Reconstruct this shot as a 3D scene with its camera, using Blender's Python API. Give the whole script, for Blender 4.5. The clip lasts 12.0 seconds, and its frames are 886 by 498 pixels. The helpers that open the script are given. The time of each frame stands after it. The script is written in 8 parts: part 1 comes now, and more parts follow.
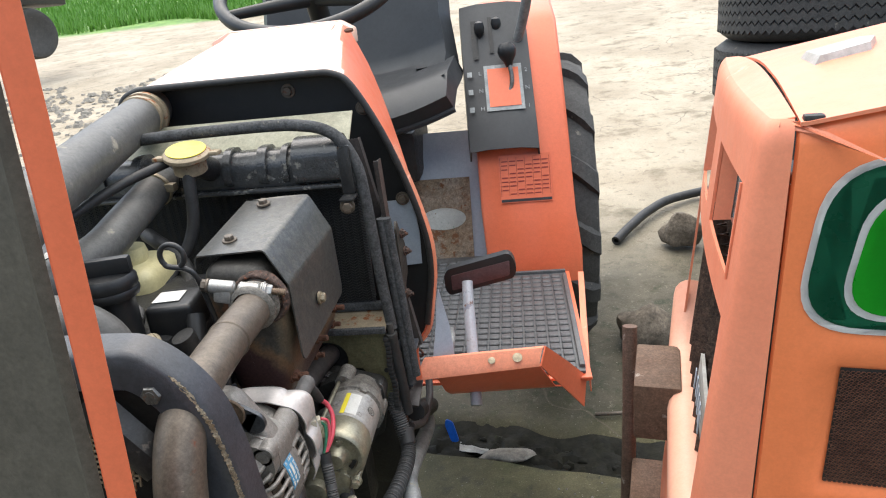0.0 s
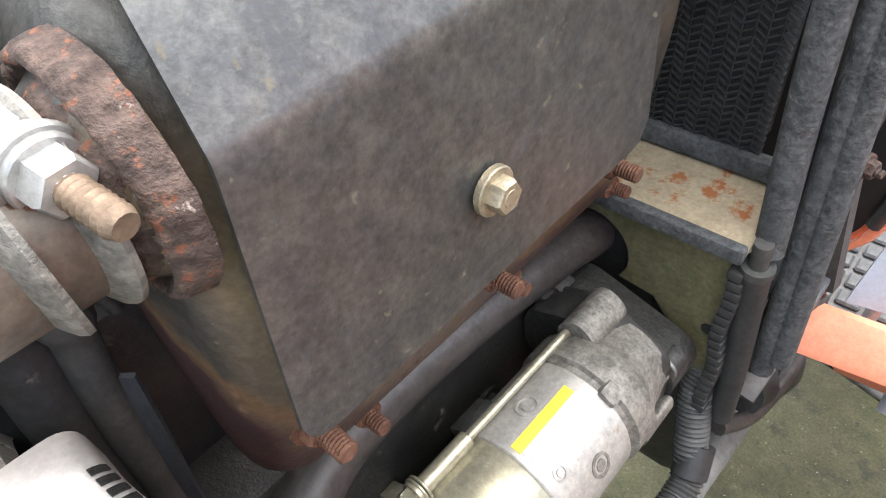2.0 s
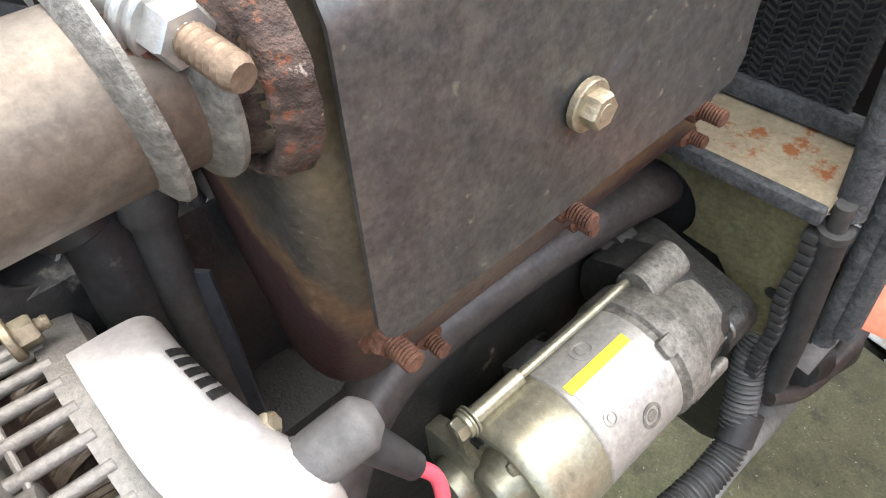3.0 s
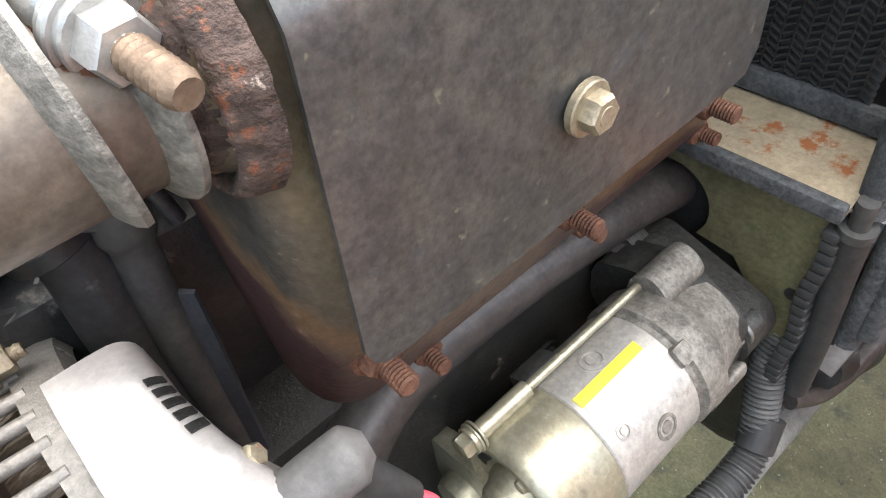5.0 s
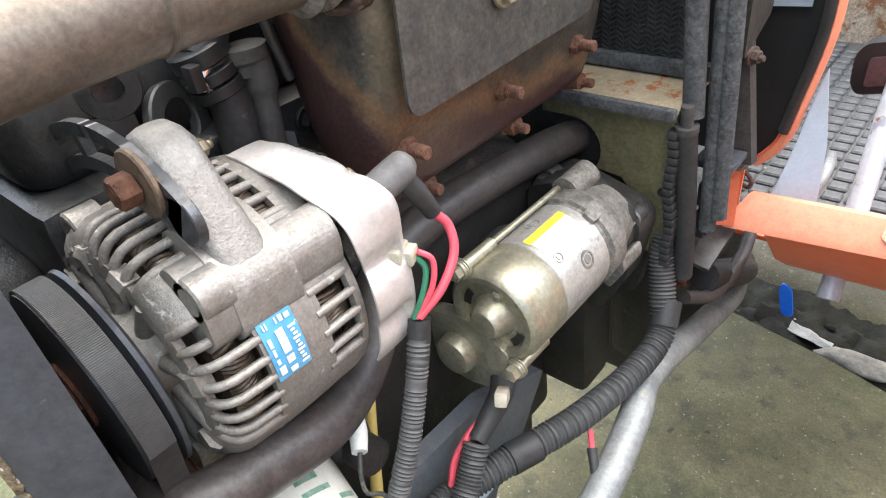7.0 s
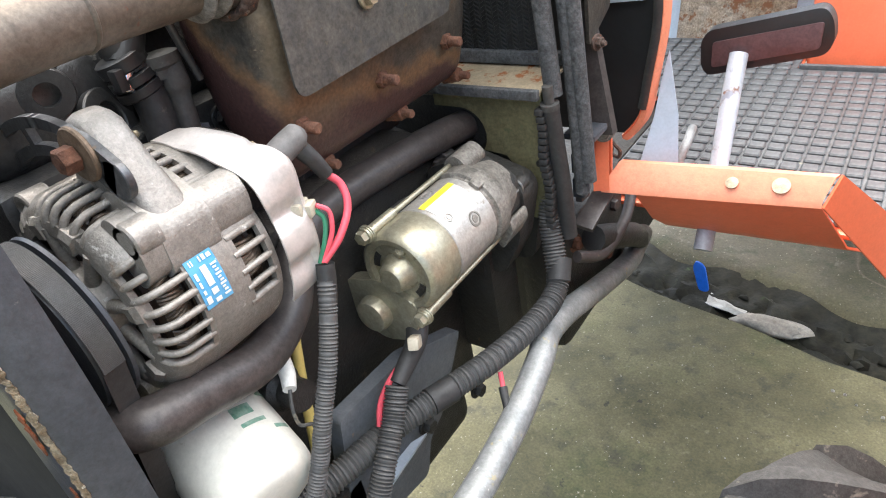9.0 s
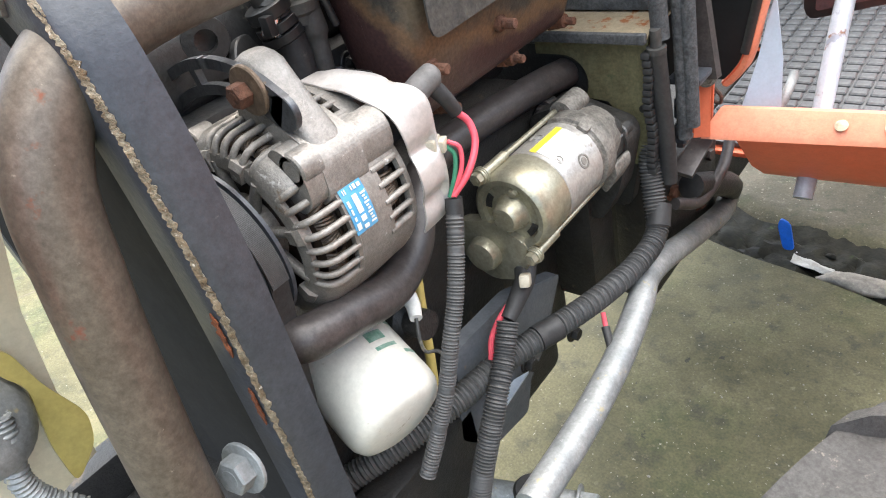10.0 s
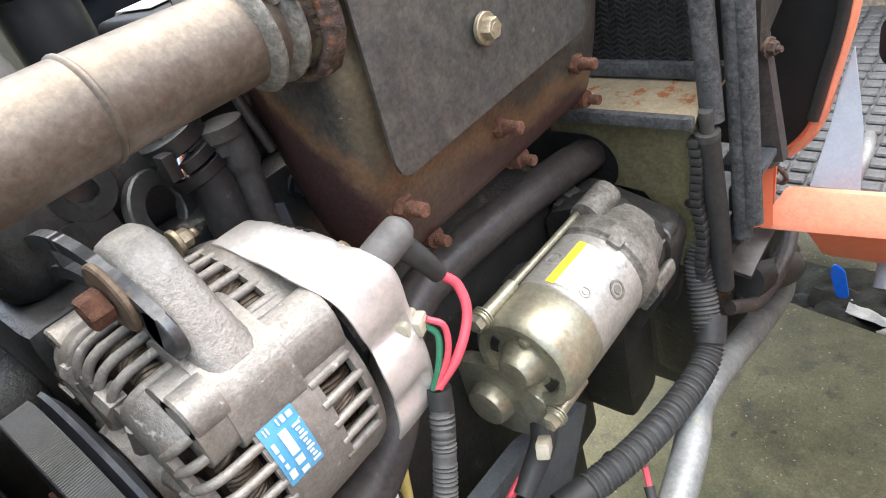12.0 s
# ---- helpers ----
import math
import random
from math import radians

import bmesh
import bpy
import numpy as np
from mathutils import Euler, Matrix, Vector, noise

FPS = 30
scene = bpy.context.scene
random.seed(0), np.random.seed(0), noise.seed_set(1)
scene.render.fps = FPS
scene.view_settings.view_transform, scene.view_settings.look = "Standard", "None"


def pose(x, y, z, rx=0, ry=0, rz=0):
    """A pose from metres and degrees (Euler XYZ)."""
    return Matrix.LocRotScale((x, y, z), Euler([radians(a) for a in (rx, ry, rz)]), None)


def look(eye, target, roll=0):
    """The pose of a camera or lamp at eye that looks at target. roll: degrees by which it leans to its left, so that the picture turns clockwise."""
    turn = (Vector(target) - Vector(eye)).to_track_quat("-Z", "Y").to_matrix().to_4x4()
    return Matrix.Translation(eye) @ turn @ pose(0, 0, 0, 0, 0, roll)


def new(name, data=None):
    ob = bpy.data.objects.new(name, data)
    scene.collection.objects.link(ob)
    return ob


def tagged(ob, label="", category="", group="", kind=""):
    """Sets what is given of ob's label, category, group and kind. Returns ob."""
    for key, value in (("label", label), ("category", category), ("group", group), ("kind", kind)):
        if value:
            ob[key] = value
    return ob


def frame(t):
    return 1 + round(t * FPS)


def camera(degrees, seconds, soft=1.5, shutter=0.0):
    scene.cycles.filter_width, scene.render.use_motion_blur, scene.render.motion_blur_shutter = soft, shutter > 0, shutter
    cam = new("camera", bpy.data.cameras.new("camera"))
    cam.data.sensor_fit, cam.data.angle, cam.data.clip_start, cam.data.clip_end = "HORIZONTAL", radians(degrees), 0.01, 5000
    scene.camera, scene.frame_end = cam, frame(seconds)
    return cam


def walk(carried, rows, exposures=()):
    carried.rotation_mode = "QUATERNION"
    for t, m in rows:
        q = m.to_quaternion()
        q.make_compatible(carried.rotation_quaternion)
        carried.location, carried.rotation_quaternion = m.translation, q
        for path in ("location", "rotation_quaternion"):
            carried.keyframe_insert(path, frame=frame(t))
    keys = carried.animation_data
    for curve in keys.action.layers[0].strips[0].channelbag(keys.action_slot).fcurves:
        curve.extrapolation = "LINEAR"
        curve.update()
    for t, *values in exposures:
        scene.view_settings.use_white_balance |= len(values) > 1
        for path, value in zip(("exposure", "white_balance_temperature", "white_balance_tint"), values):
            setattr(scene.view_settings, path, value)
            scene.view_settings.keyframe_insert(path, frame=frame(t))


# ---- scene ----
cam = camera(68.0, 12.0, 1.1)
PATH = [
    (0, (0.199, -0.141, 1.079), (-0.045, 1.717, 0.382), -6.2),
    (0.5, (0.204, 0.044, 1.033), (-0.354, 1.74, 0.131), -5.5),
    (1, (0.17, 0.283, 0.971), (-0.706, 1.733, -0.093), -7.1),
    (1.5, (0.1, 0.367, 0.915), (-0.9, 1.528, -0.371), -5.8),
    (2, (0.063, 0.387, 0.902), (-0.988, 1.394, -0.469), -6.3),
    (2.5, (0.059, 0.378, 0.896), (-1.017, 1.297, -0.517), -6.1),
    (3, (0.06, 0.373, 0.891), (-1.027, 1.238, -0.548), -5.5),
    (3.5, (0.059, 0.38, 0.89), (-1.031, 1.238, -0.551), -5.1),
    (5.5, (0.0505, 0.3845, 0.8795), (-1.061, 1.1865, -0.577), -9.2),
    (6, (0.0445, 0.366, 0.871), (-1.072, 1.1035, -0.616), -8.2),
    (6.5, (0.096, 0.308, 0.885), (-1.05, 1.23, -0.47), -5.1),
    (7, (0.172, 0.229, 0.879), (-0.982, 1.389, -0.271), -8.1),
    (7.5, (0.232, 0.201, 0.892), (-0.865, 1.48, -0.187), -9.7),
    (9.5, (0.255, 0.157, 0.872), (-0.825, 1.446, -0.21), -11.3),
    (10, (0.238, 0.131, 0.877), (-0.956, 1.275, -0.248), -14.6),
    (10.5, (0.23, 0.151, 0.886), (-1.016, 1.236, -0.241), -16.2),
    (11, (0.231, 0.201, 0.882), (-1.012, 1.311, -0.223), -17.2),
    (11.5, (0.191, 0.245, 0.885), (-1.051, 1.368, -0.209), -17.8),
    (12, (0.162, 0.263, 0.881), (-1.085, 1.374, -0.219), -17.1),
]
walk(cam, [(t, look(eye, target, roll)) for t, eye, target, roll in PATH], [(0, 1.27), (0.5, 1.6), (1, 2.15), (1.5, 2.4), (2, 2.5), (6, 2.5), (6.5, 2.45), (12, 2.42)])

# ---- world, sun, exposure ----
world = bpy.data.worlds.new("overcast_sky")
scene.world = world
world.use_nodes = True
wn = world.node_tree
sky = wn.nodes.new("ShaderNodeTexSky")
sky.sky_type = "NISHITA"
sky.sun_disc = False
sky.sun_elevation = radians(68)
sky.sun_rotation = radians(344)
sky.air_density, sky.dust_density, sky.ozone_density = 1.0, 3.0, 1.0
wn.links.new(sky.outputs[0], wn.nodes["Background"].inputs[0])
wn.nodes["Background"].inputs[1].default_value = 0.12
sun = new("sun", bpy.data.lights.new("sun", "SUN"))
sun.data.energy, sun.data.angle, sun.data.color = 2.4, radians(120), (0.985, 0.985, 0.89)
sun.matrix_world = look((0, 0, 5), (0.06, -0.16, 3.4))


# ---- materials ----
def mat(name, c1, c2, rough=0.5, metal=0.0, scale=25.0, grain=0.12, bump=0.15, spots=None, spec=0.4, contrast=0.5, coat=0.0, bump_scale=350.0, rvar=0.15):
    """A worn surface: two tones in large patches, fine grain, optional spots (colour, share, size, roughness)."""
    grain, bump = grain * 1.4, bump * 1.25
    m = bpy.data.materials.new(name)
    m.use_nodes = True
    nt = m.node_tree
    b = nt.nodes["Principled BSDF"]
    N = lambda k: nt.nodes.new("ShaderNode" + k)
    L = nt.links.new
    tc = N("TexCoord").outputs["Object"]

    def noise_tex(s, d=5.0, r=0.6):
        n = N("TexNoise")
        n.inputs["Scale"].default_value, n.inputs["Detail"].default_value, n.inputs["Roughness"].default_value = s, d, r
        L(tc, n.inputs["Vector"])
        return n.outputs["Fac"]

    def ramp(fac, a, z):
        r = N("MapRange")
        r.inputs["From Min"].default_value, r.inputs["From Max"].default_value = a, z
        L(fac, r.inputs["Value"])
        return r.outputs[0]

    def mix(fac, a, z):
        x = N("Mix")
        x.data_type = "RGBA"
        for sock, v in ((x.inputs[0], fac), (x.inputs[6], a), (x.inputs[7], z)):
            if isinstance(v, (tuple, float)):
                sock.default_value = (*v, 1) if isinstance(v, tuple) else v
            else:
                L(v, sock)
        return x.outputs[2]

    w = 0.5 * (1 - contrast) + 0.05
    patch = ramp(noise_tex(scale), 0.5 - w, 0.5 + w)
    col = mix(patch, c1, c2)
    fine = noise_tex(bump_scale, 3.0, 0.7)
    dark = mix(ramp(fine, 0.3, 0.7), tuple(1 - grain for _ in range(3)), tuple(1.0 for _ in range(3)))
    x = N("Mix")
    x.data_type, x.blend_type = "RGBA", "MULTIPLY"
    x.inputs[0].default_value = 1.0
    L(col, x.inputs[6]), L(dark, x.inputs[7])
    col = x.outputs[2]
    x = N("Mix")
    x.data_type, x.blend_type = "RGBA", "MULTIPLY"
    x.inputs[0].default_value = 1.0
    L(col, x.inputs[6]), L(mix(ramp(noise_tex(bump_scale * 0.3, 6.0, 0.75), 0.35, 0.6), tuple(1 - grain * 0.9 for _ in range(3)), (1.0, 1.0, 1.0)), x.inputs[7])
    col = x.outputs[2]
    rg = N("MapRange")
    rg.inputs["To Min"].default_value, rg.inputs["To Max"].default_value = max(rough - rvar, 0.03), min(rough + rvar, 1)
    L(noise_tex(scale * 2.3), rg.inputs["Value"])
    rr = rg.outputs[0]
    mm = metal
    for sc, share, size, sr in spots or ():
        f = ramp(noise_tex(size, 6.0, 0.65), 1 - share, 1 - share + 0.06)
        col = mix(f, col, sc)
        y = N("Mix")
        L(f, y.inputs[0]), L(rr, y.inputs[2])
        y.inputs[3].default_value = sr
        rr = y.outputs[0]
        y = N("Mix")
        L(f, y.inputs[0])
        y.inputs[3].default_value = 0.0
        if isinstance(mm, float):
            y.inputs[2].default_value = mm
        else:
            L(mm, y.inputs[2])
        mm = y.outputs[0]
    L(col, b.inputs["Base Color"]), L(rr, b.inputs["Roughness"])
    if isinstance(mm, float):
        b.inputs["Metallic"].default_value = mm
    else:
        L(mm, b.inputs["Metallic"])
    b.inputs["Specular IOR Level"].default_value = spec
    b.inputs["Coat Weight"].default_value = coat
    if bump:
        bp = N("Bump")
        bp.inputs["Strength"].default_value, bp.inputs["Distance"].default_value = bump, 0.002
        L(noise_tex(bump_scale, 4.0, 0.65), bp.inputs["Height"])
        L(bp.outputs[0], b.inputs["Normal"])
    return m


RUST = (0.16, 0.055, 0.025)
DUST = (0.28, 0.24, 0.19)
M_orange = mat("faded_orange_paint", (0.80, 0.185, 0.088), (0.72, 0.155, 0.07), 0.38, scale=9, grain=0.06, bump=0.05, spots=[((0.28, 0.07, 0.03), 0.29, 60, 0.8)])
M_orange_pale = mat("sun_bleached_orange_paint", (0.84, 0.300, 0.175), (0.80, 0.245, 0.135), 0.42, scale=7, grain=0.06, bump=0.05, spots=[((0.16, 0.06, 0.04), 0.262, 60, 0.85), ((0.88, 0.46, 0.33), 0.34, 14, 0.5)])
# Faded orange whitened further; sky glare on the cowl top is in this colour.
M_sky_washed = mat("sky_washed_cowl_paint", (0.88, 0.62, 0.50), (0.86, 0.54, 0.41), 0.28, scale=5, contrast=0.2, grain=0.04, bump=0.03, spots=[((0.80, 0.30, 0.17), 0.29, 9, 0.35)], spec=0.6)
# Paler than the nose paint: light on the chin's top is in this colour.
M_chin = mat("lit_pink_chin_paint", (0.86, 0.48, 0.35), (0.82, 0.39, 0.26), 0.42, scale=9, grain=0.06, bump=0.05, spots=[((0.80, 0.28, 0.16), 0.36, 18, 0.5), ((0.16, 0.06, 0.04), 0.262, 60, 0.85)])
M_orange_panel = mat("orange_side_paint", (0.82, 0.225, 0.085), (0.77, 0.19, 0.065), 0.36, scale=6, grain=0.05, bump=0.04, spots=[((0.12, 0.05, 0.03), 0.265, 60, 0.85)])
M_lip = mat("faded_lip_paint", (0.78, 0.29, 0.17), (0.72, 0.235, 0.125), 0.45, scale=14, grain=0.12, bump=0.08, spots=[((0.84, 0.46, 0.33), 0.38, 20, 0.6), ((0.30, 0.09, 0.04), 0.29, 70, 0.8)])
M_shield = mat("smoked_steel_shield", (0.090, 0.093, 0.099), (0.176, 0.166, 0.144), 0.38, 0.60, scale=120, contrast=0.35, grain=0.26, bump=0.06, bump_scale=420, spots=[((0.050, 0.050, 0.052), 0.41, 48, 0.42), ((0.110, 0.096, 0.066), 0.37, 170, 0.6), ((0.18, 0.165, 0.135), 0.28, 620, 0.6), ((0.09, 0.05, 0.03), 0.28, 120, 0.8)], rvar=0.08)
M_boot = mat("grey_rubber_boot", (0.15, 0.14, 0.135), (0.10, 0.094, 0.09), 0.6, scale=50, grain=0.2, bump=0.1)
M_pipe = mat("rusty_exhaust_pipe", (0.135, 0.108, 0.085), (0.20, 0.165, 0.13), 0.46, 0.4, scale=14, contrast=0.45, grain=0.25, bump=0.07, spots=[((0.26, 0.095, 0.045), 0.30, 22, 0.85), ((0.16, 0.06, 0.035), 0.35, 38, 0.85), ((0.26, 0.22, 0.175), 0.31, 130, 0.7)])
M_rust = mat("rusted_nut", (0.13, 0.05, 0.03), (0.21, 0.10, 0.06), 0.85, 0.1, scale=90, grain=0.35, bump=0.6)
M_alu = mat("cast_aluminium", (0.385, 0.360, 0.33), (0.225, 0.20, 0.172), 0.44, 0.4, scale=30, contrast=0.4, grain=0.20, bump=0.24, spots=[((0.15, 0.115, 0.085), 0.37, 48, 0.75), ((0.46, 0.44, 0.41), 0.37, 110, 0.4), ((0.10, 0.08, 0.065), 0.31, 330, 0.8)], bump_scale=700)
M_strap = mat("scuffed_steel_strap", (0.085, 0.088, 0.095), (0.13, 0.132, 0.138), 0.36, 0.5, scale=30, grain=0.3, bump=0.1, spots=[((0.11, 0.075, 0.045), 0.33, 60, 0.8)])
M_flange = mat("dark_grey_casting", (0.030, 0.029, 0.028), (0.060, 0.057, 0.052), 0.5, 0.1, scale=35, grain=0.35, bump=0.3, spots=[((0.12, 0.105, 0.085), 0.33, 60, 0.8)])
M_scale = mat("flaking_rust_scale", (0.072, 0.044, 0.036), (0.195, 0.132, 0.105), 0.8, 0.1, scale=120, contrast=0.6, grain=0.4, bump=0.6, bump_scale=320, spots=[((0.185, 0.072, 0.040), 0.43, 240, 0.85), ((0.27, 0.21, 0.175), 0.37, 200, 0.7)])
M_cast = mat("dull_grey_casting", (0.34, 0.315, 0.28), (0.25, 0.23, 0.20), 0.55, 0.3, scale=40, grain=0.4, bump=0.3, spots=[((0.10, 0.085, 0.07), 0.36, 60, 0.8)])
M_plug = mat("yellowed_plug_plastic", (0.50, 0.45, 0.36), (0.42, 0.37, 0.28), 0.5, scale=60, grain=0.15, bump=0.05)
M_alu_sheet = mat("pressed_aluminium_sheet", (0.60, 0.555, 0.525), (0.50, 0.455, 0.425), 0.40, 0.4, scale=22, grain=0.12, bump=0.06, spots=[((0.33, 0.26, 0.21), 0.33, 60, 0.7), ((0.20, 0.15, 0.12), 0.27, 260, 0.8)])
M_zinc_yellow = mat("yellow_zinc_plate", (0.39, 0.355, 0.245), (0.48, 0.445, 0.345), 0.38, 0.65, scale=30, grain=0.2, bump=0.06, spots=[((0.13, 0.115, 0.07), 0.38, 50, 0.6), ((0.58, 0.56, 0.48), 0.33, 160, 0.5)])
M_yoke = mat("grey_motor_casing", (0.40, 0.375, 0.345), (0.50, 0.475, 0.44), 0.42, 0.45, scale=28, grain=0.2, bump=0.08, spots=[((0.22, 0.185, 0.15), 0.335, 90, 0.7), ((0.60, 0.58, 0.54), 0.30, 200, 0.5)])
M_gold = mat("tarnished_zinc_bolt", (0.46, 0.39, 0.27), (0.36, 0.30, 0.21), 0.42, 0.6, scale=120, grain=0.25, bump=0.2, spots=[((0.20, 0.10, 0.06), 0.34, 160, 0.8)])
M_steel = mat("dull_zinc_steel", (0.33, 0.325, 0.31), (0.20, 0.19, 0.175), 0.42, 0.7, scale=45, grain=0.3, bump=0.12, spots=[((0.16, 0.085, 0.05), 0.35, 55, 0.8)])
M_bright = mat("bright_zinc_steel", (0.62, 0.61, 0.585), (0.47, 0.455, 0.425), 0.36, 0.6, scale=60, grain=0.2, bump=0.1, spots=[((0.30, 0.24, 0.18), 0.33, 120, 0.7)])
M_rubber = mat("black_rubber_hose", (0.026, 0.026, 0.027), (0.045, 0.044, 0.043), 0.55, scale=40, grain=0.25, bump=0.1, spots=[((0.095, 0.088, 0.076), 0.34, 70, 0.85)])
M_hose_dusty = mat("dusty_rubber_hose", (0.045, 0.044, 0.042), (0.085, 0.081, 0.075), 0.62, scale=22, contrast=0.6, grain=0.25, bump=0.12, spots=[((0.15, 0.135, 0.105), 0.37, 45, 0.85)])
M_air_hose = mat("grey_dusted_hose", (0.082, 0.081, 0.078), (0.16, 0.152, 0.138), 0.50, scale=12, contrast=0.5, grain=0.22, bump=0.12, spots=[((0.26, 0.235, 0.19), 0.38, 26, 0.8), ((0.05, 0.05, 0.05), 0.34, 60, 0.5)])
M_tank = mat("dusty_gloss_black_tank", (0.030, 0.032, 0.035), (0.075, 0.075, 0.074), 0.24, scale=20, grain=0.25, bump=0.25, spots=[((0.19, 0.18, 0.155), 0.42, 34, 0.75), ((0.25, 0.23, 0.20), 0.33, 200, 0.8)], spec=0.6)
M_foam = mat("weathered_foam_seal", (0.078, 0.083, 0.089), (0.135, 0.135, 0.134), 0.8, scale=35, grain=0.4, bump=0.5, spots=[((0.24, 0.215, 0.17), 0.34, 70, 0.9)], spec=0.25)
M_hoop = mat("satin_black_frame_paint", (0.046, 0.050, 0.060), (0.066, 0.069, 0.078), 0.34, 0.0, scale=14, grain=0.2, bump=0.12, spots=[((0.15, 0.14, 0.125), 0.30, 70, 0.7)])
M_eye = mat("worn_black_bracket_paint", (0.040, 0.041, 0.043), (0.075, 0.073, 0.070), 0.36, scale=25, grain=0.25, bump=0.15, spots=[((0.16, 0.15, 0.13), 0.37, 42, 0.8), ((0.20, 0.18, 0.15), 0.31, 240, 0.8)])
M_blk = mat("black_engine_paint", (0.028, 0.029, 0.031), (0.048, 0.047, 0.046), 0.34, scale=25, grain=0.3, bump=0.2, spots=[((0.15, 0.14, 0.12), 0.37, 42, 0.8), ((0.19, 0.17, 0.14), 0.31, 240, 0.8)])
M_slate = mat("slate_bracket_paint", (0.075, 0.084, 0.096), (0.125, 0.132, 0.142), 0.45, scale=18, grain=0.2, bump=0.12, spots=[((0.16, 0.12, 0.085), 0.33, 60, 0.8)])
M_dark = mat("oily_cast_iron", (0.014, 0.014, 0.014), (0.034, 0.031, 0.028), 0.5, scale=30, grain=0.3, bump=0.4, spots=[((0.10, 0.08, 0.06), 0.36, 40, 0.8), ((0.15, 0.12, 0.09), 0.30, 180, 0.8)])
M_plastic = mat("black_moulded_plastic", (0.012, 0.013, 0.014), (0.020, 0.020, 0.021), 0.42, scale=30, grain=0.12, bump=0.08, spots=[((0.10, 0.095, 0.085), 0.26, 80, 0.8)])
M_panel_plastic = mat("grey_console_plastic", (0.045, 0.045, 0.046), (0.06, 0.06, 0.06), 0.5, scale=15, grain=0.1, bump=0.1)
M_pipe_dark = mat("dusty_maroon_steel_pipe", (0.052, 0.044, 0.043), (0.082, 0.070, 0.066), 0.42, 0.1, scale=22, grain=0.3, bump=0.08, spots=[((0.12, 0.095, 0.075), 0.33, 60, 0.8)])
M_olive = mat("olive_plated_steel", (0.24, 0.215, 0.115), (0.16, 0.15, 0.085), 0.42, 0.35, scale=26, contrast=0.4, grain=0.25, bump=0.15, spots=[((0.085, 0.10, 0.05), 0.38, 34, 0.6), ((0.30, 0.22, 0.13), 0.32, 60, 0.7)])
M_pale_olive = mat("dusty_pale_olive_sheet", (0.40, 0.385, 0.285), (0.30, 0.285, 0.20), 0.5, 0.1, scale=22, grain=0.2, bump=0.1, spots=[((0.16, 0.14, 0.085), 0.34, 50, 0.7)])
M_shelf = mat("rust_stained_shelf", (0.42, 0.34, 0.23), (0.34, 0.27, 0.18), 0.5, 0.15, scale=25, grain=0.2, bump=0.2, spots=[((0.24, 0.085, 0.028), 0.44, 42, 0.85), ((0.11, 0.045, 0.02), 0.32, 110, 0.9)])
M_core = mat("black_radiator_fins", (0.024, 0.026, 0.029), (0.050, 0.051, 0.052), 0.5, 0.2, scale=60, grain=0.3, bump=0.3)
M_galv = mat("galvanised_pipe", (0.36, 0.37, 0.365), (0.22, 0.235, 0.24), 0.5, 0.35, scale=32, contrast=0.7, grain=0.2, bump=0.15, spots=[((0.32, 0.28, 0.17), 0.36, 60, 0.8), ((0.48, 0.49, 0.47), 0.34, 90, 0.6)])
M_conduit = mat("dusty_corrugated_conduit", (0.050, 0.051, 0.053), (0.088, 0.085, 0.081), 0.55, scale=40, grain=0.15, bump=0.1, spots=[((0.16, 0.145, 0.12), 0.36, 60, 0.85)])
M_grey_sheet = mat("blue_grey_sheet_metal", (0.34, 0.40, 0.47), (0.40, 0.455, 0.515), 0.45, 0.1, scale=12, grain=0.08, bump=0.06, spots=[((0.16, 0.095, 0.055), 0.28, 60, 0.8)])
M_rustplate = mat("rusted_cover_plate", (0.30, 0.19, 0.10), (0.50, 0.44, 0.36), 0.75, 0.1, scale=22, contrast=0.6, grain=0.4, bump=0.5, spots=[((0.15, 0.065, 0.028), 0.44, 38, 0.9), ((0.07, 0.03, 0.015), 0.35, 90, 0.9)])
M_mat = mat("black_ribbed_rubber_mat", (0.088, 0.092, 0.096), (0.140, 0.144, 0.148), 0.40, scale=22, grain=0.25, bump=0.10, spots=[((0.22, 0.21, 0.17), 0.35, 60, 0.85)])
M_vinyl = mat("black_seat_vinyl", (0.030, 0.033, 0.036), (0.045, 0.048, 0.052), 0.42, scale=12, grain=0.1, bump=0.08, spots=[((0.11, 0.11, 0.10), 0.24, 30, 0.7)])
M_tyre = mat("weathered_tyre_rubber", (0.055, 0.054, 0.053), (0.095, 0.092, 0.087), 0.7, scale=18, grain=0.3, bump=0.35, spots=[((0.19, 0.175, 0.145), 0.36, 45, 0.9)])
M_matte = mat("matte_black_rubber_sheet", (0.016, 0.015, 0.014), (0.028, 0.027, 0.026), 0.9, scale=12, grain=0.2, bump=0.1, spots=[((0.05, 0.046, 0.04), 0.30, 60, 0.95)], spec=0.12)
M_rock = mat("brown_field_stone", (0.15, 0.12, 0.09), (0.26, 0.215, 0.165), 0.9, scale=14, contrast=0.5, grain=0.4, bump=0.9, bump_scale=90)
M_white = mat("white_filter_paint", (0.68, 0.665, 0.61), (0.52, 0.50, 0.43), 0.36, scale=14, contrast=0.3, grain=0.08, bump=0.05, spots=[((0.36, 0.33, 0.26), 0.34, 70, 0.7)])
M_paper = mat("white_label_paper", (0.70, 0.69, 0.65), (0.60, 0.58, 0.53), 0.55, scale=90, grain=0.1, bump=0.03)
M_cream = mat("pale_translucent_plastic", (0.62, 0.56, 0.43), (0.52, 0.46, 0.33), 0.4, scale=12, grain=0.08, bump=0.05)
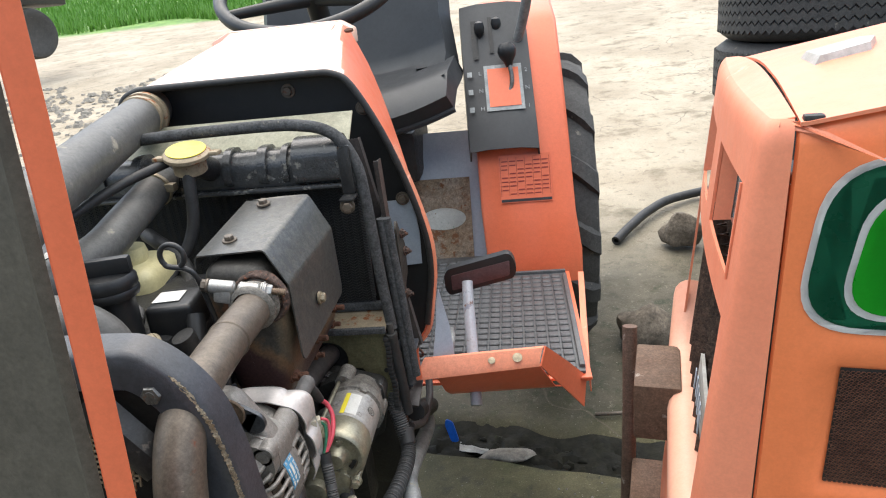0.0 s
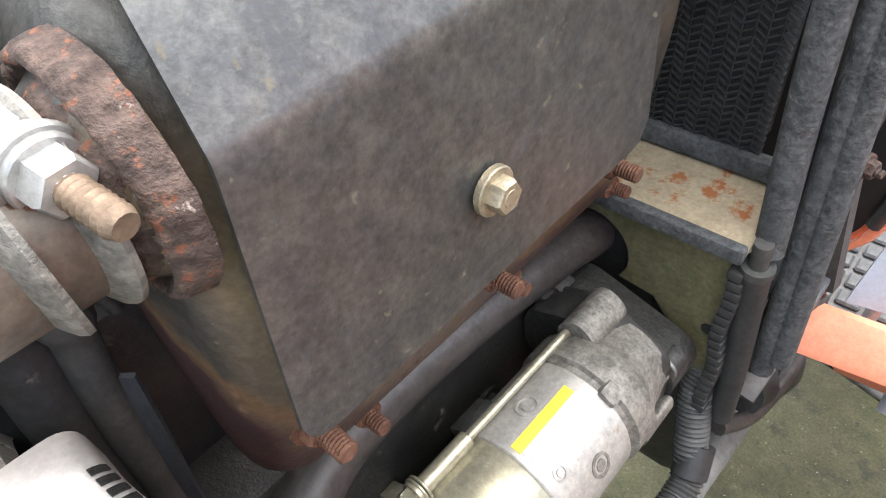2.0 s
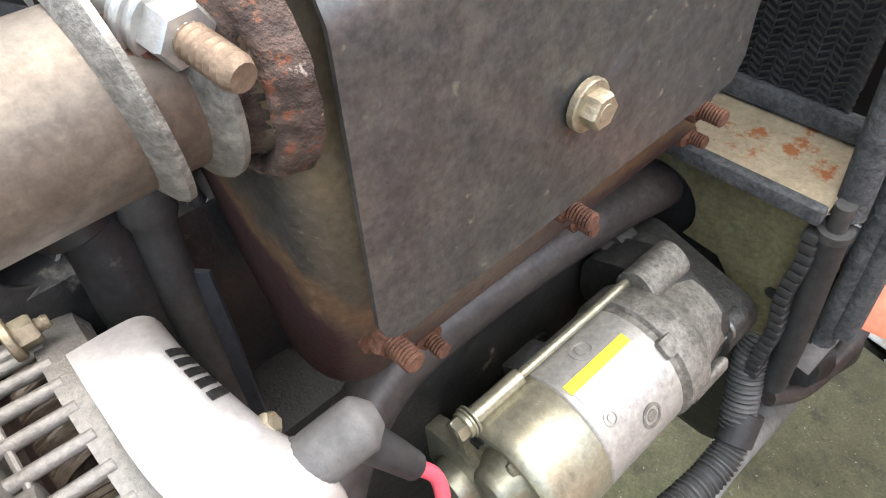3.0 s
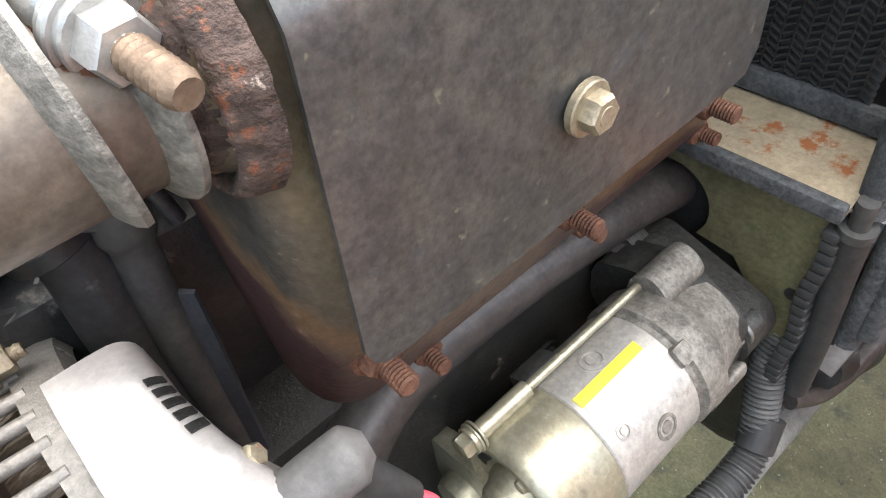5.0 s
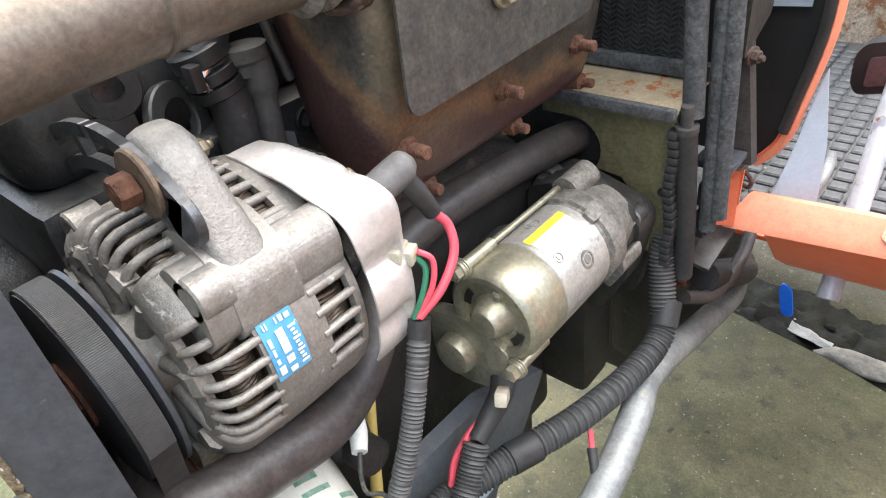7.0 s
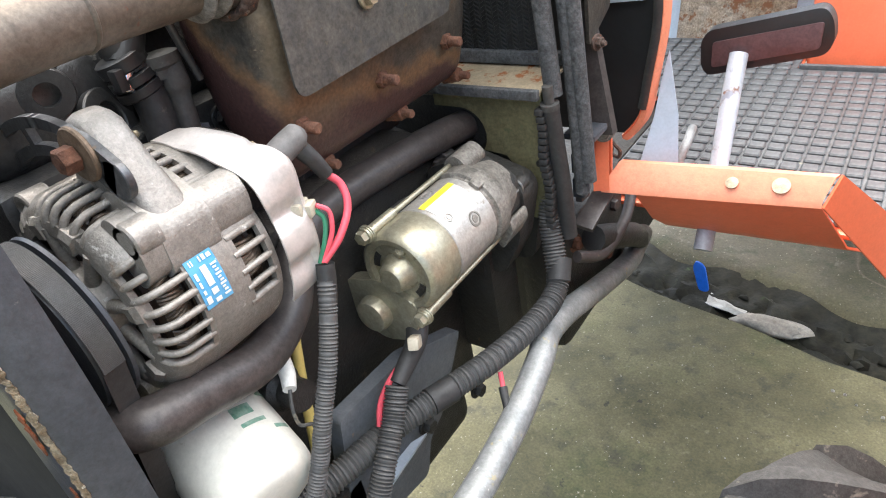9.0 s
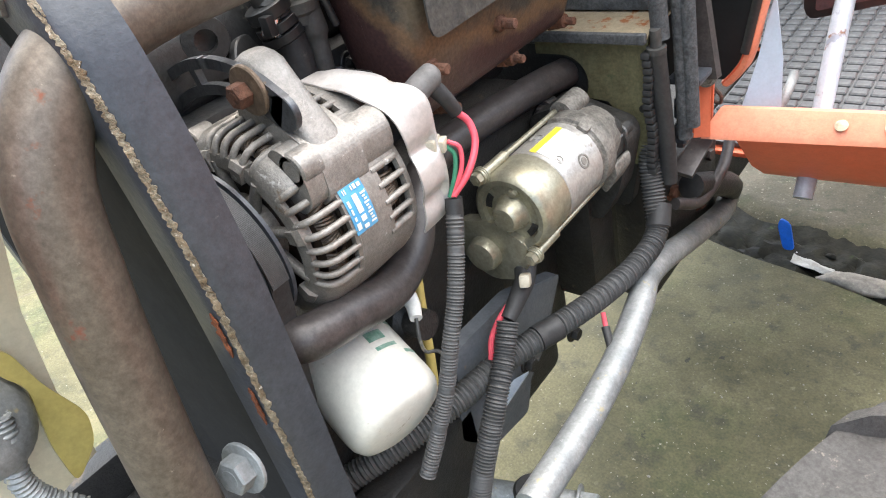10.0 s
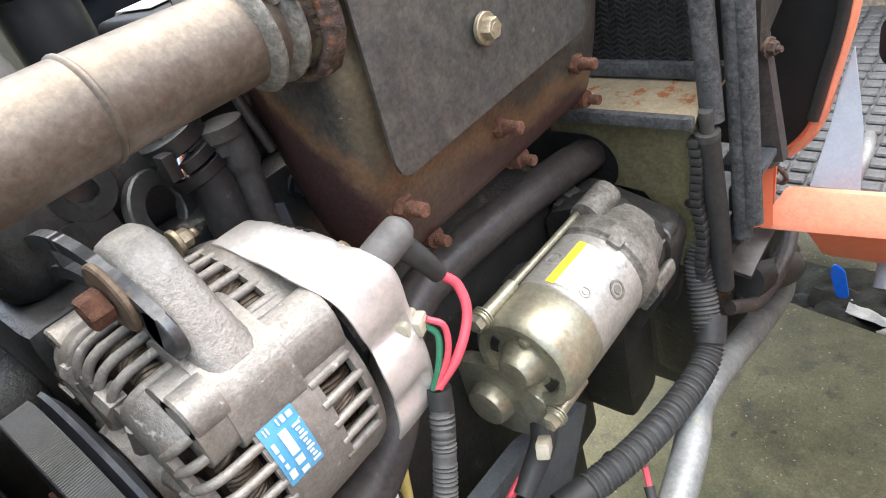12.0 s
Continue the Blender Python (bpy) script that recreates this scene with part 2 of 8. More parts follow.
M_amber = mat("amber_tank_plastic", (0.52, 0.42, 0.14), (0.42, 0.33, 0.10), 0.35, scale=12, grain=0.1, bump=0.04)
M_yellow = mat("yellow_sticker", (0.78, 0.66, 0.05), (0.72, 0.58, 0.04), 0.4, scale=60, grain=0.05, bump=0.02)
M_blue = mat("blue_sticker", (0.05, 0.25, 0.46), (0.12, 0.34, 0.52), 0.4, scale=60, grain=0.08, bump=0.02, spots=[((0.5, 0.52, 0.52), 0.33, 160, 0.5)])
M_pink = mat("pink_wire_insulation", (0.68, 0.09, 0.12), (0.60, 0.07, 0.10), 0.4, bump=0.03)
M_green = mat("green_wire_insulation", (0.03, 0.16, 0.09), (0.04, 0.20, 0.11), 0.4, bump=0.03)
M_gdark = mat("dark_green_decal", (0.0, 0.10, 0.05), (0.0, 0.085, 0.042), 0.3, scale=20, grain=0.05, bump=0.02)
M_gbright = mat("bright_green_decal", (0.01, 0.42, 0.02), (0.01, 0.38, 0.02), 0.3, scale=20, grain=0.05, bump=0.02)
M_wdecal = mat("white_decal_stripe", (0.80, 0.80, 0.78), (0.74, 0.74, 0.72), 0.35, scale=20, grain=0.05, bump=0.02)
# Copper darkened so the slots read deep; their shade is in this colour.
M_slot_copper = mat("slot_shaded_copper", (0.045, 0.028, 0.02), (0.02, 0.014, 0.012), 0.5, 0.4, scale=80, bump=0.2)
M_winding = mat("varnished_wire", (0.20, 0.155, 0.115), (0.12, 0.085, 0.06), 0.4, 0.5, scale=120, grain=0.3, bump=0.1)
M_stud = mat("tan_rusty_thread", (0.30, 0.215, 0.15), (0.22, 0.15, 0.10), 0.6, 0.4, scale=140, grain=0.3, bump=0.2)
M_print = mat("dark_print_ink", (0.28, 0.035, 0.02), (0.24, 0.03, 0.02), 0.5, bump=0.0)
M_bluecap = mat("blue_plastic_scrap", (0.01, 0.12, 0.62), (0.02, 0.16, 0.66), 0.35, bump=0.05)
M_chrome = mat("chrome_trim", (0.75, 0.76, 0.77), (0.6, 0.6, 0.6), 0.18, 0.95, bump=0.02)
M_lavender = mat("worn_pale_blue_paint", (0.40, 0.43, 0.48), (0.50, 0.53, 0.57), 0.4, 0.1, scale=25, grain=0.12, bump=0.08, spots=[((0.17, 0.085, 0.05), 0.36, 34, 0.8), ((0.22, 0.24, 0.28), 0.38, 60, 0.4)])
M_maroon = mat("worn_maroon_rubber", (0.085, 0.045, 0.05), (0.12, 0.07, 0.07), 0.55, scale=25, grain=0.2, bump=0.1)
M_litter = mat("soiled_white_plastic", (0.55, 0.55, 0.53), (0.35, 0.33, 0.28), 0.5, scale=40, grain=0.15, bump=0.1)
M_leaf = mat("weed_leaf", (0.045, 0.12, 0.02), (0.08, 0.17, 0.03), 0.5, scale=20, bump=0.05)
M_grass = mat("grass_blades", (0.10, 0.26, 0.03), (0.16, 0.34, 0.05), 0.5, scale=3, bump=0.0)


def scorched(name):
    """Muffler steel: charcoal above, maroon scorch low on the front, brown rust along the corner and streaks below the outlet."""
    m = mat(name, (0.046, 0.044, 0.042), (0.110, 0.098, 0.080), 0.44, 0.3, scale=16, contrast=0.5, grain=0.35, bump=0.16, spots=[((0.15, 0.072, 0.04), 0.37, 30, 0.8), ((0.20, 0.165, 0.115), 0.33, 160, 0.7)])
    nt = m.node_tree
    N = lambda k: nt.nodes.new("ShaderNode" + k)
    L = nt.links.new
    b = nt.nodes["Principled BSDF"]
    base = b.inputs["Base Color"].links[0].from_socket
    tc = N("TexCoord").outputs["Object"]
    sep = N("SeparateXYZ")
    L(tc, sep.inputs[0])
    nz = N("TexNoise")
    nz.inputs["Scale"].default_value, nz.inputs["Detail"].default_value, nz.inputs["Roughness"].default_value = 45, 6, 0.65
    L(tc, nz.inputs["Vector"])
    fine = N("TexNoise")
    fine.inputs["Scale"].default_value, fine.inputs["Detail"].default_value = 420, 4
    L(tc, fine.inputs["Vector"])

    def lin(cx, cy, cz, c, wob):
        """A soft border along a plane of the object's own axes."""
        acc = None
        for sock, k in ((sep.outputs[0], cx), (sep.outputs[1], cy), (sep.outputs[2], cz), (nz.outputs["Fac"], wob)):
            q = N("Math")
            q.operation = "MULTIPLY_ADD"
            L(sock, q.inputs[0])
            q.inputs[1].default_value = k
            if acc is None:
                q.inputs[2].default_value = c
            else:
                L(acc, q.inputs[2])
            acc = q.outputs[0]
        return acc

    def step(v, a, z, top=1.0):
        r = N("MapRange")
        r.inputs["From Min"].default_value, r.inputs["From Max"].default_value, r.inputs["To Max"].default_value = a, z, top
        L(v, r.inputs["Value"])
        return r.outputs[0]

    def over(f, col, c1, c2):
        sp = N("Mix")
        sp.data_type = "RGBA"
        sp.inputs[6].default_value, sp.inputs[7].default_value = (*c1, 1), (*c2, 1)
        L(step(fine.outputs["Fac"], 0.25, 0.80), sp.inputs[0])
        x = N("Mix")
        x.data_type = "RGBA"
        L(f, x.inputs[0]), L(col, x.inputs[6]), L(sp.outputs[2], x.inputs[7])
        return x.outputs[2]

    col = over(step(lin(-1.05, -0.20, -1.0, 0.081, 0.05), 0.020, 0.036), base, (0.034, 0.018, 0.018), (0.072, 0.036, 0.033))
    col = over(step(lin(1.0, -0.06, -0.02, 0.0, 0.020), 0.042, 0.054, 0.85), col, (0.110, 0.078, 0.048), (0.185, 0.135, 0.088))
    border = lin(-1.05, -0.20, -1.0, 0.081, 0.05)
    line = N("Math")
    line.operation = "MULTIPLY"
    L(step(border, 0.008, 0.020), line.inputs[0]), L(step(border, 0.036, 0.024, 0.8), line.inputs[1])
    col = over(line.outputs[0], col, (0.105, 0.058, 0.030), (0.20, 0.115, 0.060))
    L(col, b.inputs["Base Color"])
    return m


M_muffler = scorched("scorched_muffler_steel")


# ---- mesh helpers ----
def base_of(ob):
    while ob.parent:
        ob = ob.parent
    return ob.location


def thing(name, at, label, category, group="", kind=""):
    """An Empty at a thing's base, to carry its parts."""
    ob = new(name)
    ob.location = at
    ob.empty_display_size = 0.02
    return tagged(ob, label, category, group, kind)


def part(name, bm, material, parent, label="", sharp=38):
    """Links a bmesh, built in world places, as one mesh under a thing or a part."""
    me = bpy.data.meshes.new(name)
    o = base_of(parent) if parent else Vector((0, 0, 0))
    bmesh.ops.recalc_face_normals(bm, faces=bm.faces)
    bmesh.ops.translate(bm, verts=bm.verts, vec=-o)
    bm.to_mesh(me)
    bm.free()
    me.materials.append(material)
    for p in me.polygons:
        p.use_smooth = True
    me.set_sharp_from_angle(angle=radians(sharp))
    ob = new(name, me)
    if parent:
        ob.parent = parent
    if label:
        ob["label"] = label
    return ob


def single(name, bm, material, label, category, group="", kind="", sharp=38):
    """A thing that is one mesh."""
    return tagged(part(name, bm, material, None, "", sharp), label, category, group, kind)


def B():
    return bmesh.new()


def axis_frame(d):
    d = Vector(d).normalized()
    a = d.cross(Vector((0, 0, 1))) if abs(d.z) < 0.95 else d.cross(Vector((0, 1, 0)))
    a.normalize()
    return d, a, d.cross(a)


def box(bm, c, s, bev=0.002, rot=(0, 0, 0), seg=2):
    r = bmesh.ops.create_cube(bm, size=1.0)
    vs = r["verts"]
    m = pose(*c, *rot) @ Matrix.Diagonal((*s, 1))
    bmesh.ops.transform(bm, matrix=m, verts=vs)
    if bev:
        es = list({e for v in vs for e in v.link_edges})
        bmesh.ops.bevel(bm, geom=es, offset=min(bev, min(s) * 0.45), segments=seg, affect="EDGES", profile=0.6)
    return bm


def lathe(bm, prof, p0, d, n=32, close=True):
    """Turns (radius, height) pairs round the axis d from p0."""
    d, a, b = axis_frame(d)
    p0 = Vector(p0)
    rings = []
    for r, h in prof:
        rings.append([bm.verts.new(p0 + d * h + (a * math.cos(2 * math.pi * k / n) + b * math.sin(2 * math.pi * k / n)) * max(r, 1e-5)) for k in range(n)])
    for u, w in zip(rings, rings[1:]):
        for k in range(n):
            bm.faces.new((u[k], u[(k + 1) % n], w[(k + 1) % n], w[k]))
    if close:
        bm.faces.new(rings[0][::-1])
        bm.faces.new(rings[-1])
    return bm


def cyl(bm, p0, p1, r, n=24, bev=0.001):
    d = Vector(p1) - Vector(p0)
    h = d.length
    bev = min(bev, h * 0.4, r * 0.5)
    return lathe(bm, [(r - bev, 0), (r, bev), (r, h - bev), (r - bev, h)], p0, d, n)


def spline(pts, per=8):
    """A smooth line through points."""
    P = [Vector(p) for p in pts]
    P = [2 * P[0] - P[1]] + P + [2 * P[-1] - P[-2]]
    out = []
    for i in range(1, len(P) - 2):
        p0, p1, p2, p3 = P[i - 1 : i + 3]
        for k in range(per):
            t = k / per
            out.append(0.5 * ((2 * p1) + (p2 - p0) * t + (2 * p0 - 5 * p1 + 4 * p2 - p3) * t * t + (3 * p1 - p0 - 3 * p2 + p3) * t**3))
    out.append(P[-2])
    return out


def tube(bm, pts, r, n=14, rings=None, per=8, smooth=True, hollow=0.0):
    """A tube along a line; rings(s) scales the radius at s metres along it."""
    path = spline(pts, per) if smooth else [Vector(p) for p in pts]
    if rings:
        fine, step = [], 0.0009
        for u, w in zip(path, path[1:]):
            k = max(1, int((w - u).length / step))
            fine += [u.lerp(w, i / k) for i in range(k)]
        path = fine + [path[-1]]
    t = (path[1] - path[0]).normalized()
    _, a, _ = axis_frame(t)
    prev, s = None, 0.0
    first = None
    for i, p in enumerate(path):
        q = path[min(i + 1, len(path) - 1)] - path[max(i - 1, 0)]
        t = q.normalized()
        a = (a - t * a.dot(t)).normalized()
        b = t.cross(a)
        if i:
            s += (p - path[i - 1]).length
        rr = r(i / (len(path) - 1)) if callable(r) else r
        if rings:
            rr *= rings(s)
        ring = [bm.verts.new(p + (a * math.cos(2 * math.pi * k / n) + b * math.sin(2 * math.pi * k / n)) * rr) for k in range(n)]
        if prev:
            for k in range(n):
                bm.faces.new((prev[k], prev[(k + 1) % n], ring[(k + 1) % n], ring[k]))
        else:
            first = (ring, t, p)
        prev = ring
    for ring, back in ((first[0], first[1]), (prev, -t)):
        if hollow:
            c = sum((v.co for v in ring), Vector()) / n
            inner = [bm.verts.new(c + (v.co - c) * hollow) for v in ring]
            deep = [bm.verts.new(w.co + back * 0.02) for w in inner]
            for k in range(n):
                bm.faces.new((ring[k], ring[(k + 1) % n], inner[(k + 1) % n], inner[k]))
                bm.faces.new((inner[k], inner[(k + 1) % n], deep[(k + 1) % n], deep[k]))
            bm.faces.new(deep)
        else:
            bm.faces.new(ring)
    return bm


def corrugated(pitch):
    return lambda s: 1.0 + 0.10 * max(-0.9, min(0.9, 1.5 * math.sin(2 * math.pi * s / pitch)))


def prism(bm, poly, axis, a, b, bev=0.0, seg=2):
    """A flat outline drawn across an axis and given a thickness from a to b along it."""
    def at(u, v, w):
        return {"x": (w, u, v), "y": (u, w, v), "z": (u, v, w)}[axis]
    lo = [bm.verts.new(at(u, v, a)) for u, v in poly]
    hi = [bm.verts.new(at(u, v, b)) for u, v in poly]
    n = len(poly)
    fs = [bm.faces.new(lo), bm.faces.new(hi[::-1])]
    for k in range(n):
        fs.append(bm.faces.new((lo[k], hi[k], hi[(k + 1) % n], lo[(k + 1) % n])))
    if bev:
        es = list({e for f in fs for e in f.edges})
        bmesh.ops.bevel(bm, geom=es, offset=bev, segments=seg, affect="EDGES", profile=0.6, clamp_overlap=True)
    return bm


def sheet(bm, rows, t):
    """A bent sheet through rows of points, t thick."""
    g = [[bm.verts.new(p) for p in row] for row in rows]
    fs = [bm.faces.new((g[i][j], g[i][j + 1], g[i + 1][j + 1], g[i + 1][j])) for i in range(len(g) - 1) for j in range(len(g[0]) - 1)]
    bmesh.ops.recalc_face_normals(bm, faces=fs)
    bmesh.ops.solidify(bm, geom=fs, thickness=t)
    return bm


def arc(c, r, a0, a1, n=8):
    return [(c[0] + r * math.cos(radians(a0 + (a1 - a0) * k / n)), c[1] + r * math.sin(radians(a0 + (a1 - a0) * k / n))) for k in range(n + 1)]


def round_poly(poly, r, n=5):
    """An outline with its corners rounded."""
    out = []
    m = len(poly)
    for i in range(m):
        p, q, s = (Vector((*poly[j % m], 0)) for j in (i - 1, i, i + 1))
        u, w = (p - q), (s - q)
        k = min(r, u.length * 0.45, w.length * 0.45)
        a, b = q + u.normalized() * k, q + w.normalized() * k
        for j in range(n + 1):
            t = j / n
            v = a * (1 - t) ** 2 + q * 2 * t * (1 - t) + b * t * t
            out.append((v.x, v.y))
    return out


def hexbolt(bm, p, d, r=0.006, h=0.006, washer=1.45, stud=0.0, stud_r=0.5):
    """A hexagon head on a washer flange, with a threaded end if stud is given."""
    d = Vector(d).normalized()
    p = Vector(p)
    if washer:
        cyl(bm, p - d * 0.001, p + d * 0.0016, r * washer, 20, 0.0004)
    lathe(bm, [(r * 0.98, 0), (r, 0.0005), (r, h - 0.001), (r * 0.88, h)], p + d * 0.001, d, 6)
    if stud:
        prof = [(r * stud_r, 0)]
        k = max(3, int(stud / 0.0013))
        for i in range(k):
            prof += [(r * stud_r, stud * (i + 0.3) / k), (r * stud_r * 0.86, stud * (i + 0.8) / k)]
        prof += [(r * stud_r * 0.8, stud)]
        lathe(bm, prof, p + d * (h * 0.9), d, 12)
    else:
        cyl(bm, p + d * h, p + d * (h + 0.0012), r * 0.55, 12, 0.0004)
    return bm


def add_bolt(parent, p, d, material, r=0.006, h=0.006, name="bolt", label="", **k):
    return part(name, hexbolt(B(), p, d, r, h, **k), material, parent, label)


def plate_label(name, quad, material, parent, lift=0.0006, label=""):
    """A thin sticker over four corner points."""
    bm = B()
    q = [Vector(p) for p in quad]
    nrm = (q[1] - q[0]).cross(q[3] - q[0]).normalized()
    sheet(bm, [[q[0], q[1]], [q[3], q[2]]], 0.0004)
    bmesh.ops.translate(bm, verts=bm.verts, vec=nrm * lift)
    return part(name, bm, material, parent, label)


# ---- ground ----
def ground_material():
    m = bpy.data.materials.new("stained_yard_concrete")
    m.use_nodes = True
    nt = m.node_tree
    b = nt.nodes["Principled BSDF"]
    N = lambda k: nt.nodes.new("ShaderNode" + k)
    L = nt.links.new
    tc = N("TexCoord").outputs["Object"]

    def noise_tex(s, d=6.0, r=0.62):
        n = N("TexNoise")
        n.inputs["Scale"].default_value, n.inputs["Detail"].default_value, n.inputs["Roughness"].default_value = s, d, r
        L(tc, n.inputs["Vector"])
        return n.outputs["Fac"]

    def ramp(f, a, z):
        r = N("MapRange")
        r.inputs["From Min"].default_value, r.inputs["From Max"].default_value = a, z
        L(f, r.inputs["Value"])
        return r.outputs[0]

    def mix(f, a, z, kind="MIX"):
        x = N("Mix")
        x.data_type, x.blend_type = "RGBA", kind
        for s, v in ((x.inputs[0], f), (x.inputs[6], a), (x.inputs[7], z)):
            if isinstance(v, tuple):
                s.default_value = (*v, 1)
            elif isinstance(v, float):
                s.default_value = v
            else:
                L(v, s)
        return x.outputs[2]

    slab = mix(ramp(noise_tex(4.5), 0.36, 0.64), (0.066, 0.060, 0.024), (0.165, 0.145, 0.070))
    slab = mix(ramp(noise_tex(2.3), 0.50, 0.62), slab, mix(ramp(noise_tex(40), 0.4, 0.6), (0.040, 0.050, 0.014), (0.085, 0.090, 0.032)))
    slab = mix(ramp(noise_tex(19), 0.54, 0.66), slab, (0.062, 0.056, 0.028))
    slab = mix(ramp(noise_tex(70), 0.60, 0.80), slab, (0.23, 0.20, 0.12))
    slab = mix(ramp(noise_tex(33), 0.66, 0.70), slab, (0.035, 0.032, 0.018))
    yard = mix(ramp(noise_tex(1.1), 0.38, 0.62), (0.43, 0.37, 0.275), (0.30, 0.245, 0.17))
    yard = mix(ramp(noise_tex(5), 0.55, 0.70), yard, (0.18, 0.145, 0.095))
    yard = mix(ramp(noise_tex(26), 0.56, 0.70), yard, (0.20, 0.165, 0.115))
    sep = N("SeparateXYZ")
    L(tc, sep.inputs[0])
    edge = N("Math")
    edge.operation = "MULTIPLY_ADD"
    L(noise_tex(9), edge.inputs[0])
    edge.inputs[1].default_value = 0.5
    L(sep.outputs[1], edge.inputs[2])
    dirt = mix(ramp(noise_tex(7), 0.35, 0.65), (0.050, 0.045, 0.024), (0.108, 0.092, 0.060))
    dirt = mix(ramp(noise_tex(24), 0.52, 0.66), dirt, (0.036, 0.040, 0.016))
    dirt = mix(ramp(noise_tex(55), 0.60, 0.72), dirt, (0.19, 0.17, 0.125))
    col = mix(ramp(edge.outputs[0], 1.5, 1.7), slab, dirt)
    col = mix(ramp(edge.outputs[0], 2.15, 3.3), col, yard)
    vor = N("TexVoronoi")
    vor.feature = "DISTANCE_TO_EDGE"
    vor.inputs["Scale"].default_value = 0.9
    wob = N("Vector" + "Math")
    nz = N("TexNoise")
    nz.inputs["Scale"].default_value = 3.0
    L(tc, nz.inputs["Vector"])
    L(tc, wob.inputs[0]), L(nz.outputs["Color"], wob.inputs[1])
    L(wob.outputs[0], vor.inputs["Vector"])
    col = mix(ramp(vor.outputs["Distance"], 0.008, 0.0), col, (0.13, 0.105, 0.07))
    col = mix(ramp(noise_tex(160, 2.0), 0.69, 0.73), col, (0.34, 0.31, 0.24))
    col = mix(ramp(noise_tex(75, 2.0), 0.70, 0.74), col, (0.06, 0.055, 0.035))
    col = mix(1.0, col, mix(ramp(noise_tex(260, 3.0), 0.36, 0.64), (0.66, 0.66, 0.66), (1.0, 1.0, 1.0)), "MULTIPLY")
    col = mix(ramp(edge.outputs[0], 15.9, 16.3), col, mix(ramp(noise_tex(3), 0.4, 0.6), (0.07, 0.16, 0.025), (0.14, 0.26, 0.045)))
    L(col, b.inputs["Base Color"])
    rg = N("MapRange")
    rg.inputs["To Min"].default_value, rg.inputs["To Max"].default_value = 0.55, 0.95
    L(noise_tex(5), rg.inputs["Value"])
    L(rg.outputs[0], b.inputs["Roughness"])
    bp = N("Bump")
    bp.inputs["Strength"].default_value, bp.inputs["Distance"].default_value = 0.5, 0.006
    L(noise_tex(45, 8.0, 0.7), bp.inputs["Height"])
    L(bp.outputs[0], b.inputs["Normal"])
    return m


M_ground = ground_material()
M_mud = mat("wet_black_gutter_mud", (0.011, 0.012, 0.007), (0.035, 0.032, 0.019), 0.75, scale=14, grain=0.5, bump=0.9, bump_scale=60, spots=[((0.03, 0.048, 0.016), 0.36, 20, 0.8), ((0.09, 0.085, 0.075), 0.30, 60, 0.5)], spec=0.25)
M_gravel = mat("pale_gravel", (0.42, 0.39, 0.34), (0.30, 0.265, 0.22), 0.9, scale=30, grain=0.3, bump=0.8, bump_scale=120)


def slab_edge(x):
    return 1.228 - 0.23 * max(min(x, 6), -6)


def ground_z(x, y):
    u = y - slab_edge(x)
    if u <= 0:
        return 0.0
    if u < 0.012:
        return -0.045 * u / 0.012
    if u < 0.11:
        return -0.045
    if u < 0.17:
        return -0.045 + 0.045 * (u - 0.11) / 0.06
    d = u - 0.17
    return 0.095 * d if d < 13 else 1.235 + 0.14 * min(d - 13, 60)


def steps(a, b, k):
    return [a + (b - a) * i / k for i in range(k)]


xs = [-400, -150, -60, -30] + steps(-15, -3, 12) + steps(-3, -0.6, 12) + steps(-0.6, 1.4, 44) + steps(1.4, 4, 13) + steps(4, 15, 11) + [15, 30, 60, 150, 400]
us = [-400, -100, -30, -10, -4, -2] + steps(-1.6, 0, 22) + [0, 0.004, 0.012, 0.02, 0.05, 0.08, 0.11, 0.125, 0.14, 0.155, 0.17] + steps(0.2, 2.2, 26) + steps(2.2, 13.2, 24) + [13.2, 16, 20, 40, 73.2, 150, 400]
bm = B()
grid = []
for x in xs:
    row = []
    for u in us:
        y = u + slab_edge(x)
        n1 = noise.noise(Vector((x * 1.7, y * 1.7, 0.3)))
        z = ground_z(x, y) + (0.012 * n1 + 0.005 * noise.noise(Vector((x * 9, y * 9, 4)))) * (1 if u > 0.2 else 0.25)
        if abs(u) < 0.2:
            y += 0.018 * noise.noise(Vector((x * 7, 3.0, u))) 
        row.append(bm.verts.new((x, y, z)))
    grid.append(row)
for i in range(len(xs) - 1):
    for j in range(len(us) - 1):
        bm.faces.new((grid[i][j], grid[i + 1][j], grid[i + 1][j + 1], grid[i][j + 1]))
single("ground", bm, M_ground, "olive and tan stained concrete yard with cracks", "ground", kind="structure", sharp=60)

bm = B()
rows = []
for i in range(200):
    x = -0.9 + 2.6 * i / 199
    w = 1 + 0.35 * noise.noise(Vector((x * 6, 0, 0)))
    rows.append([(x, slab_edge(x) + o * (w if j > 2 else 1) - (0.012 + 0.02 * noise.noise(Vector((x * 9, 7, 0))) if j == 0 else 0), h - 0.03 + (0.016 * noise.noise(Vector((x * 26, o * 40, 0))) + 0.010 * noise.noise(Vector((x * 70, o * 90, 3))) if 0 < j < 11 else 0.0)) for j, (o, h) in enumerate([(-0.004, 0.024), (0.008, 0.012)] + [(0.012 + 0.014 * k, 0.004 + 0.0012 * k) for k in range(9)] + [(0.16, 0.02)])])
sheet(bm, rows, 0.004)
single("gutter_mud", bm, M_mud, "wet black mud lying in the gutter", "mud", kind="structure")


# ---- engine of the tractor, with the parts bolted to it ----
XC = -0.19  # middle of the tractor

